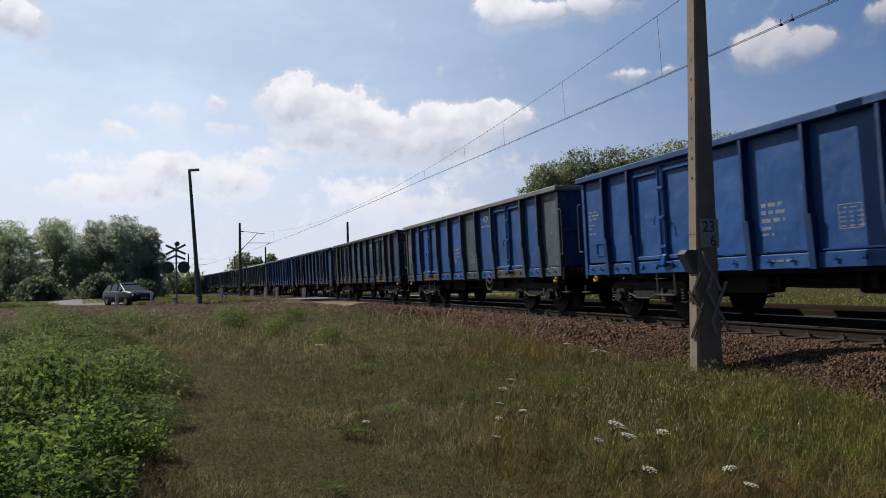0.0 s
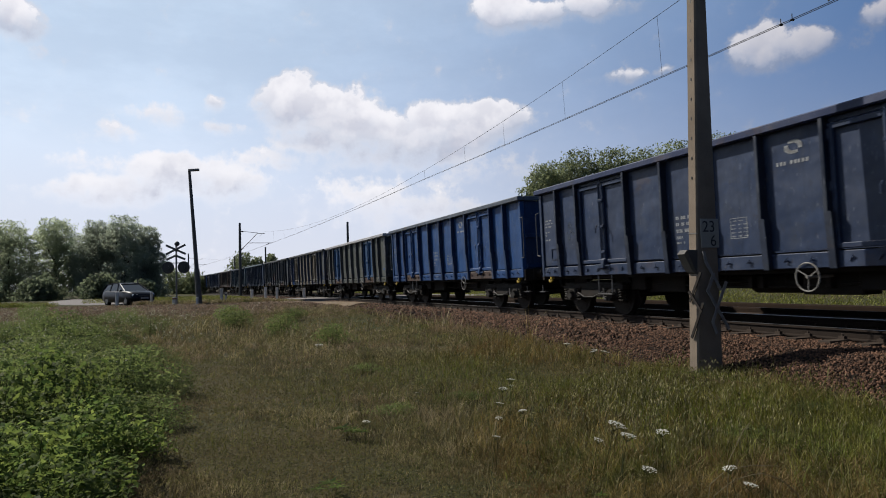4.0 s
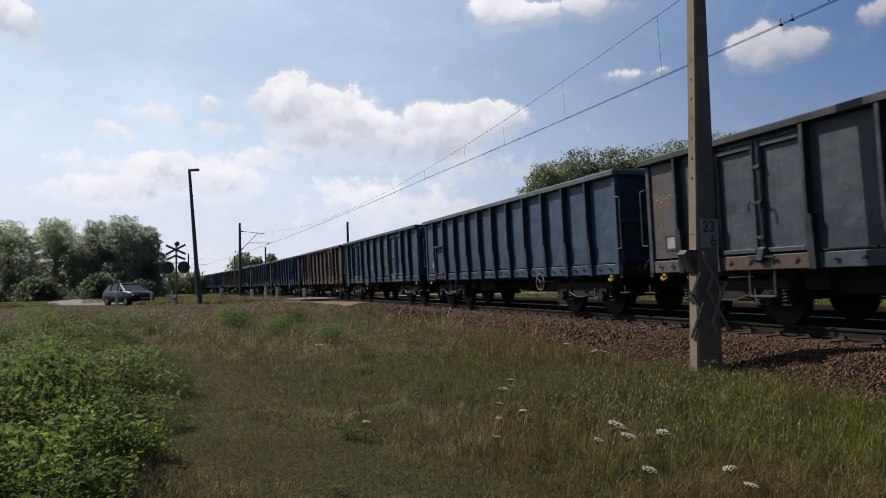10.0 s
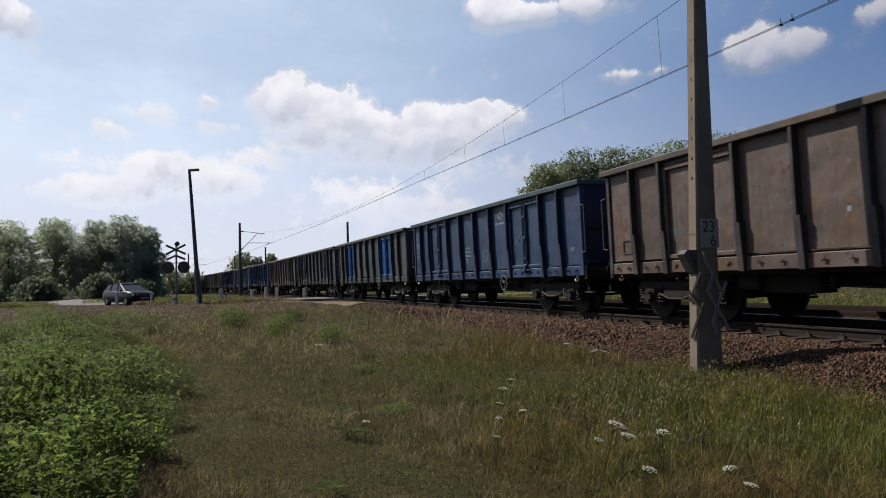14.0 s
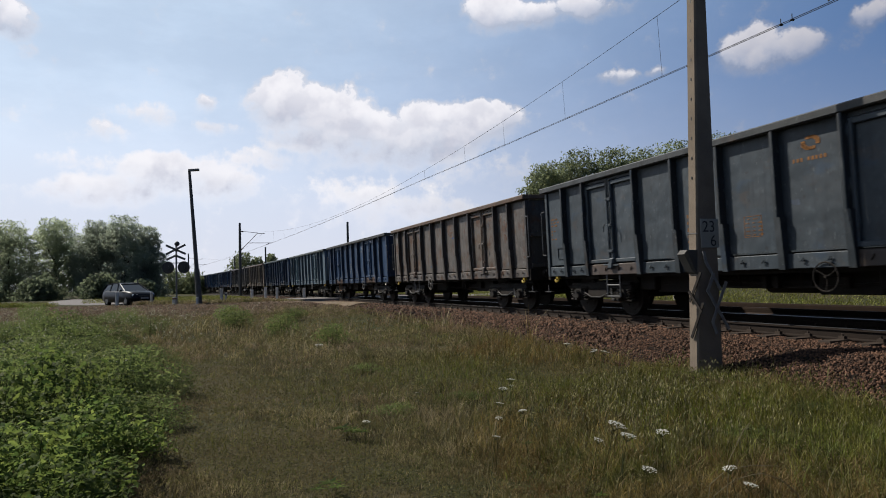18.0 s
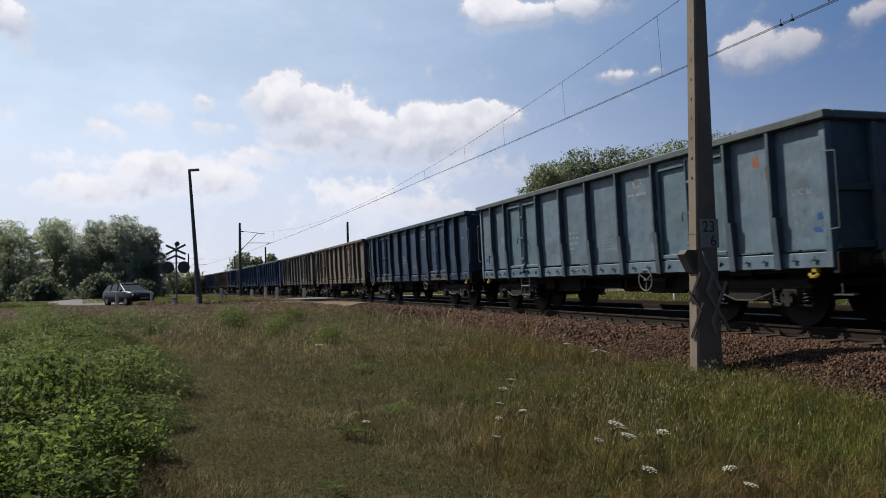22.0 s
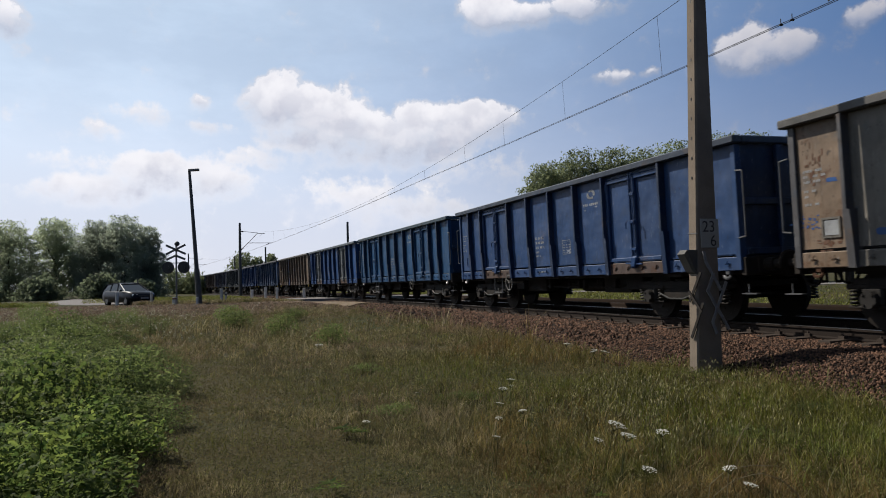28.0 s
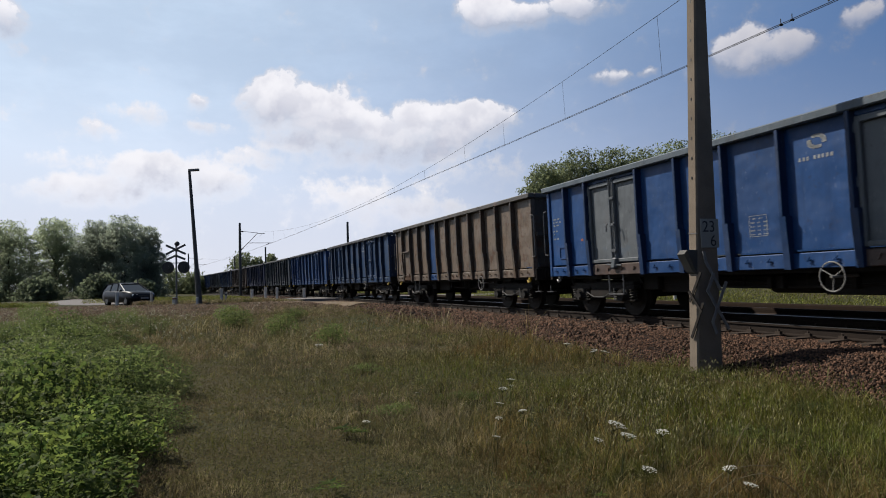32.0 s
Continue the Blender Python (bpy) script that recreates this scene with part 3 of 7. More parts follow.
    rod(bm, (0.5, 0, 0.68), (1.6, 0.1, 0.72), 0.025)
    rod(bm, (-0.5, 0, 0.68), (-2.0, 0.15, 0.75), 0.025)
    WM["air_tank"] = solid("air_tank", bm)
    bm = bmesh.new()
    for x in (-0.5, 0.9):
        rod(bm, (x, -0.6, 0.95), (x, -0.6, 0.62), 0.025)
    bent(bm, [(-3.0, -0.75, 0.72), (-0.5, -0.7, 0.62), (1.4, -0.7, 0.62), (3.2, -0.75, 0.72)], 0.022)
    for x in (-1.2, 0.3, 0.55, 1.9):
        box(bm, x - 0.05, x + 0.05, -0.82, -0.7, 0.60, 0.82, 0.01)
    WM["brake_gear"] = solid("brake_gear", bm)
    # the document box on the end bay
    bm = bmesh.new()
    for x0, x1, a, b in ((-0.16, 0.16, 1.63, 1.66), (-0.16, 0.16, 1.36, 1.39), (-0.16, -0.13, 1.39, 1.63), (0.13, 0.16, 1.39, 1.63)):
        box(bm, x0, x1, -0.05, 0.0, a, b)
    WM["label_frame"] = solid("label_frame", bm)
    bm = bmesh.new()
    box(bm, -0.12, 0.12, -0.04, 0.0, 1.40, 1.62)
    WM["label_sheet"] = solid("label_sheet", bm)
    # lettering that cannot be read, as plain bars
    rng = random.Random(5)

    def row(bm, x, z, h, groups, w=0.030, gap=0.016):
        """A row of bars in groups, each bar the size of one figure."""
        for g in groups:
            for k in range(g):
                box(bm, x, x + w * rng.uniform(0.7, 1.0), -0.034, -0.028, z, z + h)
                x += w + gap
            x += 0.055
    bm = bmesh.new()
    for z, h, groups in ((1.93, 0.062, (2, 3, 2)), (1.81, 0.062, (2, 2, 4)), (1.68, 0.066, (4, 3, 1)), (1.56, 0.058, (4,)), (1.47, 0.04, (3, 1))):
        row(bm, -0.36, z, h, groups)
    WM["number_bars"] = solid("lettering", bm)
    bm = bmesh.new()
    for z in (1.5, 1.565, 1.63, 1.695, 1.76):
        row(bm, -0.15, z, 0.022, (3, 2, 3) if z < 1.7 else (0, 2, 3), 0.02, 0.014)
    for x0, x1, z0, z1 in ((-0.18, 0.20, 1.475, 1.483), (-0.18, 0.20, 1.815, 1.823), (-0.18, -0.172, 1.475, 1.82), (0.192, 0.20, 1.475, 1.82)):
        box(bm, x0, x1, -0.0335, -0.028, z0, z1)
    WM["load_table"] = solid("lettering", bm)
    bm = bmesh.new()
    for z, groups in ((2.36, (4, 3)), (2.28, (2, 3, 2)), (2.20, (3, 3)), (2.06, (2, 2)), (1.98, (2,)), (1.86, (3, 2))):
        row(bm, -0.30, z, 0.036, groups, 0.032, 0.01)
    WM["data_bars"] = solid("lettering", bm)
    bm = bmesh.new()
    row(bm, -0.25, 1.045, 0.034, (2, 4, 3), 0.024, 0.010)
    WM["sill_bars"] = solid("lettering", bm)
    # the operator's sign as a plain eye shape over a bar
    bm = bmesh.new()
    for s in (-1, 1):
        arc = [Vector((0.135 * math.sin(a) * s, 0, 0.085 * math.cos(a) * s)) for a in np.linspace(-0.5, 1.9, 9)]
        for a, b in zip(arc, arc[1:]):
            mid = (a + b) / 2 + Vector((0, -0.032, 2.80))
            box(bm, mid.x - 0.036, mid.x + 0.036, -0.036, -0.028, mid.z - 0.022, mid.z + 0.022)
    row(bm, -0.34, 2.54, 0.056, (3, 5), 0.046, 0.026)
    WM["operator_sign"] = solid("operator_sign", bm)
    bm = bmesh.new()
    bent(bm, [(0.03 * a / 2 - 0.2 + 0.15 * math.sin(2.3 * a), -0.033, 1.62 + 0.16 * math.cos(3.1 * a)) for a in np.linspace(0, 9, 60)], 0.009, 4)
    WM["scribble"] = solid("scribble", bm)
    # low hatch of the wagons without side doors
    bm = bmesh.new()
    box(bm, -0.42, 0.42, -0.06, 0.0, 1.2, 2.1, 0.012)
    for x0, x1, a, b in ((-0.48, 0.48, 2.1, 2.18), (-0.48, 0.48, 1.15, 1.21), (-0.48, -0.41, 1.21, 2.1), (0.41, 0.48, 1.21, 2.1)):
        box(bm, x0, x1, -0.12, 0.0, a, b, 0.01)
    for v in box(bm, -0.46, 0.46, -0.2, -0.03, 2.17, 2.21):
        if v.co.y < -0.1:
            v.co.z -= 0.03
    WM["hatch"] = solid("hatch", bm)
    bm = bmesh.new()
    box(bm, -0.44, 0.44, -0.11, -0.056, 0.97, 1.14, 0.012)
    for k in (-0.3, 0.3):
        box(bm, k - 0.03, k + 0.03, -0.14, -0.06, 1.10, 1.24, 0.008)
    WM["chute"] = solid("chute", bm)


def patch_mesh(w, h, seed):
    """A thin blot on a side panel, w by h metres: one uneven square, or a mottled cluster where it is large."""
    r = random.Random(seed)
    bm = bmesh.new()
    spots = [(0.0, 0.0, w, h)]
    if w * h > 0.07:
        spots = [(r.gauss(0, 0.24) * w, r.gauss(0, 0.24) * h, r.uniform(0.04, 0.2) * w, r.uniform(0.05, 0.26) * h) for _ in range(26)]
    for n, (cx, cz, sw, sh) in enumerate(spots):
        ring = []
        for k in range(9):
            a = 2 * math.pi * k / 9
            q = r.uniform(0.65, 1.1)
            ring.append((cx + 0.5 * sw * q * max(-0.8, min(0.8, 1.25 * math.cos(a))), cz + 0.5 * sh * q * max(-0.8, min(0.8, 1.25 * math.sin(a)))))
        proud = -0.0325 - 0.00012 * n
        front = [bm.verts.new((x, proud, z)) for x, z in ring]
        rear = [bm.verts.new((x, -0.028, z)) for x, z in ring]
        bm.faces.new(front)
        for i in range(9):
            bm.faces.new((front[i], rear[i], rear[(i + 1) % 9], front[(i + 1) % 9]))
    bmesh.ops.recalc_face_normals(bm, faces=bm.faces[:])
    return solid("paint_patch", bm)


def dash_mesh(seed, w, z0, z1, count):
    """Short upright pale scratches scattered over a panel."""
    r = random.Random(seed)
    bm = bmesh.new()
    for k in range(count):
        x, z, h = r.uniform(-w, w), r.uniform(z0, z1), r.uniform(0.02, 0.08)
        for v in box(bm, x, x + r.uniform(0.008, 0.018), -0.0335, -0.028, z, z + h):
            v.co.x += (v.co.z - z) * 0.25
    return solid("scratched_paint", bm)


def mark(w, bay_no, dx, z, material, me, plain=False):
    """Put a blot on the camera's side of a wagon: bay number from the front, metres from the bay's middle."""
    x = BODY / 2
    bays = BAYS_PLAIN if plain else BAYS_DOORS
    for b in bays[:bay_no]:
        x -= abs(b)
    ob = part(me.name.split(".")[0], me, material, w)
    if me.name.startswith("scratched"):
        ob["kind"] = "stuff"
    ob.matrix_basis = Matrix.Translation((x - abs(bays[bay_no]) / 2 + dx, -HALF_P + (0.009 if bays[bay_no] < 0 else 0), z))


def stencil(w, text, bay_no, dx, z, size, material):
    """Readable stencilled letters on the camera's side."""
    cu = bpy.data.curves.new("stencil", "FONT")
    cu.body, cu.size, cu.align_x, cu.extrude = text, size, "CENTER", 0.001
    cu.materials.append(material)
    fo = new("stencil", cu)
    fo.parent = w
    x = BODY / 2 - sum(abs(b) for b in BAYS_DOORS[:bay_no]) - abs(BAYS_DOORS[bay_no]) / 2 + dx
    fo.matrix_basis = Matrix.Translation((x, -HALF_P - 0.033, z)) @ Matrix.Rotation(math.pi / 2, 4, "X")


def mark_wagons():
    """Blots, repaint squares, rust, scratches and readable stencils that set single wagons apart."""
    P = paint
    blue, rust, orange = P((0.03, 0.13, 0.38), 0.05, 0.2), P((0.26, 0.12, 0.06), 0.6, 0.5), P((0.5, 0.16, 0.06), 0.2, 0.3)
    pale, slate, tan = P((0.42, 0.46, 0.52), 0.1, 0.5), P((0.08, 0.11, 0.15), 0.2, 0.5), P((0.38, 0.27, 0.15), 0.3, 0.5)
    W = WAGONS
    for n, bay_no, dx, z, m, w, h in (
            (1, 9, 0.05, 1.75, tan, 0.5, 0.45), (1, 9, -0.1, 2.35, tan, 0.4, 0.25), (1, 5, 0.0, 2.0, tan, 0.35, 0.2),
            (2, 9, 0.1, 1.8, tan, 0.5, 0.6), (2, 8, 0.0, 2.4, rust, 0.35, 0.4), (2, 5, -0.2, 2.75, pale, 0.16, 0.1), (2, 6, 0.05, 2.72, pale, 0.16, 0.14), (2, 6, -0.25, 1.9, slate, 0.5, 0.7), (2, 6, 0.3, 2.1, blue, 0.12, 0.3), (2, 8, -0.1, 1.9, tan, 0.35, 0.5), (2, 7, 0.3, 2.3, tan, 0.3, 0.3), (2, 3, -0.2, 1.9, slate, 0.6, 0.5), (2, 9, -0.1, 2.5, rust, 0.4, 0.5),
            (3, 1, 0.25, 2.1, pale, 0.32, 1.3), (3, 8, 0.0, 2.0, slate, 0.4, 0.5),
            (5, 0, 0.1, 1.55, blue, 0.28, 0.14), (5, 9, 0.1, 1.30, blue, 0.5, 0.12), (5, 4, 0.3, 2.2, pale, 0.06, 0.5), (5, 3, -0.1, 2.2, slate, 0.3, 0.3), (5, 8, -0.2, 1.6, rust, 0.3, 0.5),
            (6, 5, -0.3, 1.38, blue, 0.17, 0.12), (6, 6, 0.35, 1.4, blue, 0.12, 0.10), (6, 0, 0.05, 1.75, blue, 0.22, 0.14), (6, 7, 0.45, 1.5, blue, 0.34, 0.24), (6, 9, 0.0, 1.45, blue, 0.7, 0.2), (6, 9, -0.1, 2.1, tan, 0.5, 0.6), (6, 0, 0.1, 1.35, blue, 0.5, 0.25),
            (7, 9, 0.0, 2.35, tan, 0.6, 0.25), (7, 9, 0.0, 1.4, rust, 0.6, 0.3),
            (10, 0, -0.1, 1.42, blue, 0.16, 0.12), (10, 9, -0.1, 2.0, rust, 0.6, 0.7), (10, 3, 0.1, 1.9, rust, 0.7, 0.6), (10, 5, 0.2, 1.75, pale, 0.08, 0.12),
            (12, 3, 0.15, 1.85, blue, 0.42, 0.46), (12, 3, -0.2, 1.45, blue, 0.3, 0.2), (12, 9, 0.0, 1.9, tan, 0.6, 0.9),
            (13, 0, 0.0, 1.55, blue, 0.5, 0.35), (13, 0, 0.1, 2.1, tan, 0.4, 0.3), (13, 3, -0.35, 1.95, slate, 0.22, 0.12),
            (14, 6, 0.2, 1.45, blue, 0.16, 0.10), (14, 4, 0.0, 2.6, rust, 0.5, 0.4), (14, 6, 0.1, 1.9, YELLOW_PAINT, 0.07, 0.09), (14, 9, -0.1, 2.3, rust, 0.6, 0.7), (14, 4, 0.15, 2.4, blue, 0.3, 0.06), (14, 1, 0.1, 2.2, rust, 0.3, 0.8),
            (16, 1, 0.1, 2.68, orange, 0.2, 0.28), (16, 1, 0.35, 2.5, rust, 0.2, 0.3), (16, 0, 0.25, 1.5, blue, 0.22, 0.10), (16, 0, 0.3, 1.7, blue, 0.14, 0.14), (16, 9, -0.2, 1.5, blue, 0.3, 0.1),
            (18, 0, -0.05, 1.75, rust, 0.42, 0.42), (18, 0, 0.1, 2.75, rust, 0.12, 0.16), (18, 3, 0.1, 2.5, rust, 0.5, 0.25), (18, 5, 0.1, 1.8, tan, 0.3, 0.2),
            (19, 9, -0.1, 2.45, rust, 0.4, 0.6), (19, 9, -0.25, 1.6, blue, 0.4, 0.2), (19, 8, 0.0, 1.4, blue, 0.4, 0.16), (19, 9, 0.2, 2.2, blue, 0.26, 0.09), (19, 9, 0.1, 1.3, rust, 0.6, 0.25),
            (20, 3, 0.2, 2.5, pale, 0.1, 0.05), (20, 3, -0.3, 2.45, pale, 0.12, 0.04), (20, 4, 0.1, 1.55, pale, 0.22, 0.08),
            (22, 8, 0.1, 1.78, orange, 0.10, 0.09), (23, 11, 0.0, 2.0, rust, 0.5, 0.7), (23, 9, 0.0, 2.2, rust, 0.5, 0.6)):
        mark(W[n], bay_no, dx, z, m, patch_mesh(w, h, 17 * n + bay_no + int(100 * z)), n in (8, 23))
    for n, bay_no, w, count in ((1, 2, 0.8, 22), (1, 1, 0.35, 10), (1, 0, 0.35, 14), (1, 7, 0.8, 10), (4, 7, 0.8, 22), (4, 8, 0.4, 14), (4, 9, 0.4, 8), (4, 2, 0.8, 14)):
        mark(W[n], bay_no, 0.0, 0.0, WHITE_PAINT, dash_mesh(n * 31 + bay_no, w, 1.4, 2.8, count))
    bm = bmesh.new()
    rod(bm, (0, -0.028, 0), (0, -0.0335, 0), 0.065, seg=16)
    mark(W[2], 5, -0.3, 2.25, YELLOW_PAINT, solid("paint_patch", bm))
    for n, text, bay_no, z, size in ((7, "UIC", 0, 1.95, 0.17), (9, "UIC", 0, 1.98, 0.16), (11, "UIC", 0, 1.55, 0.12), (16, "UIC St", 0, 2.05, 0.13), (17, "UIC", 0, 2.3, 0.11)):
        stencil(W[n], text, bay_no, 0.0, z, size, WHITE_PAINT)


def build_wagon(label, body, rim=None, door=None, bay=None, ends=None, plain=False, sign=WHITE_PAINT, sheet=False, ladder=False, step_paint=GALV, hook=YELLOW_PAINT, sill=None, wheel_paint=WHEEL_GREY, wheel_bay=3, lettered=True, scribble=False, posts=None):
    """An open high-sided bogie wagon. body: paint; bay: {number of a bay from the front: paint}; door: paint of the leaves."""
    w = thing("open_wagon", label, "freight wagon", "wagons of the coal train")
    # end walls default to a darker paint that stands in for their shade
    bay, door, rim, ends = bay or {}, door or body, rim or body, ends or darkened(body, 0.6)
    dark_coat = darkened(body)
    L = BODY / 2
    for s in (-1, 1):
        turn = Matrix.Identity(4) if s < 0 else Matrix.Rotation(math.pi, 4, "Z")

        def put(key, material, x, name=None, label=""):
            ob = part(name or WM[key].name.split(".")[0], WM[key], material, w, label)
            ob.matrix_basis = turn @ Matrix.Translation((x, -HALF_P, 0))
            if ob.name.startswith(("lettering", "operator_sign")):
                ob["kind"] = "stuff"
            return ob
        x, edges = L, []
        for i, b in enumerate(BAYS_PLAIN if plain else BAYS_DOORS):
            c = x - abs(b) / 2
            m = bay.get(i, body)
            if b > 0:
                put(("panel", abs(b)), m, c)
            else:
                put("door_sill", sill or body, c)
                put("door_header", body, c)
                for k in (-1, 1):
                    ob = put("leaf", door if not isinstance(door, dict) else door.get((i, k), body), c, "door_leaf")
                    ob.matrix_basis = turn @ Matrix.Translation((c + k * 0.955, -HALF_P, 0)) @ (Matrix.Identity(4) if k < 0 else Matrix.Diagonal((-1, 1, 1, 1)))
                put("latch", door if not isinstance(door, dict) else body, c)
            edges.append(x)
            x -= abs(b)
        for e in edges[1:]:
            put("post", posts or dark_coat, e)
        n = len(edges)
        mids = [e - abs(b) / 2 for e, b in zip(edges, BAYS_PLAIN if plain else BAYS_DOORS)]
        if lettered and s < 0:
            put("number_bars", sign, mids[5], "lettering", "white stencilled data as bars")
            put("load_table", sign, mids[4], "lettering")
            put("sill_bars", sign, mids[5], "lettering").matrix_basis = turn @ Matrix.Translation((mids[5] + 0.05, -HALF_P - 0.03, 0))
            put("data_bars", sign, mids[-1], "lettering")
            put("operator_sign", sign, mids[3], "operator_sign", "painted eye-shaped sign over a bar")
        elif lettered:
            put("number_bars", sign, mids[3], "lettering")
        if scribble and s < 0:
            put("scribble", YELLOW_PAINT, mids[3], "scribble", "yellow sprayed scrawl")
        put("label_frame", body, mids[-1] + 0.14)
        if sheet:
            put("label_sheet", WHITE_PAINT, mids[-1] + 0.14, "label_sheet", "white paper label")
        if plain:
            put("hatch", body, mids[-2])
            put("chute", RUST, mids[-2])
        put("ladder" if ladder else "step", step_paint, mids[-3] - 0.1)
        put("brake_wheel", wheel_paint, mids[3] + 0.3).matrix_basis = turn @ Matrix.Translation((float(np.interp(wheel_bay, range(n), mids)) + 0.15, -1.34, 0.80))
        for e in (L - 0.35, -L + 0.35):
            put("tow_hook", hook, e)
        for e, k in ((L + 0.035, 1), (-L - 0.035, -1)):
            ob = put("grab_rail", GALV, e)
            ob.matrix_basis = turn @ Matrix.Translation((e, -1.36, 0)) @ (Matrix.Identity(4) if k > 0 else Matrix.Diagonal((-1, 1, 1, 1)))
            put("shunter_step", GALV, e + k * 0.1)
    part("top_rim", WM["rim"], rim, w)
    part("floor_plate", WM["floor"], COAL_FLOOR, w)
    part("underframe", WM["underframe"], STEEL_DARK, w)
    part("air_tank", WM["air_tank"], STEEL_DARK, w, at=(0.6, -0.45, 0))
    part("brake_gear", WM["brake_gear"], STEEL_DARK, w)
    for s in (1, -1):
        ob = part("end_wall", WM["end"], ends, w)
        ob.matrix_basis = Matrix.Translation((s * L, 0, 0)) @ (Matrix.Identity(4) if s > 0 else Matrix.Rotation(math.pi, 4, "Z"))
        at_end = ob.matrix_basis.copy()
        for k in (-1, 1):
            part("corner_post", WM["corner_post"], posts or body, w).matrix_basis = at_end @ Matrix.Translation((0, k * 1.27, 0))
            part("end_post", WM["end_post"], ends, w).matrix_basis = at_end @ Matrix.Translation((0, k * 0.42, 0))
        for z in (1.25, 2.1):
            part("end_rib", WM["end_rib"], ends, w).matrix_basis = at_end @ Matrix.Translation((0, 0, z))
        flip = Matrix.Identity(4) if s > 0 else Matrix.Rotation(math.pi, 4, "Z")
        for key, y in (("draw_hook", 0), ("screw_link", 0), ("brake_hose", 0.4), ("brake_hose", -0.4)):
            part(key, WM[key], STEEL_DARK, w).matrix_basis = flip @ Matrix.Translation((L + 0.1, y, 1.02))
        for k in (-1, 1):
            bf = part("buffer", WM["buffer"], STEEL_DARK, w)
            bf.matrix_basis = flip @ Matrix.Translation((L + 0.1, k * 0.875, 1.02))
            part("buffer_head", WM["buffer_head"], WHEEL_STEEL, bf)
        bg = part("bogie", WM["bogie"], STEEL_DARK, w, at=(s * 4.5, 0, 0))
        for k in (-1, 1):
            for key in ("brake_cable", "sand_pipe"):
                part(WM[key].name.split(".")[0], WM[key], CABLE, bg).matrix_basis = Matrix.Translation((0, k * 1.12, 0)) @ (Matrix.Identity(4) if k > 0 else Matrix.Diagonal((1, -1, 1, 1)))
        for ax in (-0.9, 0.9):
            for k in (-1, 1):
                part("axle_box", WM["axle_box"], AXLE_GREY, bg).matrix_basis = Matrix.Translation((ax, k * 1.0, 0.46)) @ (Matrix.Identity(4) if k > 0 else Matrix.Rotation(math.pi, 4, "Z"))
                for j in (-0.30, 0.30):
                    part("spring", WM["spring"], SPRING_STEEL, bg, at=(ax + j, k * 1.03, 0.475))
            WHEELS.append(part("wheelset", WM["wheelset"], WHEEL_STEEL, bg, at=(ax, 0, 0.46)))
    return w


WHEELS, WAGONS = [], []
BLUE, BLUE2, NAVY, NAVY2 = (0.010, 0.110, 0.36), (0.012, 0.086, 0.265), (0.022, 0.078, 0.185), (0.026, 0.045, 0.12)
GREY, BEIGE, BROWN, TAN, PALE = (0.18, 0.178, 0.163), (0.275, 0.245, 0.19), (0.15, 0.10, 0.075), (0.375, 0.30, 0.195), (0.195, 0.285, 0.335)
SLATE, PETROL = (0.066, 0.09, 0.112), (0.05, 0.09, 0.11)
RUST_RIM = (0.22, 0.13, 0.07)


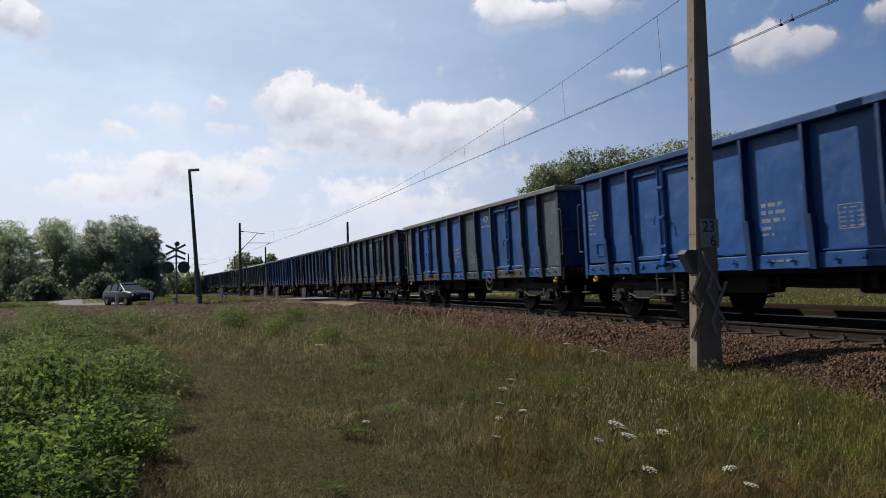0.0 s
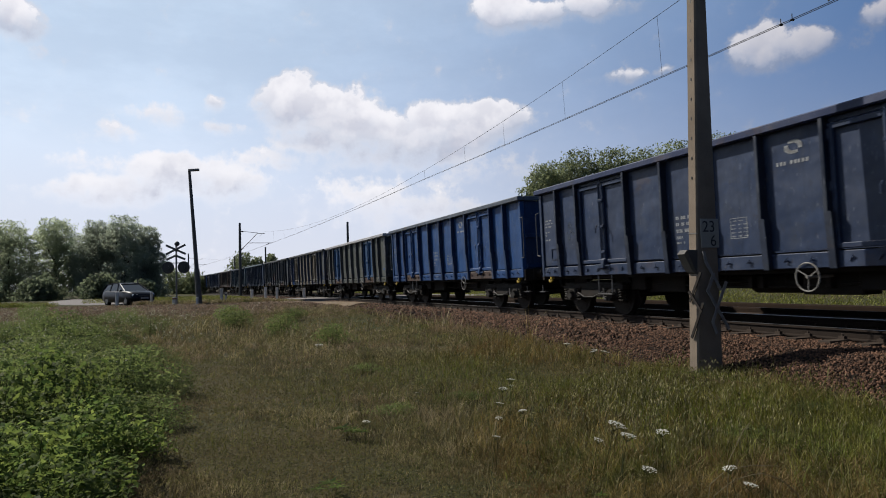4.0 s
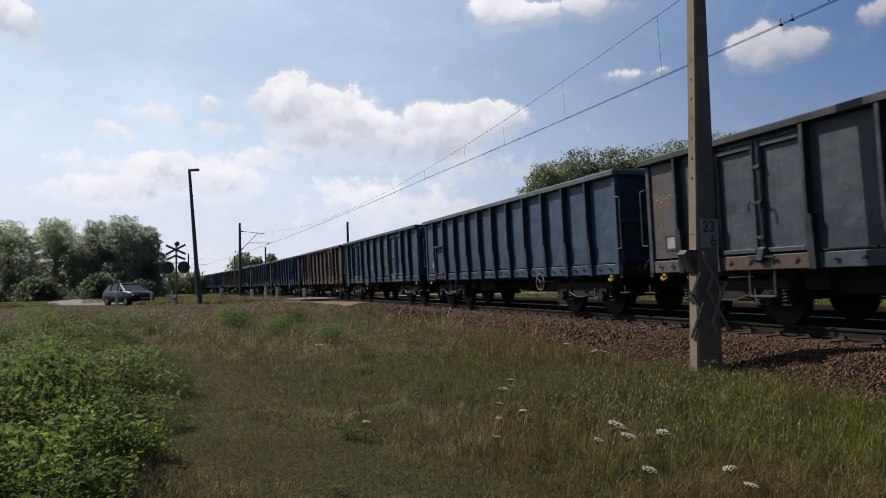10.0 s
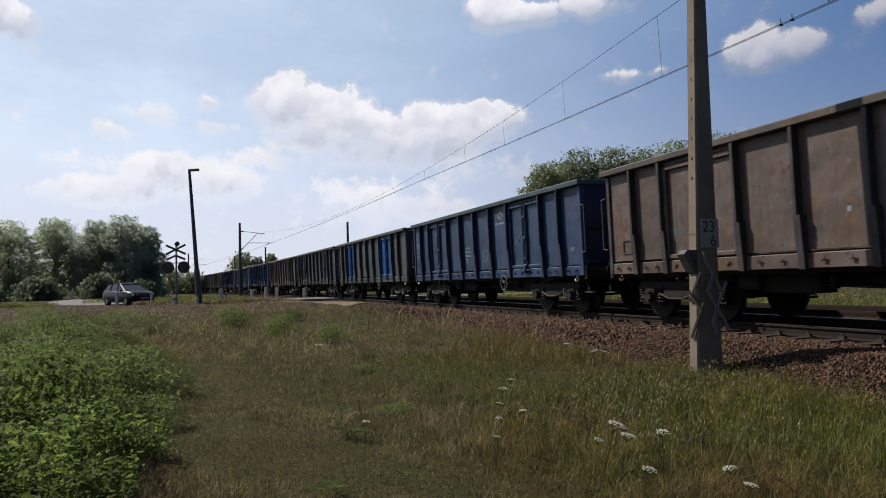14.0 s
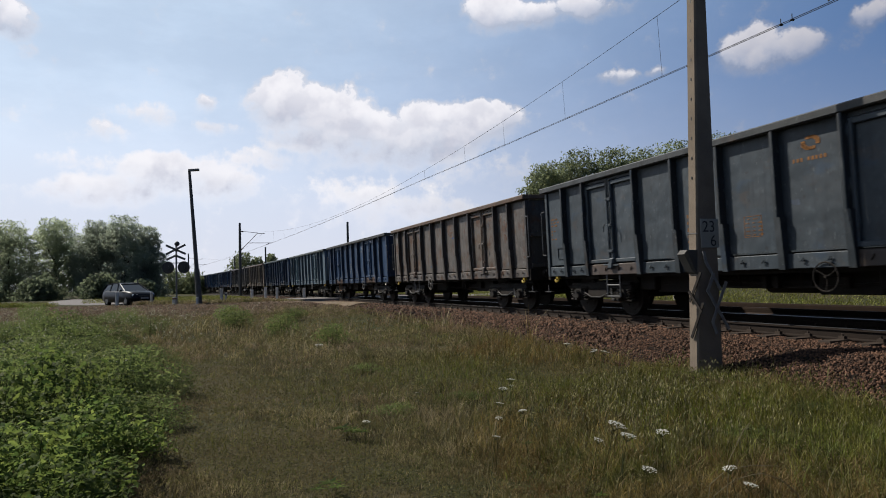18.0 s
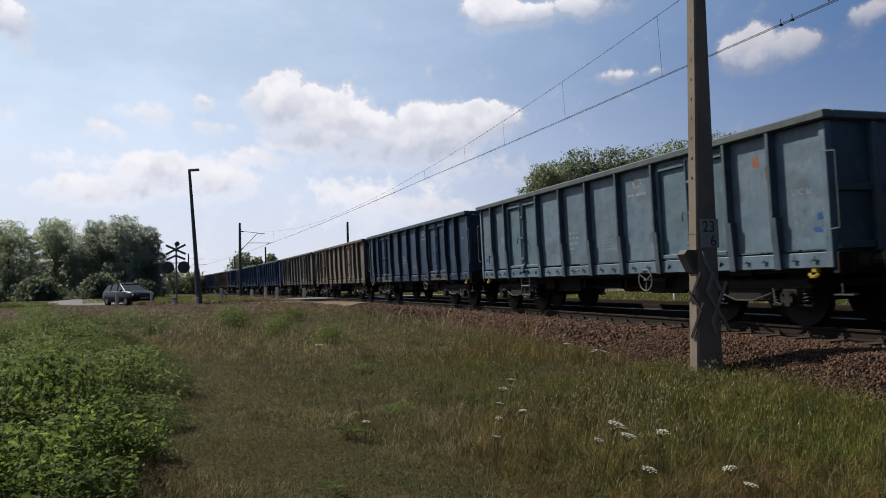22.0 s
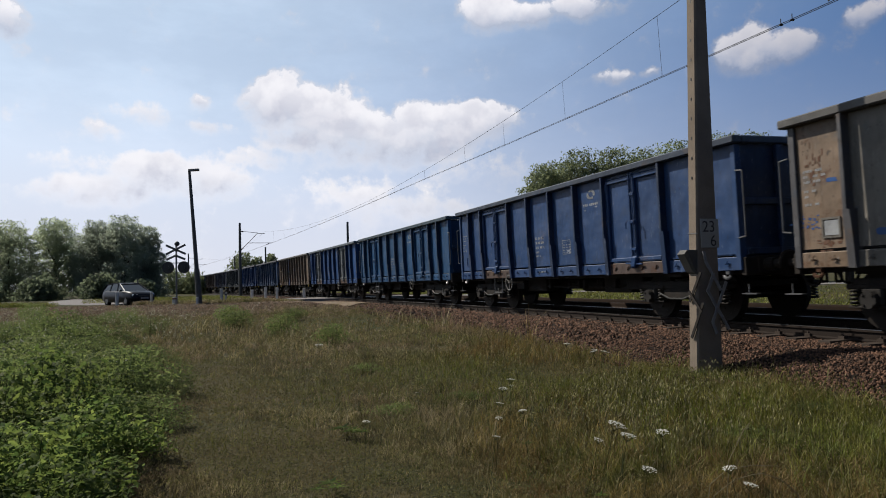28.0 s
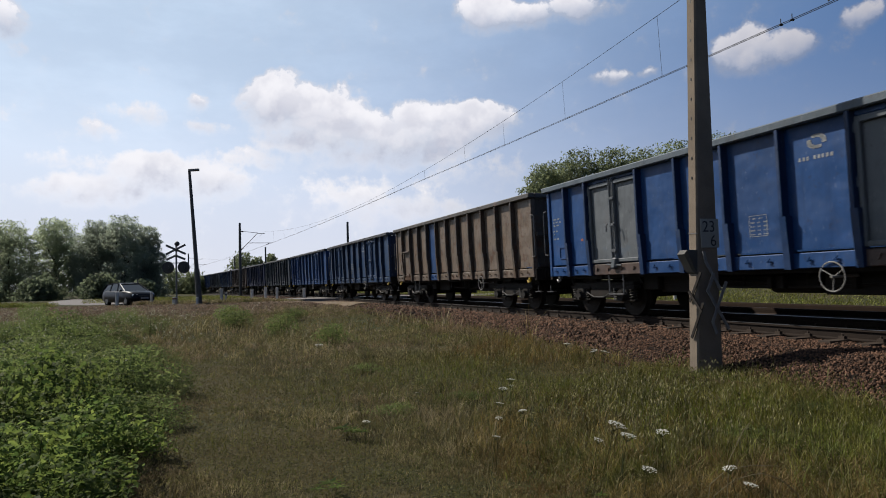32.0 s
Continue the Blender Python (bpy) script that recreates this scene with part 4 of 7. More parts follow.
def build_train():
    wagon_meshes()
    P = paint
    add = lambda *a, **k: WAGONS.append(build_wagon(*a, **k))
    # from the front of the train, as they pass
    add("open high-sided wagon in bright blue paint with white stencils", P(BLUE, 0.05, 0.25), rim=P(BLUE2, 0.1, 0.5))
    add("open wagon in blue with some grey primer bays and orange marks", P(BLUE, 0.18, 0.5), rim=P((0.3, 0.3, 0.28), 0.3, 0.6), posts=P((0.055, 0.08, 0.115), 0.15, 0.5), bay={0: P((0.10, 0.14, 0.15), 0.3, 0.5), 4: P((0.075, 0.10, 0.12), 0.2, 0.5), 9: P((0.11, 0.12, 0.125), 0.35, 0.5)}, sill=P((0.13, 0.11, 0.09), 0.5, 0.5))
    # posts darker than the panels, with their shade put into the paint
    add("dirty slate-grey open wagon with faded blue stains", P((0.05, 0.074, 0.12), 0.36, 0.8), rim=P((0.06, 0.06, 0.06), 0.3, 0.5), posts=P((0.03, 0.042, 0.068), 0.15, 0.5), wheel_paint=RUST, bay={3: P((0.04, 0.082, 0.17), 0.3, 0.8), 4: P((0.04, 0.08, 0.155), 0.3, 0.8), 5: P((0.038, 0.078, 0.15), 0.25, 0.7), 0: P(NAVY, 0.2, 0.6), 8: P((0.085, 0.09, 0.105), 0.5, 0.7), 9: P((0.13, 0.115, 0.10), 0.55, 0.7)}, sill=P(BROWN, 0.4, 0.5))
    add("open wagon in dented dark blue with a brighter end bay", P((0.03, 0.058, 0.125), 0.12, 0.5), rim=P(NAVY2, 0.2, 0.5), bay={0: P((0.035, 0.115, 0.32), 0.05, 0.3), 1: P((0.10, 0.13, 0.24), 0.2, 0.6)}, ends=P((0.025, 0.085, 0.25), 0.12, 0.4))
    add("open wagon in mid blue with a rust-brown door sill", P(BLUE2, 0.12, 0.45), rim=P((0.14, 0.17, 0.2), 0.2, 0.5), sill=P(BROWN, 0.4, 0.5))
    add("weathered grey-green open wagon with repainted blue doors and white rim", P((0.128, 0.142, 0.115), 0.3, 0.7), posts=P((0.10, 0.105, 0.105), 0.2, 0.5), rim=P((0.75, 0.74, 0.70), 0.1, 0.4), door=P((0.03, 0.115, 0.26), 0.08, 0.4), sill=P(BROWN, 0.5, 0.5), sheet=True)
    add("beige-grey open wagon with one blue bay and rusty edges", P((0.25, 0.212, 0.148), 0.28, 0.65), rim=P((0.09, 0.09, 0.085), 0.3, 0.5), posts=P((0.055, 0.075, 0.12), 0.15, 0.5), sill=P((0.09, 0.095, 0.10), 0.3, 0.5), bay={0: P((0.13, 0.14, 0.125), 0.2, 0.6), 1: P((0.15, 0.15, 0.13), 0.25, 0.6), 8: P(BLUE, 0.05, 0.3), 9: P((0.3, 0.24, 0.15), 0.2, 0.5)}, ends=P((0.05, 0.05, 0.06), 0.3, 0.6), wheel_bay=6)
    add("dull slate-blue open wagon with an orange painted sign", P(SLATE, 0.2, 0.5), rim=P((0.05, 0.055, 0.055), 0.3, 0.5), sign=ORANGE_PAINT, sill=P(BROWN, 0.4, 0.5), sheet=True, bay={9: P((0.16, 0.14, 0.13), 0.3, 0.5)})
    add("blue open wagon with twelve even bays and one low hatch", P((0.056, 0.102, 0.178), 0.06, 0.5), rim=P((0.13, 0.21, 0.225), 0.1, 0.4), plain=True, lettered=False, sheet=True)
    add("faded grey-blue open wagon with white stencils and a yellow scrawl", P((0.05, 0.120, 0.178), 0.16, 0.6), rim=P(PETROL, 0.15, 0.5), wheel_bay=6, scribble=True, sill=P((0.2, 0.2, 0.18), 0.4, 0.5))
    add("rust-brown open wagon with worn bare panels", P((0.185, 0.125, 0.092), 0.45, 0.7), posts=P((0.07, 0.058, 0.056), 0.3, 0.6), wheel_paint=RUST, bay={4: P((0.18, 0.135, 0.105), 0.5, 0.7), 9: P((0.20, 0.14, 0.10), 0.55, 0.7)}, rim=P((0.11, 0.085, 0.06), 0.5, 0.6), lettered=False, sill=P((0.2, 0.12, 0.08), 0.5, 0.5), hook=RUST)
    add("open wagon in dark blue with a white painted sign", P((0.035, 0.078, 0.17), 0.08, 0.45), rim=P(PETROL, 0.15, 0.5), ends=P(NAVY2, 0.2, 0.4), hook=GALV)
    add("grey-green open wagon with bright blue repainted doors", P((0.105, 0.12, 0.118), 0.2, 0.6), rim=P((0.10, 0.11, 0.105), 0.25, 0.5), door=P(BLUE, 0.03, 0.2), sign=ORANGE_PAINT, bay={3: P((0.08, 0.12, 0.12), 0.1, 0.5), 8: P((0.12, 0.115, 0.105), 0.3, 0.6), 9: P((0.14, 0.125, 0.105), 0.4, 0.6)})
    add("dark grey-green open wagon with a faded orange sign", P((0.076, 0.10, 0.112), 0.17, 0.6), rim=P((0.08, 0.085, 0.08), 0.3, 0.5), sign=ORANGE_PAINT, ladder=True, wheel_paint=STEEL_DARK, sill=P((0.13, 0.1, 0.08), 0.4, 0.5))
    add("rust-streaked grey open wagon with a rusty tan rim", P((0.225, 0.198, 0.165), 0.5, 0.75), posts=P((0.10, 0.085, 0.07), 0.4, 0.5), wheel_bay=6, rim=P(RUST_RIM, 0.4, 0.5), door=P((0.205, 0.17, 0.132), 0.58, 0.75), lettered=False)
    add("open wagon in dusty dark blue with white stencils", P((0.035, 0.092, 0.19), 0.1, 0.45), rim=P((0.08, 0.085, 0.08), 0.3, 0.5), sill=P(BROWN, 0.5, 0.5), step_paint=P((0.35, 0.15, 0.05), 0.3, 0.4), hook=GALV)
    add("pale teal-grey open wagon with chipped paint", P(PALE, 0.2, 0.55), door=P((0.15, 0.24, 0.27), 0.06, 0.4), rim=P((0.14, 0.17, 0.155), 0.2, 0.5), ladder=True)
    add("open wagon in plain navy blue with white stencils", P((0.034, 0.080, 0.148), 0.06, 0.45), rim=P(PETROL, 0.15, 0.5), sill=P(GREY, 0.3, 0.4))
    # near-black ends: the end walls' shade is put into the paint
    add("tan open wagon with rusty scratches by its end", P(TAN, 0.2, 0.55), posts=P((0.15, 0.13, 0.11), 0.3, 0.5), wheel_bay=6, rim=P((0.24, 0.15, 0.09), 0.3, 0.6), lettered=False, sill=P((0.26, 0.2, 0.13), 0.4, 0.5), ends=P((0.03, 0.035, 0.04), 0.2, 0.4))
    add("beige open wagon with patches of blue overpaint", P(BEIGE, 0.25, 0.6), posts=P((0.13, 0.125, 0.12), 0.3, 0.5), rim=P((0.15, 0.14, 0.12), 0.3, 0.5), bay={4: P((0.14, 0.18, 0.2), 0.2, 0.6), 9: P((0.33, 0.23, 0.14), 0.5, 0.7)}, sheet=True, hook=RUST)
    add("open wagon in dented blue with rust along the sill", P((0.022, 0.080, 0.215), 0.14, 0.45), rim=P((0.05, 0.07, 0.1), 0.2, 0.5), sill=P(BROWN, 0.5, 0.5), hook=GALV, wheel_bay=6.6)
    add("open wagon in deep blue with pale stencils and ladder", P((0.010, 0.104, 0.25), 0.07, 0.45), rim=P(PETROL, 0.15, 0.5), ladder=True, hook=GALV)
    add("bright blue open wagon with grey-green door leaves", P((0.012, 0.092, 0.285), 0.05, 0.3), rim=P((0.16, 0.2, 0.22), 0.2, 0.5), door=P((0.2, 0.22, 0.22), 0.08, 0.5), sill=P(BROWN, 0.4, 0.5), hook=GALV)
    add("rusty beige open wagon with even bays and one low hatch", P((0.27, 0.2, 0.135), 0.5, 0.7), rim=P((0.15, 0.13, 0.1), 0.4, 0.5), plain=True, lettered=False, bay={7: P(BLUE2, 0.2, 0.5)})
    # the rest stay far off
    far = [("dark blue", NAVY), ("dusty blue", BLUE2), ("slate grey", SLATE), ("dark blue", NAVY2), ("brown", BROWN), ("dark blue", NAVY), ("slate grey", SLATE), ("blue", BLUE2), ("dark blue", NAVY2), ("slate grey", SLATE), ("dark blue", NAVY)]
    for name, c in far:
        add("open high-sided wagon in weathered %s paint" % name, P(c, 0.15, 0.5), rim=P((0.1, 0.1, 0.1), 0.3, 0.5))


# front ends of the wagons along the line at the start, less 14.04 m for each before it
FRONT = [18.87, 18.88, 18.94, 19.02, 19.03, 19.05, 19.10, 19.12, 19.09, 19.03, 18.92, 18.91, 18.93, 18.97, 18.98, 19.06, 19.10, 19.08, 19.08, 19.11, 19.11, 19.08, 19.02, 18.80, 18.90] + [18.9] * 10
# how far the train has gone after each second
GONE = (0.0, 9.98, 19.99, 30.05, 40.13, 50.23, 60.36, 70.5, 80.66, 90.84, 101.01, 111.19, 121.34, 131.45, 141.49, 151.45, 161.32, 171.11, 180.8, 190.41, 199.93, 209.37, 218.73, 228.02, 237.22, 246.34, 255.35, 264.28, 273.1, 281.83, 290.45, 298.96, 307.32)


def run(t):
    return float(np.interp(t, range(33), GONE))


def wagon_pose(s):
    a, _ = on_line(s - 4.5)
    b, _ = on_line(s + 4.5)
    m = (a + b) / 2
    d = a - b
    return Matrix.Translation((m.x, m.y, RAIL_Z)) @ Matrix.Rotation(math.atan2(d.y, d.x), 4, "Z") @ Matrix.Rotation(CANT, 4, "X")


def motions():
    """The train rolls towards the camera and the clouds drift to the left."""
    walk(SKY_DOME, [(t, Matrix.Rotation(radians(0.70 - 1.40 * t / 32.0), 4, "Z").inverted()) for t in (0, 16, 32)])
    for i, w in enumerate(WAGONS):
        s0 = FRONT[i] + 0.11 + 14.04 * (i - 1) + BODY / 2
        walk(w, [(t, wagon_pose(s0 - run(t))) for t in range(0, 33)])
    turns = [(k / 15.0, Matrix.Rotation((run(k / 15.0) / 0.46) % (2 * math.pi), 4, "Y")) for k in range(0, 481)]
    for ws in WHEELS:
        hub = Matrix.Translation(ws.location)
        walk(ws, [(t, hub @ m) for t, m in turns])




# ---- sky backdrop: cumulus and haze on a far dome that drifts slowly ----
CLOUDS = [(-12.2, 14.4, 3.4, 2.5, 1), (-8.3, 13.6, 3.5, 2.3, 1), (-10.2, 11.6, 4.1, 1.4, 0.8), (-5.3, 12.7, 2.3, 1.7, 0.9), (-0.6, 13.3, 3.1, 1.6, 1), (3.9, 13.1, 3.2, 1.6, 1),
          (-2.8, 10.9, 7.0, 1.5, 0.75), (3.3, 9.1, 4.2, 1.4, 0.45), (5.1, 21.3, 2.9, 1.7, 0.8), (12.9, 21.3, 3.3, 1.1, 0.7), (24.8, 16.5, 2.8, 1.7, 0.86)]
CLOUDS += [(-20.0, 8.6, 6.0, 1.7, 0.72), (-27.0, 9.6, 4.0, 1.0, 0.5), (-14.5, 10.2, 5.0, 1.0, 0.55), (-3.0, 6.2, 7.0, 1.6, 0.6), (14.5, 15.8, 2.6, 0.6, 0.5), (-2.9, 12.0, 3.2, 1.9, 1), (1.6, 12.2, 3.0, 1.6, 0.95), (27.6, 16.5, 2.2, 1.3, 0.78), (-32.2, 19.0, 1.9, 1.4, 1.0), (-18.6, 14.2, 1.1, 0.8, 0.55), (-22.7, 13.1, 2.2, 1.2, 0.6), (-25.6, 11.8, 2.0, 0.9, 0.5), (-17.7, 12.5, 2.8, 0.6, 0.5),
           (-21.9, 9.1, 3.9, 1.3, 0.8), (-25.8, 7.5, 5.1, 1.4, 0.7), (-16.4, 8.2, 2.6, 1.3, 0.7), (-6.6, 7.3, 7.5, 1.6, 0.5), (17.6, 16.0, 0.9, 0.5, 0.6), (8.9, 21.0, 2.7, 1.1, 0.8), (32.5, 17.6, 1.4, 0.9, 0.7)]


def build_backdrop():
    m = bpy.data.materials.new("summer_sky")
    m.use_nodes = True
    t = m.node_tree
    N, K = t.nodes, t.links
    N.remove(N["Principled BSDF"])

    def math_(op, a, b=None, c=None):
        n = N.new("ShaderNodeMath")
        n.operation = op
        for s, v in zip(n.inputs, (a, b, c)):
            if v is None:
                continue
            if isinstance(v, bpy.types.NodeSocket):
                K.new(v, s)
            else:
                s.default_value = v
        return n.outputs[0]
    co = N.new("ShaderNodeTexCoord").outputs["Object"]
    nv = N.new("ShaderNodeVectorMath")
    nv.operation = "NORMALIZE"
    K.new(co, nv.inputs[0])
    sep = N.new("ShaderNodeSeparateXYZ")
    K.new(nv.outputs[0], sep.inputs[0])
    az = math_("MULTIPLY", math_("ARCTAN2", sep.outputs[0], sep.outputs[1]), 57.29578)
    el = math_("MULTIPLY", math_("ARCSINE", sep.outputs[2]), 57.29578)
    wob = grain(t, 22, 4, 0.6, nv.outputs[0])
    el_w = math_("ADD", el, math_("MULTIPLY", math_("SUBTRACT", wob, 0.5), 1.2))
    best, total, tilt = None, None, None
    for a, e, ra, re, w in CLOUDS:
        u = math_("MULTIPLY", math_("SUBTRACT", az, a), 1 / ra)
        v = math_("MULTIPLY", math_("SUBTRACT", el_w, e), 1 / re)
        d = math_("ADD", math_("MULTIPLY", u, u), math_("MULTIPLY", v, v))
        f = math_("MULTIPLY", math_("MAXIMUM", math_("SUBTRACT", 1.25, math_("MULTIPLY", d, 0.7)), 0.0), w)
        fv = math_("MULTIPLY", f, v)
        best = f if best is None else math_("SMOOTH_MAX", best, f, 0.2)
        total = f if total is None else math_("ADD", total, f)
        tilt = fv if tilt is None else math_("ADD", tilt, fv)
    height = math_("DIVIDE", tilt, math_("ADD", total, 0.05))
    puff, fluff = grain(t, 26, 5, 0.55, nv.outputs[0]), grain(t, 75, 4, 0.6, nv.outputs[0])
    lift = N.new("ShaderNodeVectorMath")
    lift.operation = "ADD"
    K.new(nv.outputs[0], lift.inputs[0])
    lift.inputs[1].default_value = (-0.014, 0.0, 0.020)
    puff_up = grain(t, 15, 4, 0.5, lift.outputs[0])
    puff_low = grain(t, 15, 4, 0.5, nv.outputs[0])
    dens = math_("ADD", math_("ADD", best, math_("MULTIPLY", math_("SUBTRACT", puff, 0.5), 1.5)), math_("MULTIPLY", math_("SUBTRACT", fluff, 0.5), 0.55))
    soft = steps(t, height, 0.55, -0.75)
    crisp, wispy = steps(t, dens, 0.30, 0.72), steps(t, dens, 0.05, 1.4)
    mask = math_("ADD", math_("MULTIPLY", crisp, math_("SUBTRACT", 1.0, soft)), math_("MULTIPLY", wispy, soft))
    relief = steps(t, math_("SUBTRACT", puff_up, puff_low), -0.08, 0.08)
    deep = steps(t, dens, 0.40, 1.30)
    core = math_("MINIMUM", math_("MULTIPLY", deep, math_("ADD", math_("MULTIPLY", relief, 0.5), math_("MULTIPLY", soft, 0.95))), 1.0)
    # haze: thick towards the horizon and towards the sun, with faint veils
    dot = N.new("ShaderNodeVectorMath")
    dot.operation = "DOT_PRODUCT"
    K.new(nv.outputs[0], dot.inputs[0])
    dot.inputs[1].default_value = tuple(sun_from)
    near_sun = steps(t, dot.outputs["Value"], -0.07, 0.87)
    toward = steps(t, dot.outputs["Value"], 0.0, 0.55)
    colour = mixed(t, mixed(t, (0.46, 0.445, 0.49), (0.86, 0.85, 0.89), toward), mixed(t, (0.40, 0.41, 0.48), (0.56, 0.57, 0.655), toward), core)
    low = steps(t, el, 21.0, -2.0)
    veil = steps(t, grain(t, 7, 5, 0.6, nv.outputs[0], (1, 1, 2.5)), 0.35, 0.8)
    haze = math_("ADD", math_("MULTIPLY", math_("POWER", low, 1.2), math_("ADD", 0.10, math_("MULTIPLY", near_sun, 1.15))), math_("MULTIPLY", math_("MULTIPLY", near_sun, 0.72), math_("ADD", 0.72, math_("MULTIPLY", veil, 0.25))))
    haze = math_("MULTIPLY", math_("MINIMUM", math_("ADD", math_("MULTIPLY", haze, 0.66), 0.32), 0.95), steps(t, el, 75.0, 30.0))
    both = math_("MAXIMUM", haze, math_("MULTIPLY", mask, math_("ADD", 0.78, math_("MULTIPLY", toward, 0.17))))
    white = mixed(t, mixed(t, (0.025, 0.180, 0.56), (0.68, 0.82, 1.0), near_sun), mixed(t, (0.56, 0.59, 0.71), (0.67, 0.69, 0.78), toward), low)
    colour = mixed(t, white, colour, mask)
    em = N.new("ShaderNodeEmission")
    K.new(colour, em.inputs["Color"])
    em.inputs["Strength"].default_value = 0.356
    tr = N.new("ShaderNodeBsdfTransparent")
    mx = N.new("ShaderNodeMixShader")
    K.new(both, mx.inputs[0])
    K.new(tr.outputs[0], mx.inputs[1])
    K.new(em.outputs[0], mx.inputs[2])
    K.new(mx.outputs[0], N["Material Output"].inputs["Surface"])
    bm = bmesh.new()
    bmesh.ops.create_uvsphere(bm, u_segments=64, v_segments=32, radius=4200)
    bmesh.ops.delete(bm, geom=[v for v in bm.verts if v.co.z < -500], context="VERTS")
    me = solid("backdrop", bm, True)
    me.materials.append(m)
    return tagged(new("backdrop", me), "summer sky with white cumulus clouds and haze", "sky", kind="structure")


# ---- overhead line ----
def place(s, off, z):
    return on_line(s, off, z)[0]


def wire(name, points, r, parent, label=""):
    bm = bmesh.new()
    rings = []
    for i, p in enumerate(points):
        d = (points[min(i + 1, len(points) - 1)] - points[max(i - 1, 0)]).normalized()
        a = d.cross(Vector((0, 0, 1))).normalized()
        b = d.cross(a)
        rings.append([bm.verts.new(p + a * r * math.cos(k) + b * r * math.sin(k)) for k in (0.0, 1.571, 3.142, 4.712)])
    for a, b in zip(rings, rings[1:]):
        for i in range(4):
            bm.faces.new((a[i], a[(i + 1) % 4], b[(i + 1) % 4], b[i]))
    return part(name, bm, WIRE, parent, label)


SUPPORTS = (-60.0, 11.95, 83.6, 155.0, 226.0, 297.0)


def messenger_z(s):
    for a, b in zip(SUPPORTS, SUPPORTS[1:]):
        if a <= s <= b:
            k = (s - a) / (b - a)
            return 5.62 + 1.45 * (2 * k - 1) ** 2
    return 6.9


def build_overhead():
    t = thing("overhead_line", "electric overhead line with twin contact wires and droppers", "overhead line")
    ss = np.arange(-60, 297, 1.5)
    for o in (-0.03, 0.03):
        wire("contact_wire", [place(float(s), o, float(np.interp(s, [-60, 12, 20, 33, 84, 300], [5.3, 5.26, 5.33, 5.45, 5.45, 5.45]))) for s in ss], 0.0065, t)
    wire("messenger_wire", [place(float(s), 0, messenger_z(float(s)) - 0.04) for s in ss], 0.0065, t)
    for s in (4.4, 8.2, 16.3, 20.6, 24.6, 28.1, 32.8, 37.5, 42.2, 48, 54, 60, 66, 72, 78):
        zc = float(np.interp(s, [-60, 12, 20, 33, 84, 300], [5.3, 5.26, 5.33, 5.45, 5.45, 5.45]))
        wire("dropper", [place(s, 0, zc), place(s + 0.05, 0, messenger_z(s) - 0.04)], 0.004, t)
    for s in (12.7, 12.95):
        bm = bmesh.new()
        p = place(s, 0, 5.26)
        box(bm, p.x - 0.035, p.x + 0.035, p.y - 0.02, p.y + 0.02, p.z - 0.015, p.z + 0.015, 0.005)
        rod(bm, (p.x, p.y, p.z), (p.x, p.y, p.z + 0.11), 0.008, seg=5)
        part("wire_clamp", bm, DARK_POST, t)
    return t


def build_far_mast(s, off, label, reach=True, top=8.0, base=-0.45):
    foot, h = on_line(s, off, base)
    t = thing("catenary_mast", label, "mast", "overhead line masts")
    bm = bmesh.new()
    H = top - base
    rod(bm, foot, foot + Vector((0, 0, H)), 0.19, 0.12, 10)
    part("pole", bm, DARK_POST, t)
    if reach:
        up = lambda o, z: place(s, off - o, z)
        bm = bmesh.new()
        bent(bm, [up(0.15, 4.9), up(2.0, 6.75), up(2.9, 6.8)], 0.035)
        part("bracket", bm, DARK_POST, t)
        bm = bmesh.new()
        bent(bm, [up(0.12, 7.1), up(2.1, 6.85)], 0.025)
        part("stay", bm, DARK_POST, t)
        bm = bmesh.new()
        bent(bm, [up(1.0, 5.75), up(3.6, 5.7)], 0.03)
        bent(bm, [up(3.4, 5.7), up(2.9, 5.48)], 0.02)
        part("registration_arm", bm, DARK_POST, t)
        for o, z in ((0.28, 5.03), (0.3, 7.07)):
            bm = bmesh.new()
            for k in range(4):
                bmesh.ops.create_uvsphere(bm, u_segments=8, v_segments=5, radius=0.07, matrix=Matrix.Translation(up(o + k * 0.06, z + (k * 0.06 if z < 6 else -k * 0.008))))
            part("insulator", bm, shade("brown_porcelain", (0.12, 0.06, 0.04), None, 6, 40, 0.25), t)
    return t


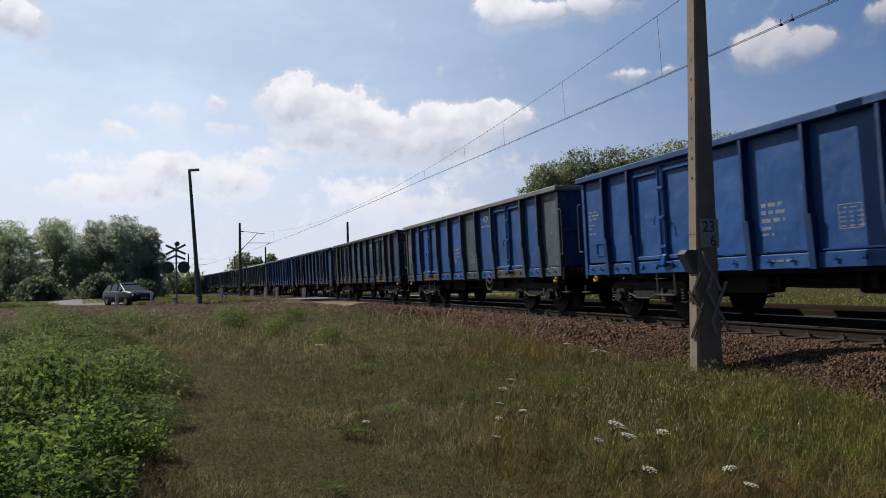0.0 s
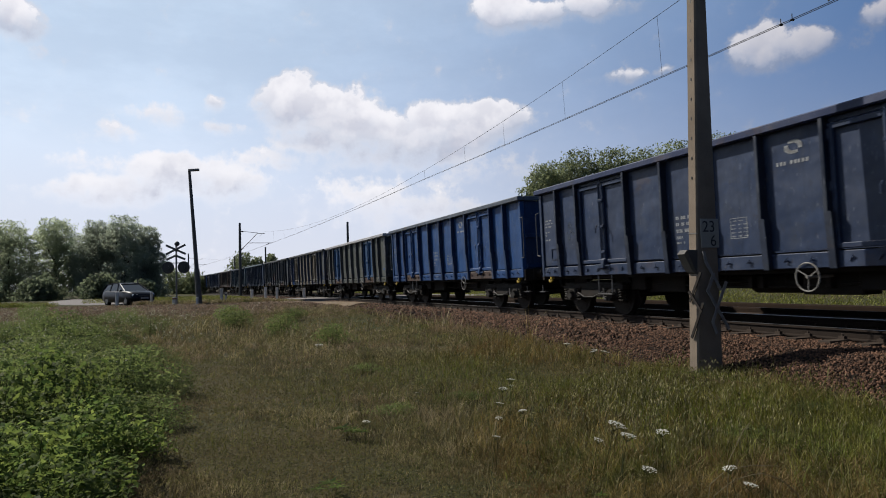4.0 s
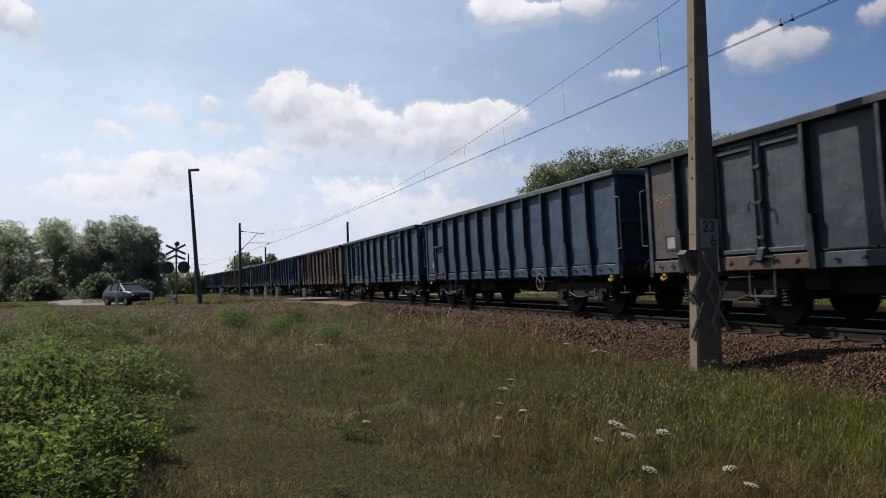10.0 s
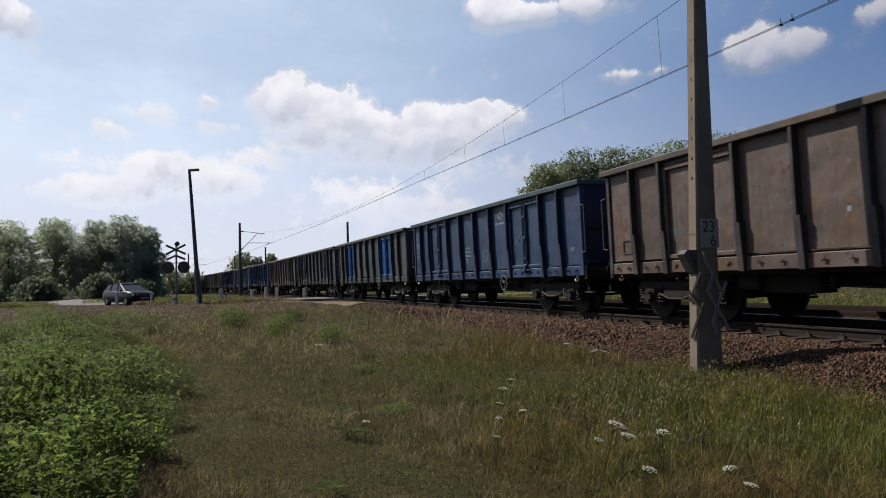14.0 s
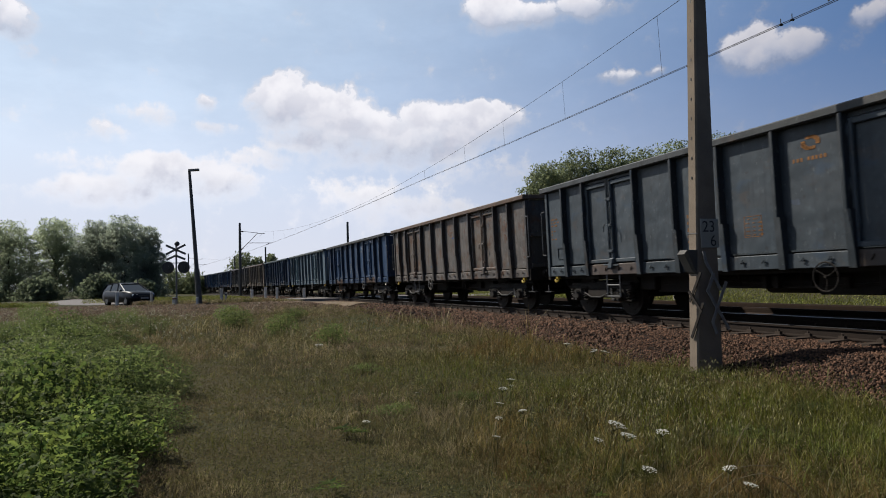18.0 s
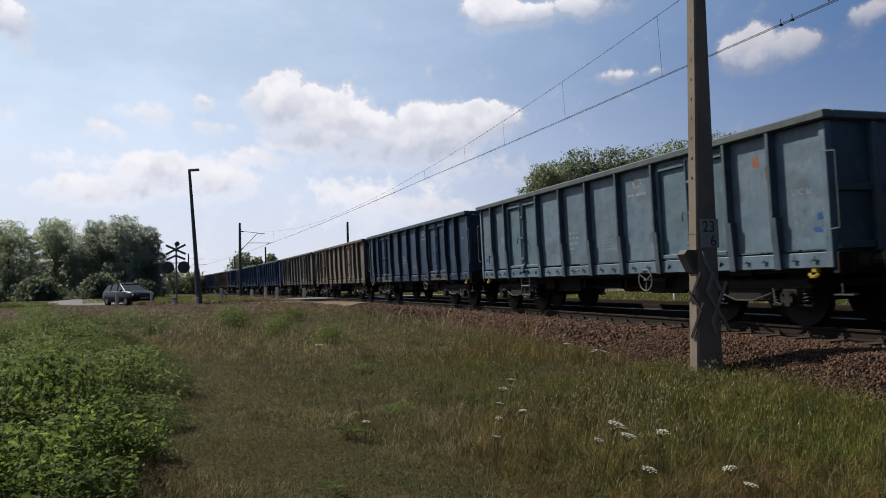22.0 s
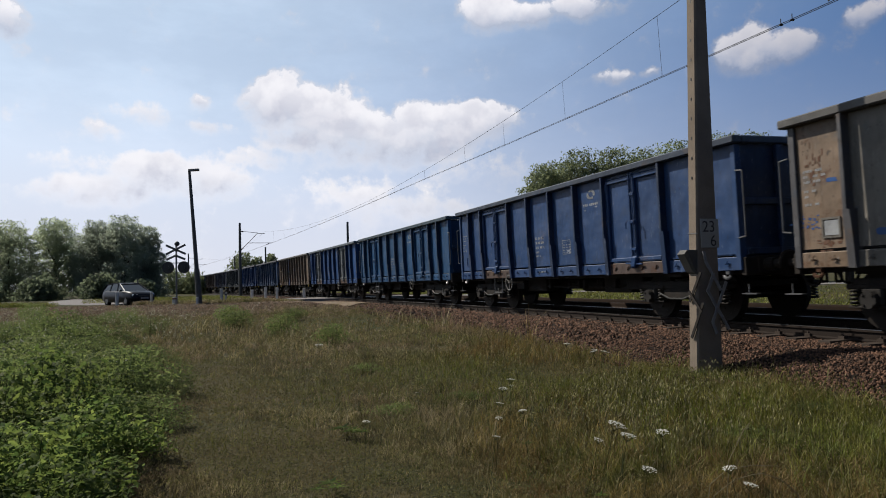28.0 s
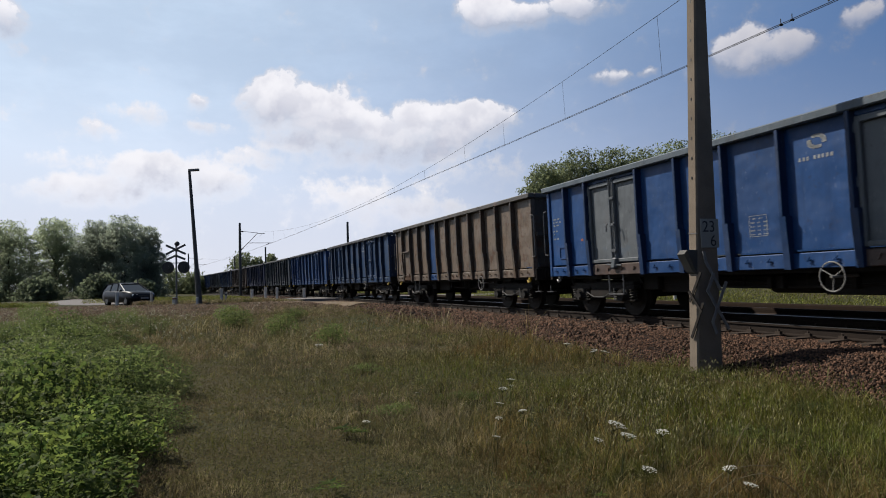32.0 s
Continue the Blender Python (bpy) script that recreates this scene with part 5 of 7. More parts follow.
def build_near_mast():
    """The tapered concrete mast with the kilometre plate and the anti-climb bars."""
    h = 0.338
    back, lat = Vector((math.sin(h), -math.cos(h), 0)), Vector((-math.cos(h), -math.sin(h), 0))
    right = Vector((4.11, 10.36, 0.0))      # the edge by the track stays upright
    t = thing("concrete_mast", "tapered weathered concrete mast with a kilometre plate", "mast", "overhead line masts")
    bm = bmesh.new()
    levels = [(-0.3, 0.475), (0.0, 0.47), (1.4, 0.408), (2.8, 0.345), (4.2, 0.285), (5.66, 0.222), (7.2, 0.18), (8.7, 0.15)]
    rings = []
    for z, w in levels:
        lean = Vector((-0.012, 0, 0)) * z * 0.2
        r = right + Vector((0, 0, z)) + lean
        d, b = 0.2, 0.022
        c = [r, r + lat * w, r + lat * w - back * d, r - back * d]
        ring = []
        for i in range(4):
            p, q_, o = c[i], c[(i + 1) % 4], c[i - 1]
            ring += [p + (o - p).normalized() * b, p + (q_ - p).normalized() * b]
        rings.append([bm.verts.new(v) for v in ring])
    for a, b in zip(rings, rings[1:]):
        for i in range(8):
            bm.faces.new((a[i], a[(i + 1) % 8], b[(i + 1) % 8], b[i]))
    bm.faces.new(rings[-1])
    bm.faces.new(rings[0][::-1])
    bmesh.ops.recalc_face_normals(bm, faces=bm.faces[:])
    part("shaft", bm, CONCRETE, t)

    def on_back(u, z, proud=0.02):
        """u: metres from the upright edge towards the camera's side, on the face that looks back along the line."""
        return right + lat * u + back * proud + Vector((0, 0, z))

    def on_side(u, z, proud=0.03):
        w = float(np.interp(z, [a for a, _ in levels], [b for _, b in levels]))
        return right + lat * (w + proud) - back * u + Vector((0, 0, z))
    face = Matrix((-lat, Vector((0, 0, 1)), back)).transposed().to_4x4()
    # plate with numbers
    plate = Matrix.Translation(on_back(0.16, 2.165, 0.012)) @ face
    bm = bmesh.new()
    box(bm, -0.165, 0.165, -0.215, 0.215, -0.006, 0.006, 0.004)
    ob = part("kilometre_plate", bm, shade("enamel_plate", (0.5, 0.5, 0.47), (0.45, 0.44, 0.4), 4, 50, 0.5), t, "white enamel plate with black figures")
    ob.matrix_basis = plate
    for text, x, y in (("23", -0.02, 0.02), ("6", 0.055, -0.19)):
        cu = bpy.data.curves.new("figure", "FONT")
        cu.body, cu.size, cu.align_x, cu.extrude = text, 0.235, "CENTER", 0.001
        cu.materials.append(BLACK)
        fo = new("figure", cu)
        fo.parent = ob
        fo.matrix_basis = Matrix.Translation((x, y, 0.0095))
    # bent sheet on the camera's side
    bm = bmesh.new()
    pts = [on_side(0.0, 1.92, 0.0), on_side(-0.02, 1.92, 0.20), on_side(0.02, 1.86, 0.22), on_side(0.04, 1.6, 0.05), on_side(0.0, 1.56, 0.0)]
    va = [bm.verts.new(p) for p in pts]
    vb = [bm.verts.new(p - back * 0.16) for p in pts]
    bm.faces.new(va)
    bm.faces.new(vb[::-1])
    for i in range(5):
        bm.faces.new((va[i], vb[i], vb[(i + 1) % 5], va[(i + 1) % 5]))
    bmesh.ops.recalc_face_normals(bm, faces=bm.faces[:])
    part("climbing_guard", bm, DARK_POST, t, "bent dark sheet guard")
    # crossed flat anti-climb bars
    crossed = [[on_back(0.31, 1.88, 0.05), on_back(0.29, 1.74, 0.06), on_back(0.05, 1.33, 0.06)],
               [on_back(0.18, 1.56, 0.075), on_back(0.29, 1.31, 0.075), on_back(0.15, 1.08, 0.075), on_back(-0.07, 0.75, 0.06)],
               [on_back(-0.03, 1.43, 0.09), on_back(0.24, 0.86, 0.09), on_back(0.17, 0.70, 0.08)]]
    sideways = [[on_side(-0.10, 1.58, 0.03), on_side(0.13, 1.17, 0.03)], [on_side(0.13, 1.30, 0.045), on_side(-0.13, 1.02, 0.045)], [on_side(-0.15, 1.13, 0.03), on_side(0.09, 0.64, 0.03)]]
    for group, out, material in ((crossed, back, BAR_GREY), (sideways, lat, STEEL_DARK)):
        for ln in group:
            bm = bmesh.new()
            for a, b in zip(ln, ln[1:]):
                d = (b - a).normalized()
                flat = Matrix((out.cross(d).normalized(), d, out)).transposed().to_4x4()
                bmesh.ops.create_cube(bm, size=1.0, matrix=Matrix.Translation((a + b) / 2) @ flat @ Matrix.Diagonal((0.045, (b - a).length + 0.03, 0.014, 1)))
            part("anti_climb_bar", bm, material, t, "flat painted steel bar")
    bm = bmesh.new()
    bent(bm, [on_side(-0.02, 2.16, 0.006), on_side(0.2, 2.17, 0.006)], 0.006)
    part("clamp_band", bm, GALV, t)
    for i, z in enumerate(np.arange(3.0, 8.2, 0.3)):
        bm = bmesh.new()
        p = on_side(0.1, float(z), -0.004)
        box(bm, -0.02, 0.02, -0.01, 0.01, -0.02, 0.02)
        ob = part("step_socket", bm, BLACK, t)
        ob.matrix_basis = Matrix.Translation(p) @ Matrix.Rotation(h, 4, "Z")
    # bracket over the line
    up = lambda o, z: place(11.95, 2.75 - o, z)
    bm = bmesh.new()
    bent(bm, [up(0.0, 5.6), up(1.9, 7.05), up(2.75, 7.1)], 0.035)
    part("bracket", bm, DARK_POST, t)
    bm = bmesh.new()
    bent(bm, [up(0.0, 7.6), up(1.9, 7.1)], 0.025)
    part("stay", bm, DARK_POST, t)
    bm = bmesh.new()
    bent(bm, [up(1.0, 6.35), up(3.3, 6.2)], 0.03)
    bent(bm, [up(3.1, 6.2), up(2.75, 5.3)], 0.015)
    part("registration_arm", bm, DARK_POST, t)
    return t


# ---- trees ----
def crown_mesh(name, lobes, count, size, seed, hollow=0.45):
    """Leaf clumps: many small folded leaves scattered through uneven lobes. lobes: (x, y, z, rx, ry, rz)."""
    rng = np.random.default_rng(seed)
    vol = np.array([l[3] * l[4] * l[5] for l in lobes]) ** 0.67
    pick = rng.choice(len(lobes), count, p=vol / vol.sum())
    L = np.array(lobes)[pick]
    d = rng.normal(size=(count, 3))
    d /= np.linalg.norm(d, axis=1)[:, None]
    r = rng.uniform(0.0, 1.0, count) ** 0.33
    r = hollow + (1.07 - hollow) * r
    bump = 1 + 0.22 * np.sin(d[:, 0] * 7 + L[:, 0]) * np.sin(d[:, 1] * 6 + L[:, 2]) + 0.14 * np.sin(d[:, 2] * 11 + L[:, 1] * 3)
    c = L[:, :3] + d * L[:, 3:] * (r * bump)[:, None]
    n = d + rng.normal(scale=0.7, size=(count, 3))
    n /= np.linalg.norm(n, axis=1)[:, None]
    a = np.cross(n, rng.normal(size=(count, 3)))
    a /= np.linalg.norm(a, axis=1)[:, None]
    b = np.cross(n, a)
    s = (size * rng.uniform(0.6, 1.35, count))[:, None]
    v = np.empty((count, 6, 3))
    v[:, 0], v[:, 1], v[:, 2] = c - a * s, c - b * s * 0.55 - a * s * 0.1 + n * s * 0.12, c + a * s * 0.95
    v[:, 3], v[:, 4], v[:, 5] = c + b * s * 0.6 + a * s * 0.15 - n * s * 0.1, c + n * s * 0.2, c - a * s * 0.3 + b * s * 0.5
    i = np.arange(count)[:, None] * 6
    faces = np.concatenate([i + [0, 1, 4], i + [1, 2, 4], i + [2, 3, 4], i + [4, 5, 0]], 1)
    return from_arrays(name, v.reshape(-1, 3), faces.ravel(), np.full(count * 4, 3))


def build_tree(x, y, z, height, radius, label, leaves, count, size, seed, skirt=0.12, name="tree", category="tree", group=""):
    rng = random.Random(seed)
    t = thing(name, label, category, group, at=Matrix.Translation((x, y, z)))
    bm = bmesh.new()
    fork = height * 0.45
    rod(bm, (0, 0, -0.2), (0.1, 0, fork), 0.03 * height, 0.018 * height, 8)
    lobes = []
    for k in range(9):
        a = k * 2.4 + rng.uniform(-0.4, 0.4)
        up = skirt + (1 - skirt) * (k + 0.7) / 10
        width = math.sin(min(1, up + 0.12) * math.pi) ** 0.5
        q = Vector((math.cos(a) * radius * 0.55 * width, math.sin(a) * radius * 0.55 * width, height * (up * 0.86)))
        rod(bm, (0.1, 0, min(fork, q.z * 0.7)), q, 0.012 * height, 0.004 * height, 6)
        rr = radius * rng.uniform(0.42, 0.62)
        lobes.append((q.x, q.y, q.z, rr, rr, rr * rng.uniform(0.75, 1.0)))
    lobes.append((0, 0, height * 0.84, radius * 0.45, radius * 0.45, height * 0.15))
    part("trunk", bm, BARK, t)
    part("crown", crown_mesh("crown", lobes, count, size, seed, 0.5), leaves, t)
    return t


def build_trees():
    f = lambda x, y: float(lie_of_land([x], [y], False)[0])
    left = "roadside trees near the crossing"
    for i, (x, y, h, r, dark) in enumerate(((-63, 93, 11, 5, 0), (-56.5, 90, 10.6, 4.6, 0), (-51.5, 92, 10.9, 4.0, 0), (-45.2, 91, 10.3, 3.6, 1), (-41.4, 90, 10.8, 4.2, 1), (-39.6, 93, 9.6, 3.0, 1), (-48, 96, 8.4, 4, 1), (-68, 97, 11.5, 5, 0))):
        build_tree(x, y, f(x, y), h * 1.0, r, "broad dark green tree with a dense crown" if dark else "broad light green tree with a dense crown", LEAF_DARK if dark else LEAF_LIGHT, 24000, 0.125, 10 + i, 0.02, group=left)
    behind = "trees beyond the railway"
    for i, (x, y, h, r) in enumerate(((10.6, 70, 12.9, 4.0), (14.2, 71, 14.4, 4.2), (17.4, 70, 14.2, 4.0), (20.6, 71, 14.3, 4.2), (24.6, 72, 15.2, 4.4), (28.6, 71, 15.6, 4.3), (32.5, 72, 15.8, 4.4), (37, 73, 15.4, 4.4), (42, 72, 14.6, 4.4), (12.6, 75, 13.4, 4.4), (22.6, 76, 14.4, 4.4), (30, 77, 15.0, 4.4))):
        build_tree(x, y, f(x, y), h, r, "tall green tree with an uneven airy crown", FOREST_LEAF, 22000, 0.13, 40 + i, 0.3, group=behind)
    for i, (x, y, h, r) in enumerate(((-46.2, 160, 9.2, 4.0), (-43.4, 162, 8.0, 2.6), (-39.6, 160, 8.6, 2.5))):
        build_tree(x, y, f(x, y), h, r, "small round green tree far along the line", FOREST_LEAF, 4000, 0.25, 60 + i, 0.1, group="far trees")
    for i, (x, y, h, r) in enumerate(((-50.5, 130, 4.2, 3.0), (-46, 128, 3.6, 2.6), (-56, 120, 3.4, 3.0))):
        build_tree(x, y, f(x, y), h, r, "low green bush by the far line", FOREST_LEAF, 2200, 0.25, 70 + i, 0.0, "bush", "bush", "far bushes")
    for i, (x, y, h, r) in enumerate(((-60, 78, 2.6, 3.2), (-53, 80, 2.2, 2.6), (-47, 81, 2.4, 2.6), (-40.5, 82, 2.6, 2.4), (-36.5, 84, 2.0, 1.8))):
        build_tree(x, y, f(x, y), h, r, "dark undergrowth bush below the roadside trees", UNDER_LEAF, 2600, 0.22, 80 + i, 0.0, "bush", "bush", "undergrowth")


# ---- crossing furniture ----
def build_lamp():
    t = thing("street_lamp", "leaning dark lamp post with a flat head", "street lamp")
    bm = bmesh.new()
    foot, top = Vector((-15.30, 43.5, 0.45)), Vector((-15.86, 43.5, 9.0))
    rod(bm, foot, top, 0.15, 0.085, 12)
    part("post", bm, DARK_POST, t)
    bm = bmesh.new()
    rod(bm, foot + Vector((0, 0, -0.05)), foot.lerp(top, 0.27), 0.19, 0.165, 12)
    part("sleeve", bm, DARK_POST, t)
    bm = bmesh.new()
    for v in box(bm, -15.9, -15.25, 43.38, 43.62, 8.9, 9.05, 0.03):
        v.co.z += (v.co.x + 15.9) * 0.04
    part("lamp_head", bm, GALV, t)


def build_signal():
    t = thing("crossing_signal", "level crossing signal with a double saltire and two lamps", "crossing signal", at=Matrix.Translation((-16.8, 43.7, 0.55)))
    bm = bmesh.new()
    rod(bm, (0, 0, -0.1), (0, 0, 3.7), 0.055, seg=10)
    part("post", bm, GALV, t)
    board = shade("signal_board", (0.2, 0.2, 0.2), (0.12, 0.12, 0.12), 4, 40, 0.6)

    def arm(a, b, name):
        a, b = Vector(a), Vector(b)
        bm = bmesh.new()
        rot = math.atan2(b.z - a.z, b.x - a.x)
        box(bm, -(b - a).length / 2, (b - a).length / 2, -0.015, 0.015, -0.065, 0.065, 0.01)
        ob = part(name, bm, board, t)
        ob.matrix_basis = Matrix.Translation((a + b) / 2) @ Matrix.Rotation(-rot, 4, "Y")
    arm((-0.62, -0.08, 3.74), (0.62, -0.08, 3.16), "cross_arm")
    arm((-0.62, -0.115, 3.16), (0.62, -0.115, 3.74), "cross_arm")
    arm((-0.6, -0.08, 2.82), (0.02, -0.08, 3.09), "chevron_arm")
    arm((-0.02, -0.115, 3.09), (0.6, -0.115, 2.82), "chevron_arm")
    for s in (-1, 1):
        bm = bmesh.new()
        R = Matrix.Rotation(math.pi / 2, 4, "X")
        bmesh.ops.create_cone(bm, cap_ends=True, segments=24, radius1=0.385, radius2=0.365, depth=0.06, matrix=Matrix.Translation((s * 0.49, -0.1, 2.33)) @ R)
        tg = part("lamp_target", bm, BLACK, t, "round black lamp board")
        bm = bmesh.new()
        bmesh.ops.create_cone(bm, cap_ends=True, segments=16, radius1=0.11, radius2=0.12, depth=0.12, matrix=Matrix.Translation((s * 0.49, -0.17, 2.33)) @ R)
        part("hood", bm, BLACK, tg)
        bm = bmesh.new()
        bent(bm, [(0, 0, 2.6), (s * 0.2, -0.02, 2.62), (s * 0.4, -0.05, 2.45)], 0.03)
        part("lamp_arm", bm, GALV, t)
    bm = bmesh.new()
    bmesh.ops.create_uvsphere(bm, u_segments=12, v_segments=8, radius=0.16, matrix=Matrix.Translation((0.05, 0, 3.82)))
    part("bell", bm, BLACK, t)


GUIDE_POSTS = ((-20.88, 44.4, 0.87, 0.17), (-18.68, 44.4, 0.81, 0.13), (-14.27, 44.6, 0.95, 0.17), (-13.95, 44.5, 0.69, 0.12), (-12.92, 46.8, 0.82, 0.17), (-12.36, 48.2, 0.98, 0.18), (-11.43, 47.6, 0.93, 0.16), (-9.65, 48.0, 1.19, 0.19), (-15.26, 43.0, 0.48, 0.13))


def build_bollards():
    white, red = shade("worn_white_paint", (0.55, 0.53, 0.50), (0.4, 0.38, 0.35), 5, 40, 0.8, grime=0.68), shade("worn_red_paint", (0.3, 0.05, 0.03), (0.2, 0.06, 0.04), 5, 40, 0.8)

    def post(x, y, h, w=0.13, band=None, label="white concrete guide post beside the crossing road"):
        t = thing("guide_post", label, "guide post", "guide posts at the crossing", at=Matrix.Translation((x, y, float(lie_of_land([x], [y], False)[0]) - 0.02)))
        bm = bmesh.new()
        box(bm, -w / 2, w / 2, -w / 2, w / 2, -0.1, h, 0.02)
        part("post", bm, white, t)
        if band is not None:
            bm = bmesh.new()
            box(bm, -w / 2 - 0.006, w / 2 + 0.006, -w / 2 - 0.006, w / 2 + 0.006, h * 0.72, h * 0.9, 0.01)
            part("band", bm, band, t)
    for x, y, h, w in GUIDE_POSTS:
        post(x, y, h, w, band=BLACK if h < 0.7 and y > 44 else None)
    for x, y in ((10.93, 33.0), (13.2, 47.0)):
        post(x, y, 0.9, 0.12, None, "white concrete post beyond the railway")
    post(-16.75, 43.2, 0.5, 0.2, red, "short red and white post below the signal")
    t = thing("sign_pole", "thin grey pole beside the waiting car", "pole", at=Matrix.Translation((-21.0, 47.6, 0.5)))
    bm = bmesh.new()
    rod(bm, (0, 0, 0), (0, 0, 1.75), 0.035, seg=8)
    part("post", bm, GALV, t)
    # plain pole on the far side of the line and thin far masts
    t = thing("lighting_pole", "plain dark pole beyond the railway", "pole", at=Matrix.Translation(on_line(75.0, -7.0, -0.4)[0]))
    bm = bmesh.new()
    rod(bm, (0, 0, 0), (0, 0, 7.6), 0.17, 0.11, 10)
    part("post", bm, DARK_POST, t)


def build_car():
    """A dark hatchback that waits at the crossing."""
    t = thing("car", "dark blue hatchback car waiting at the level crossing", "car", at=Matrix.Translation((-21.2, 46.75, 0.53)) @ Matrix.Rotation(radians(-40), 4, "Z"))
    coat = shade("dark_car_paint", (0.006, 0.010, 0.024), (0.005, 0.008, 0.018), 1, 90, 0.36, bump=0)
    coat.node_tree.nodes["Principled BSDF"].inputs["Specular IOR Level"].default_value = 0.15
    glass, _, gb = nodes_of("car_glass")
    gb.inputs["Base Color"].default_value, gb.inputs["Roughness"].default_value = (0.006, 0.007, 0.009, 1), 0.12
    gb.inputs["Specular IOR Level"].default_value = 0.3
    tyre, rim = shade("tyre_rubber", (0.015, 0.015, 0.015), None, 5, 60, 0.9), shade("alloy_rim", (0.35, 0.35, 0.36), None, 5, 60, 0.35, 0.9)
    lampm, _, lb = nodes_of("headlamp_glass")
    lb.inputs["Base Color"].default_value, lb.inputs["Roughness"].default_value = (0.7, 0.72, 0.75, 1), 0.1
    # body: sections along x, front at +x
    secs = [(-2.15, 0.45, 0.78, 0.72), (-2.08, 0.3, 0.96, 0.80), (-1.6, 0.22, 1.0, 0.86), (0.6, 0.2, 0.98, 0.87), (1.3, 0.2, 0.94, 0.86), (1.85, 0.22, 0.86, 0.8), (2.12, 0.3, 0.72, 0.7), (2.2, 0.42, 0.6, 0.6)]
    bm = bmesh.new()
    rings = []
    for x, z0, z1, w in secs:
        prof = [(-w, z0 + 0.05), (-w * 0.9, z0), (w * 0.9, z0), (w, z0 + 0.05), (w * 1.02, (z0 + z1) / 2), (w * 0.97, z1 - 0.05), (w * 0.86, z1), (-w * 0.86, z1), (-w * 0.97, z1 - 0.05), (-w * 1.02, (z0 + z1) / 2)]
        rings.append([bm.verts.new((x, y, z)) for y, z in prof])
    for a, b in zip(rings, rings[1:]):
        for i in range(10):
            bm.faces.new((a[i], b[i], b[(i + 1) % 10], a[(i + 1) % 10]))
    bm.faces.new(rings[0])
    bm.faces.new(rings[-1][::-1])
    bmesh.ops.recalc_face_normals(bm, faces=bm.faces[:])
    me = solid("body", bm, True)
    part("body", me, coat, t)
    bm = bmesh.new()
    lo = [bm.verts.new((x, s * 0.80, 0.94)) for s in (-1, 1) for x in (-2.05, -0.95, 0.1, 1.15)]
    hi = [bm.verts.new((x, s * 0.62, z)) for s in (-1, 1) for x, z in ((-1.72, 1.38), (-0.95, 1.45), (-0.2, 1.46), (0.15, 1.42))]
    for o in (0, 4):
        for i in range(3):
            bm.faces.new((lo[o + i], lo[o + i + 1], hi[o + i + 1], hi[o + i]))
    bm.faces.new((lo[0], hi[0], hi[4], lo[4]))
    bm.faces.new((lo[3], lo[7], hi[7], hi[3]))
    bmesh.ops.recalc_face_normals(bm, faces=bm.faces[:])
    part("window_glass", bm, glass, t, "dark reflecting car windows")
    bm = bmesh.new()
    for a, b in (((-1.80, 1.36), (-0.95, 1.445)), ((-0.95, 1.445), (-0.2, 1.455)), ((-0.2, 1.455), (0.2, 1.41))):
        vs = [bm.verts.new((x, s * 0.66, z + dz)) for dz in (0, 0.045) for s in (-1, 1) for x, z in (a, b)]
        bmesh.ops.convex_hull(bm, input=vs)
    part("roof", bm, coat, t)
    for s in (-1, 1):
        for x0, x1 in ((1.17, 0.17), (0.1, -0.1), (-0.95, -0.95), (-2.02, -1.74)):
            bm = bmesh.new()
            rod(bm, (x0, s * 0.8, 0.94), (x1, s * 0.63, 1.43), 0.035, seg=6)
            part("pillar", bm, coat, t)
        bm = bmesh.new()
        rod(bm, (-1.2, s * 0.6, 1.45), (-0.1, s * 0.6, 1.485), 0.015, seg=6)
        part("roof_rail", bm, GALV, t)
        bm = bmesh.new()
        box(bm, 0.75, 0.95, s * 0.86, s * 1.02, 0.93, 1.05, 0.03)
        part("mirror", bm, coat, t)
        bm = bmesh.new()
        for v in box(bm, 1.95, 2.17, s * 0.42, s * 0.74, 0.60, 0.74, 0.03):
            v.co.x -= abs(v.co.y) * 0.25 - 0.08
        part("headlight", bm, lampm, t, "clear headlamp")
        for x in (-1.35, 1.35):
            bm = bmesh.new()
            R = Matrix.Translation((x, s * 0.76, 0.3)) @ Matrix.Rotation(math.pi / 2, 4, "X")
            bmesh.ops.create_cone(bm, cap_ends=True, segments=24, radius1=0.31, radius2=0.31, depth=0.2, matrix=R)
            wh = part("tyre", bm, tyre, t)
            bm = bmesh.new()
            bmesh.ops.create_cone(bm, cap_ends=True, segments=16, radius1=0.2, radius2=0.19, depth=0.22, matrix=R)
            part("rim", bm, rim, wh)
    bm = bmesh.new()
    box(bm, 2.19, 2.215, -0.26, 0.26, 0.42, 0.53)
    part("number_plate", bm, WHITE_PAINT, t, "blank light plate")
    bm = bmesh.new()
    box(bm, 2.16, 2.2, -0.4, 0.4, 0.56, 0.66, 0.01)
    part("grille", bm, BLACK, t)
    return t



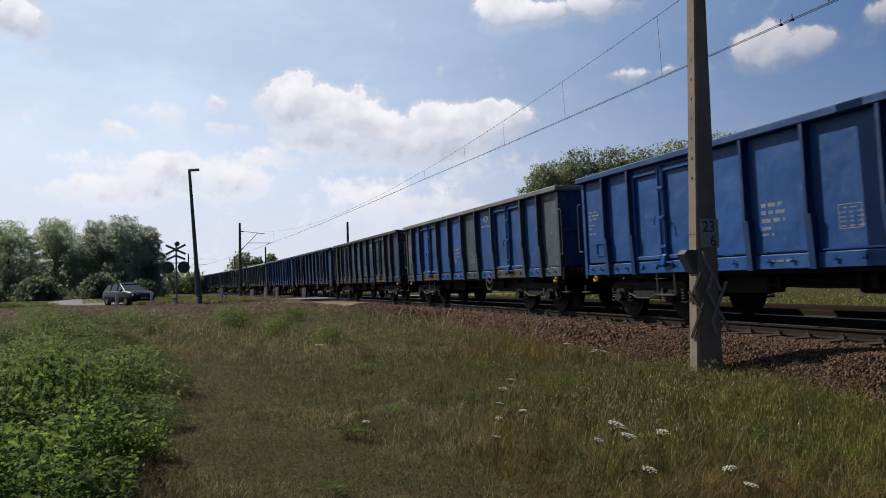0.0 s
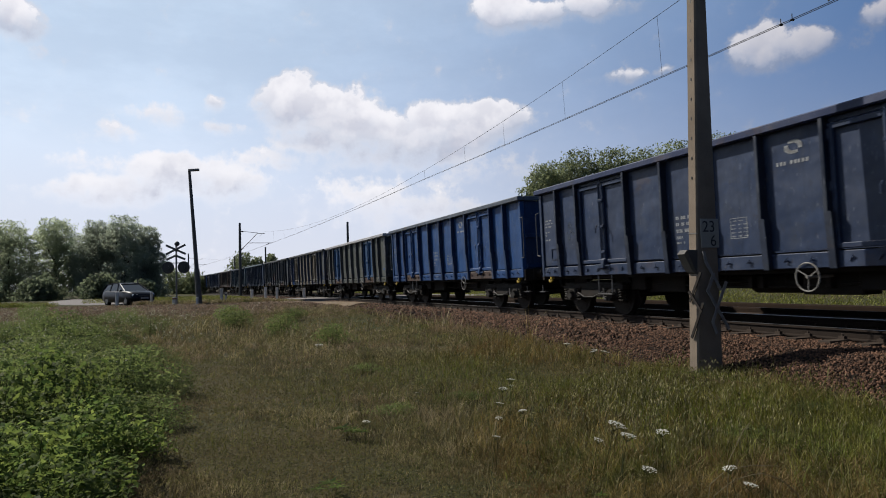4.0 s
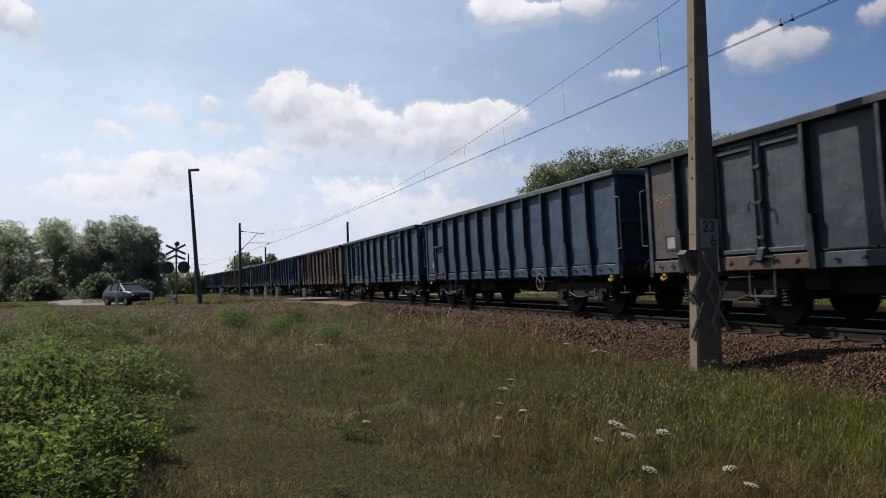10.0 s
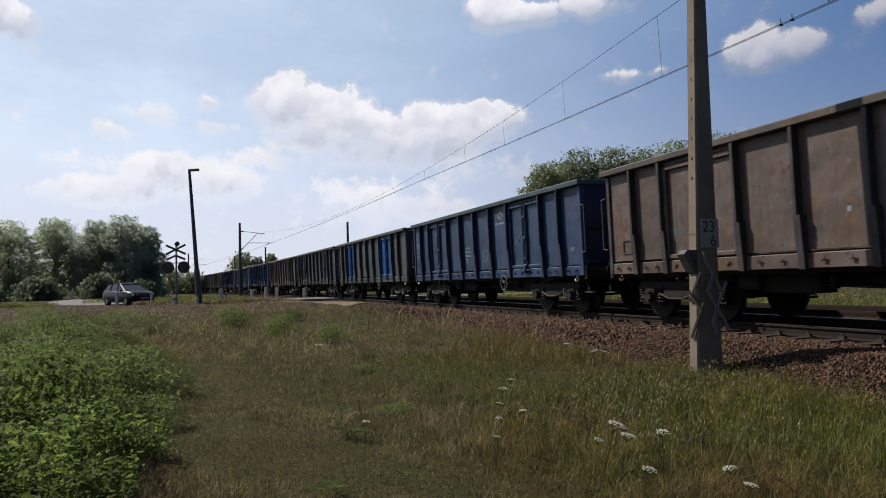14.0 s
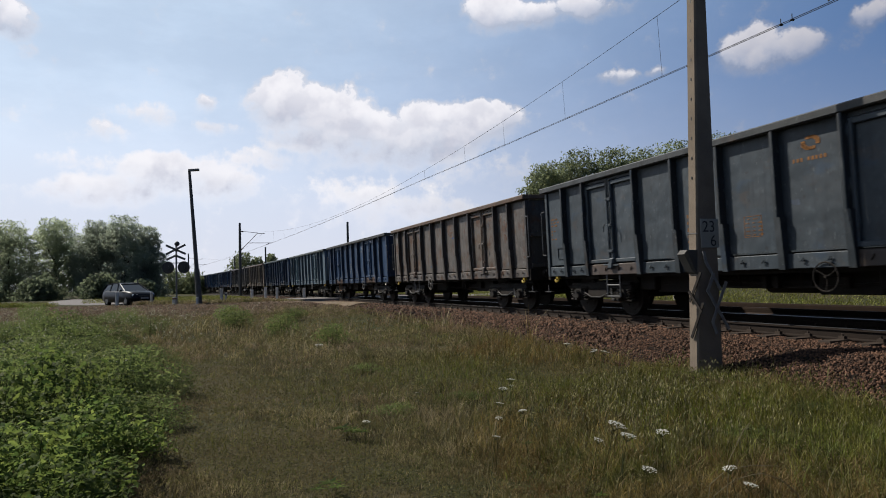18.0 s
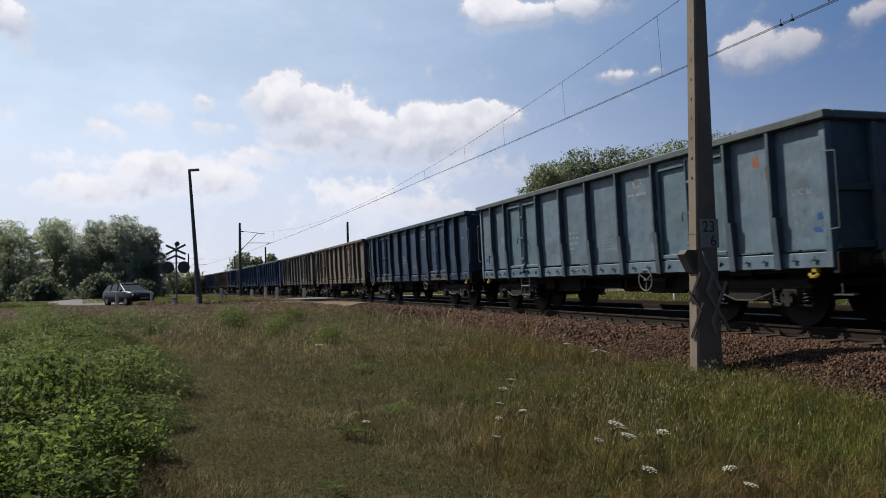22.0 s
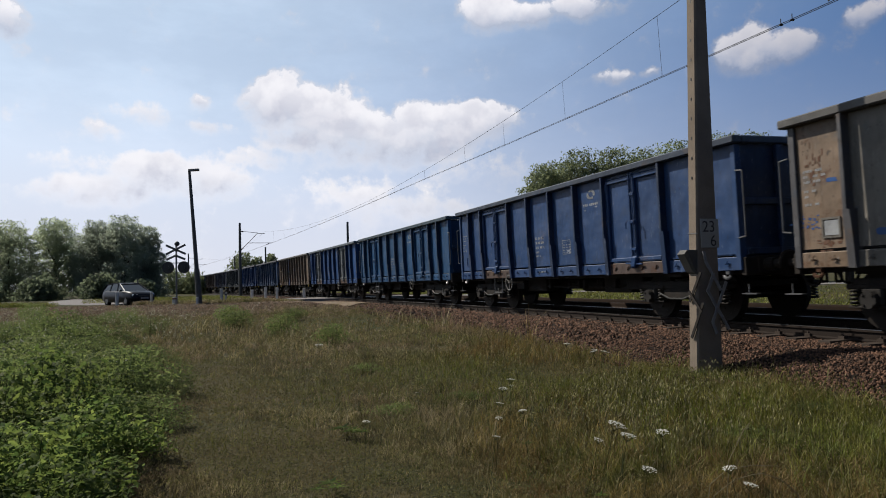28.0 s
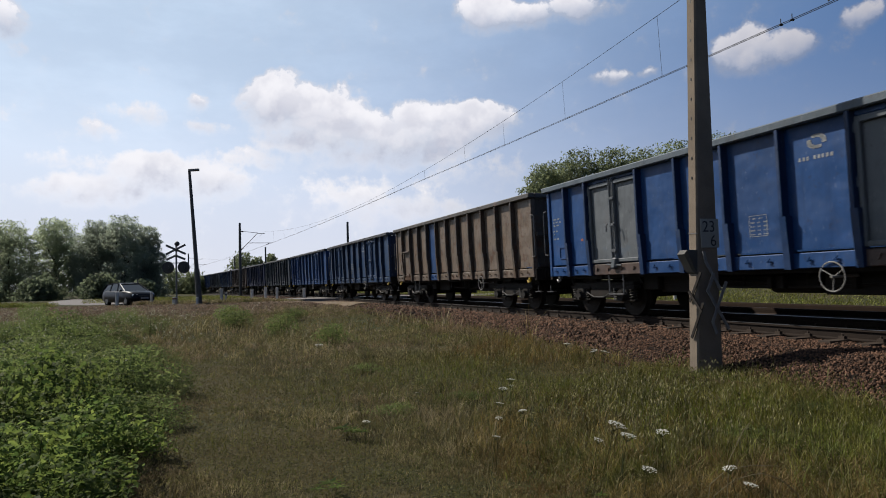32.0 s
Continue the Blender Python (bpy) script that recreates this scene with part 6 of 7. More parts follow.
# ---- meadow ----
def grass_surface(name, greens, straw, patch_scale=0.35, dry=0.5, lush=(0.075, 0.09, 0.018), k=0.68):
    m, t, b = nodes_of(name)
    greens, straw, lush = [tuple(k * c for c in g) for g in greens], tuple(k * c for c in straw), tuple(k * c for c in lush)
    geo = t.nodes.new("ShaderNodeNewGeometry")
    patch, wide = grain(t, patch_scale, 4), grain(t, patch_scale * 4.3, 3)
    ramp = t.nodes.new("ShaderNodeValToRGB")
    e = ramp.color_ramp.elements
    e[0].position, e[0].color = 0.0, (*[c * 0.55 for c in greens[0]], 1)
    e[1].position, e[1].color = 0.45, (*greens[1], 1)
    bright = e.new(0.8)
    bright.color = (*[1.6 * c for c in greens[1]], 1)
    last = e.new(0.97)
    last.color = (*straw, 1)
    t.links.new(geo.outputs["Random Per Island"], ramp.inputs[0])
    col = mixed(t, ramp.outputs[0], greens[2], times(t, steps(t, patch, 0.42, 0.62), dry))
    col = mixed(t, col, lush, times(t, steps(t, wide, 0.48, 0.62), 0.75))
    # clump-scale shade and lit patches are mixed into the blade colour as noise
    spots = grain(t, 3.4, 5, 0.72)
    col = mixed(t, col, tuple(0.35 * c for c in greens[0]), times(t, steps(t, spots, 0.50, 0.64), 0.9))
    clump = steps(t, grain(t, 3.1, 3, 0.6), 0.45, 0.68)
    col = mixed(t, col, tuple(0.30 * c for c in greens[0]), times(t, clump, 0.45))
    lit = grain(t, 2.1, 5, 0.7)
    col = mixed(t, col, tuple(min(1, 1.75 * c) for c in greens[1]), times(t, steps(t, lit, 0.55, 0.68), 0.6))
    t.links.new(col, b.inputs["Base Color"])
    b.inputs["Roughness"].default_value = 0.6
    b.inputs["Specular IOR Level"].default_value = 0.2
    tr = t.nodes.new("ShaderNodeBsdfTranslucent")
    t.links.new(col, tr.inputs["Color"])
    mx = t.nodes.new("ShaderNodeMixShader")
    mx.inputs[0].default_value = 0.35
    t.links.new(b.outputs[0], mx.inputs[1])
    t.links.new(tr.outputs[0], mx.inputs[2])
    t.links.new(mx.outputs[0], t.nodes["Material Output"].inputs["Surface"])
    return m


def blades(x, y, z, h, w, rng, lean=0.45):
    """Bent grass blades: arrays of vertices, corners and face sizes."""
    n = len(x)
    a = rng.uniform(0, 2 * math.pi, n)
    side = np.c_[np.cos(a), np.sin(a), np.zeros(n)] * (w / 2)[:, None]
    b = rng.uniform(0, 2 * math.pi, n)
    k = h * lean * rng.uniform(0.1, 1.3, n)
    tip = np.c_[np.cos(b) * k, np.sin(b) * k, h * rng.uniform(0.75, 1.0, n)]
    base = np.c_[x, y, z]
    mid = base + tip * [0.32, 0.32, 0.58]
    v = np.stack([base - side, base + side, mid - side * 0.8, mid + side * 0.8, base + tip], 1)
    i = np.arange(n)[:, None] * 5
    return v.reshape(-1, 3), np.concatenate([i + [0, 1, 3, 2], i + [2, 3, 4]], 1).ravel(), np.tile([4, 3], n)


def soft_field(x, y, seed):
    """A smooth uneven field between 0 and 1 for patches of growth."""
    r = np.random.default_rng(seed)
    out = np.zeros(len(x))
    for k in range(9):
        f, p, q_ = r.uniform(0.25, 1.5), r.uniform(0, 6.28), r.uniform(0, 6.28)
        out += np.sin(f * (x * math.cos(p) + y * math.sin(p)) + q_) / (0.6 + f)
    return 0.5 + out / 7.0


def flecks(x, y, z, size, rng, upright=0.5):
    """Small folded leaves lying at all angles: vertices, corners and face sizes."""
    n = len(x)
    nrm = rng.normal(size=(n, 3)) * [1, 1, 1 - upright] + [0, 0, 0.35]
    nrm /= np.linalg.norm(nrm, axis=1)[:, None]
    a = np.cross(nrm, rng.normal(size=(n, 3)))
    a /= np.linalg.norm(a, axis=1)[:, None]
    b = np.cross(nrm, a)
    c, k = np.c_[x, y, z], size[:, None]
    v = np.stack([c - a * k, c - b * k * 0.42 + nrm * k * 0.15, c + a * k, c + b * k * 0.42 + nrm * k * 0.15], 1)
    i = np.arange(n)[:, None] * 4
    return v.reshape(-1, 3), np.concatenate([i + [0, 1, 2], i + [0, 2, 3]], 1).ravel(), np.full(2 * n, 3)


def tufts(rng, y0, y1, count, each, spread):
    """Places gathered in uneven tufts across the meadow in view: x, y and a vigour for each tuft."""
    cy = np.sqrt(rng.uniform(y0 * y0, y1 * y1, count))
    cx = rng.uniform(-0.69, 0.69, count) * cy
    k = np.repeat(np.arange(count), rng.poisson(each, count))
    vig = rng.gamma(1.7, 0.58, count)[k]
    return cx[k] + rng.normal(0, spread, len(k)), cy[k] + rng.normal(0, spread, len(k)), vig


def open_meadow(x, y, d, rng):
    edge = 3.05 + 0.45 * (soft_field(x * 2.3, y * 2.3, 5) - 0.5) * 2 - np.clip((y - 14) / 30, 0, 0.8) + 0.42 * (y < 9.5) + 0.45 * np.clip((8.5 - y) / 2, 0, 1)
    verge = (y > 35.5) & (y < 43) & (rng.random(len(x)) < 0.8)
    return (d > edge) & ~verge & ~((y > 42.5) & (x > -24)) & (y > 3.0)


def build_meadow():
    rng = np.random.default_rng(3)
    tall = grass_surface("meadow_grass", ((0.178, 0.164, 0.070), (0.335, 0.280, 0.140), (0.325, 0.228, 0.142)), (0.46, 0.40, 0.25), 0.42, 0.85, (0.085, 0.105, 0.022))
    # right-hand grass: shade between the stalks is put into its darker olive colour
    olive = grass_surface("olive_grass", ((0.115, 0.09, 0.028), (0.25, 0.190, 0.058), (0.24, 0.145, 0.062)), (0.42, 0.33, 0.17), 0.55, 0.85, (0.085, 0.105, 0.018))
    sets, darker = [], []
    # depth range, tufts, blades in each, spread, height, width
    for y0, y1, count, each, spread, hgt, wid in ((3.2, 6.5, 5600, 28, 0.06, 0.10, 0.005), (6.5, 11, 5600, 28, 0.085, 0.14, 0.007), (11, 19, 5200, 24, 0.13, 0.20, 0.012), (19, 43, 5000, 19, 0.24, 0.25, 0.024)):
        x, y, vig = tufts(rng, y0, y1, count, each, spread)
        d = beside(x, y)
        grow = soft_field(x, y, 8)
        keep = open_meadow(x, y, d, rng) & (rng.random(len(x)) < 0.3 + 0.8 * grow)
        x, y, d, grow, vig = x[keep], y[keep], d[keep], grow[keep], vig[keep]
        bald = soft_field(x * 1.9 + 3, y * 1.9, 17)
        keep = rng.random(len(x)) < np.where(y < 12, np.clip((bald - 0.26) / 0.16, 0.25, 1), 1)
        x, y, d, grow, vig, bald = x[keep], y[keep], d[keep], grow[keep], vig[keep], bald[keep]
        h = hgt * np.clip(0.35 + 1.6 * (bald - 0.26), 0.35, 1.15) * (0.4 + 0.7 * grow) * (0.45 + 0.65 * vig) * rng.uniform(0.6, 1.3, len(x)) * np.interp(d, [3, 5, 9], [1.35, 1.15, 0.9]) * np.interp(y, [24, 31, 43], [1, 0.5, 0.25])
        wide = wid * rng.uniform(0.6, 1.4, len(x))
        # blades to the right get the colour that holds the shade
        shady = x / y + 0.25 * (soft_field(x * 1.2, y * 1.2, 63) - 0.5) + rng.normal(0, 0.03, len(x)) > 0.10
        for out, pick in ((sets, ~shady), (darker, shady & (y < 19))):
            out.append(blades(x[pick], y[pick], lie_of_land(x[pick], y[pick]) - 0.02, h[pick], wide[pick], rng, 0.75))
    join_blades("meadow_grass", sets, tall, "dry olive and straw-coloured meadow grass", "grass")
    join_blades("olive_grass", darker, olive, "olive meadow grass before the concrete mast, darkened as shade between stalks", "grass")
    # low herbs, dry bits and pale tips among the grass
    herb = leaf_surface("herb_leaves", (0.09, 0.105, 0.032), (0.235, 0.215, 0.085), (0.195, 0.15, 0.075), 1.4, 0.4)
    litter = leaf_surface("dry_litter", (0.09, 0.062, 0.034), (0.34, 0.28, 0.17), (0.14, 0.10, 0.055), 1.0, 0.2)
    low, dry = [], []
    for y0, y1, count, size, top in ((3.2, 7, 4600, 0.010, 0.13), (7, 14, 4600, 0.015, 0.17), (14, 30, 3000, 0.03, 0.22)):
        for out, each, part_top, kk in ((low, 13, 1.0, 1.0), (dry, 4.5, 1.15, 0.7)):
            x, y, vig = tufts(rng, y0, y1, count, each, size * 9)
            keep = open_meadow(x, y, beside(x, y), rng)
            x, y, vig = x[keep], y[keep], vig[keep]
            out.append(flecks(x, y, lie_of_land(x, y) + top * part_top * (0.3 + 0.5 * vig) * rng.uniform(0.1, 1.0, len(x)), kk * size * rng.uniform(0.5, 1.5, len(x)), rng))
    join_blades("meadow_herbs", low, herb, "low olive and brown herbs in the meadow", "herbs")
    join_blades("dry_litter", dry, litter, "pale dry stalks and bits among the grass", "grass")
    # greener growth by the mast and the foot of the ballast
    green = grass_surface("green_grass", ((0.065, 0.074, 0.013), (0.19, 0.195, 0.034), (0.17, 0.13, 0.034)), (0.36, 0.34, 0.16), 0.5, 0.3, (0.10, 0.145, 0.02))
    n = 120000
    s, off = rng.uniform(2, 26, n), 2.95 + rng.gamma(2.0, 0.8, n)
    off = off + np.clip((11 - s) / 5, 0, 1.0)
    x, y = line_places(s, off)
    g = soft_field(x * 1.7, y * 1.7, 21)
    keep = rng.random(n) < np.clip(2.6 * (g - 0.28), 0.05, 1) * np.clip(1.5 - (s - 9) / 7, 0.08, 1)
    x, y, g, off = x[keep], y[keep], g[keep], off[keep]
    h = (0.07 + 0.2 * g) * rng.uniform(0.4, 1.3, len(x)) * np.interp(off, [2.9, 3.6, 5], [0.6, 1.0, 1.0])
    k = 5200
    ms, mo = rng.uniform(8.2, 13.2, k), rng.normal(2.98, 0.22, k)
    mx, my = line_places(ms, mo)
    mz = np.maximum(lie_of_land(mx, my), RAIL_Z + np.interp(mo, [1.85, 3.3, 3.6], [-0.22, -0.72, -0.95]) - mo * 0.023) - 0.01
    foot = blades(mx, my, mz, rng.uniform(0.06, 0.2, k) * (0.4 + soft_field(mx * 2.5, my * 2.5, 71)), rng.uniform(0.004, 0.009, k), rng, 0.9)
    k = 15000
    ly = rng.uniform(5.4, 9.4, k)
    lx = ly * np.clip(rng.normal(0.275, 0.075, k), 0.1, 0.5)
    near_mast = (soft_field(lx * 2.2, ly * 2.2, 91) > rng.uniform(0.3, 0.62, k)) & (beside(lx, ly) > 3.0)
    lx, ly = lx[near_mast], ly[near_mast]
    k = len(lx)
    lush = blades(lx, ly, lie_of_land(lx, ly) - 0.02, rng.uniform(0.10, 0.26, k) * (0.4 + soft_field(lx * 3, ly * 3, 92)), rng.uniform(0.004, 0.008, k), rng, 0.6)
    join_blades("green_grass", [foot, lush, blades(x, y, lie_of_land(x, y) - 0.02, h, rng.uniform(0.004, 0.009, len(x)), rng, 0.55)], green, "fresh green grass at the foot of the ballast", "grass")
    # the sunny meadows beyond the line and beyond the road
    bank = grass_surface("bank_grass", ((0.12, 0.13, 0.022), (0.21, 0.22, 0.04), (0.19, 0.17, 0.045)), (0.34, 0.32, 0.13), 0.2, 0.4, (0.19, 0.22, 0.035))
    n = 60000
    s, off = rng.uniform(2, 90, n), -5.9 - rng.gamma(1.6, 4.5, n)
    x, y = line_places(s, off)
    banks = [blades(x, y, lie_of_land(x, y) - 0.02, rng.uniform(0.06, 0.2, n), rng.uniform(0.02, 0.05, n), rng, 0.9)]
    n = 26000
    y = rng.uniform(51, 84, n)
    x = rng.uniform(-0.52, -0.14, n) * y
    keep = beside(x, y) > 3.6
    x, y = x[keep], y[keep]
    banks.append(blades(x, y, lie_of_land(x, y) - 0.02, rng.uniform(0.06, 0.22, len(x)), rng.uniform(0.03, 0.07, len(x)), rng, 0.9))
    join_blades("bank_grass", banks, bank, "sunlit yellow-green grass beyond the railway and road", "grass")
    # thin reddish dry grass on the slope below the road
    verge = grass_surface("verge_dry_grass", ((0.17, 0.115, 0.08), (0.27, 0.19, 0.135), (0.24, 0.16, 0.115)), (0.4, 0.32, 0.22), 0.3, 0.5, (0.20, 0.155, 0.085))
    n = 70000
    y = rng.uniform(27, 44, n)
    x = rng.uniform(-0.7, -0.02, n) * y
    keep = (beside(x, y) > 2.4) & (rng.random(n) < np.interp(y + 4 * (soft_field(x * 0.6, y * 0.6, 44) - 0.5), [28, 33, 44], [0.05, 1, 1]))
    x, y = x[keep], y[keep]
    join_blades("verge_grass", [blades(x, y, lie_of_land(x, y) - 0.01, rng.uniform(0.03, 0.13, len(x)), rng.uniform(0.02, 0.05, len(x)), rng, 1.3)], verge, "thin reddish-brown dry grass on the road verge", "grass")
    # rough tall grass that hides the road where it leaves
    n = 9000
    y = rng.uniform(46, 52, n)
    x = np.where(rng.random(n) < 0.75, rng.uniform(-0.70, -0.575, n), rng.uniform(-0.575, -0.52, n)) * y
    keep = rng.random(n) < np.interp(x / y, [-0.6, -0.575, -0.55], [1, 0.4, 0.0])
    x, y = x[keep], y[keep]
    join_blades("rough_grass", [blades(x, y, lie_of_land(x, y) - 0.02, rng.uniform(0.12, 0.42, len(x)), rng.uniform(0.02, 0.04, len(x)), rng, 0.9)], green, "rough yellow-green grass beside the road", "grass")
    # olive verge grass between the guide posts and the road
    n = 15000
    y = rng.uniform(43.6, 45.6, n)
    x = rng.uniform(-19.6, -7.5, n)
    join_blades("verge_grass", [blades(x, y, lie_of_land(x, y) - 0.02, rng.uniform(0.10, 0.34, n) * (0.5 + soft_field(x, y, 52)), rng.uniform(0.02, 0.05, n), rng, 0.8)], tall, "olive grass between the road and the guide posts", "grass")
    # pale bleached stems in loose groups
    groups = ((-0.30, 8.6, 0.35), (0.02, 8.0, 0.3), (0.1, 7.2, 0.25), (0.25, 6.6, 0.25), (0.4, 5.6, 0.3), (1.7, 6.1, 0.5), (2.4, 7.0, 0.5), (2.9, 7.8, 0.5), (1.2, 6.3, 0.4), (-0.1, 4.4, 0.5), (1.0, 3.9, 0.3))
    px = np.concatenate([rng.normal(gx, gr, 26) for gx, gy, gr in groups])
    py = np.concatenate([rng.normal(gy, gr, 26) for gx, gy, gr in groups])
    bleached = leaf_surface("bleached_stems", (0.26, 0.22, 0.11), (0.40, 0.35, 0.20), (0.32, 0.26, 0.13), 1.0, 0.2)
    near = blades(px, py, lie_of_land(px, py), rng.uniform(0.10, 0.26, len(px)), rng.uniform(0.003, 0.006, len(px)), rng, 0.4)
    join_blades("bleached_stems", [near], bleached, "bleached grass stems in loose groups", "grass")
    # seed heads
    n = 7000
    y = np.sqrt(rng.uniform(3.4 ** 2, 16 ** 2, n))
    x = rng.uniform(-0.3, 0.68, n) * y
    keep = (beside(x, y) > 2.9) & (soft_field(x * 1.3, y * 1.3, 31) + np.clip((6.0 - beside(x, y)) / 14, 0, 0.2) > rng.uniform(0.5, 0.8, n))
    by = rng.uniform(5.6, 9.9, 1700)
    bx = np.clip(rng.normal(0.29, 0.09, 1700), 0.12, 0.6) * by
    thick = (soft_field(bx * 2.4, by * 2.4, 37) > rng.uniform(0.35, 0.75, 1700)) & (beside(bx, by) > 3.0)
    x, y = np.concatenate([x[keep], bx[thick]]), np.concatenate([y[keep], by[thick]])
    n, z, h = len(x), lie_of_land(x, y), rng.uniform(0.12, 0.34, len(x))
    stem = blades(x, y, z, h, np.full(n, 0.004), rng, 0.18)
    tips = stem[0].reshape(n, 5, 3)[:, 4]
    a = rng.uniform(0, 6.28, n)
    out = np.c_[np.cos(a), np.sin(a), np.zeros(n)] * 0.0055
    up = np.c_[rng.normal(0, 0.01, n), rng.normal(0, 0.01, n), rng.uniform(0.02, 0.05, n)]
    cross = np.c_[-out[:, 1], out[:, 0], out[:, 2]]
    v = np.stack([tips - up * 0.3, tips + up * 0.25 + out, tips + up * 0.25 - out * 0.5 + cross, tips + up * 0.25 - out * 0.5 - cross, tips + up], 1)
    i = np.arange(n)[:, None] * 5
    f = np.concatenate([i + q_ for q_ in ([0, 1, 2], [0, 2, 3], [0, 3, 1], [4, 2, 1], [4, 3, 2], [4, 1, 3])], 1)
    seed = shade("seed_heads", (0.40, 0.37, 0.19), (0.19, 0.18, 0.07), 6, 50, 0.8, island=0.6, bump=0)
    join_blades("seed_heads", [stem, (v.reshape(-1, 3), f.ravel(), np.full(6 * n, 3))], seed, "pale seed heads of tall grass", "grass")


def line_places(s, off):
    x, y, h = (np.interp(s, LINE_S, a) for a in (LINE_X, LINE_Y, LINE_H))
    return x - off * np.cos(h), y - off * np.sin(h)


def join_blades(name, sets, material, label, category):
    verts, corners, sizes, k = [], [], [], 0
    for v, c, s in sets:
        verts.append(v)
        corners.append(c + k)
        sizes.append(s)
        k += len(v)
    me = from_arrays(name, np.concatenate(verts), np.concatenate(corners), np.concatenate(sizes))
    me.materials.append(material)
    return tagged(new(name, me), label, category, kind="stuff")


def build_stones():
    """Loose crushed stone over the ballast bed."""
    rng = np.random.default_rng(9)
    bm = bmesh.new()
    bmesh.ops.create_cube(bm, size=1.25)
    bmesh.ops.triangulate(bm, faces=bm.faces[:])
    tv = np.array([v.co for v in bm.verts])
    tf = np.array([[v.index for v in f.verts] for f in bm.faces])
    bm.free()
    sets = []
    for s0, s1, n, size in ((2.5, 15, 56000, 0.0185), (15, 26, 19000, 0.031), (26, 48, 10000, 0.045), (48, 80, 3500, 0.07)):
        s = rng.uniform(s0, s1, n)
        off = np.where(rng.random(n) < 0.8, rng.uniform(0.95, 3.45, n) + np.clip((9.5 - s) / 5, 0, 0.6) * (rng.random(n) < 0.3), rng.uniform(-2.6, 0.95, n))
        x, y = line_places(s, off)
        z = RAIL_Z + np.interp(off, [-3.2, -1.9, -1.5, 0, 1.5, 1.85, 3.3, 3.6], [-0.98, -0.215, -0.19, -0.2, -0.19, -0.22, -0.72, -0.95]) - off * 0.023
        z = np.where(off > 3.15, np.maximum(z, lie_of_land(x, y) - 0.005), z)
        thin = rng.random(n) < np.interp(off, [-9, 2.9, 3.5], [1, 1, 0.5])
        keep = thin & (z > lie_of_land(x, y) - 0.08) & ((np.abs(np.abs(off) - 0.752) > 0.09))
        x, y, z = x[keep], y[keep], z[keep]
        n = len(x)
        r = size * rng.uniform(0.65, 1.35, n)
        sc = rng.uniform(0.42, 1.25, (n, 1, 3)) * r[:, None, None]
        q_ = rng.normal(size=(n, 4))
        q_ /= np.linalg.norm(q_, axis=1)[:, None]
        w, a, b, c = q_.T
        R = np.stack([np.stack([1 - 2 * (b * b + c * c), 2 * (a * b - c * w), 2 * (a * c + b * w)], -1),
                      np.stack([2 * (a * b + c * w), 1 - 2 * (a * a + c * c), 2 * (b * c - a * w)], -1),
                      np.stack([2 * (a * c - b * w), 2 * (b * c + a * w), 1 - 2 * (a * a + b * b)], -1)], 1)
        v = (tv[None] * (1 + 0.30 * rng.normal(size=(n, len(tv), 3)))) * sc
        v = np.einsum("nij,nkj->nki", R, v) + np.c_[x, y, z + r * 0.35][:, None]
        f = tf[None] + (np.arange(n) * len(tv))[:, None, None]
        sets.append((v.reshape(-1, 3), f.ravel(), np.full(n * len(tf), 3)))
    return join_blades("ballast_stones", sets, STONE, "loose reddish-brown crushed stone beside the rails", "ballast")


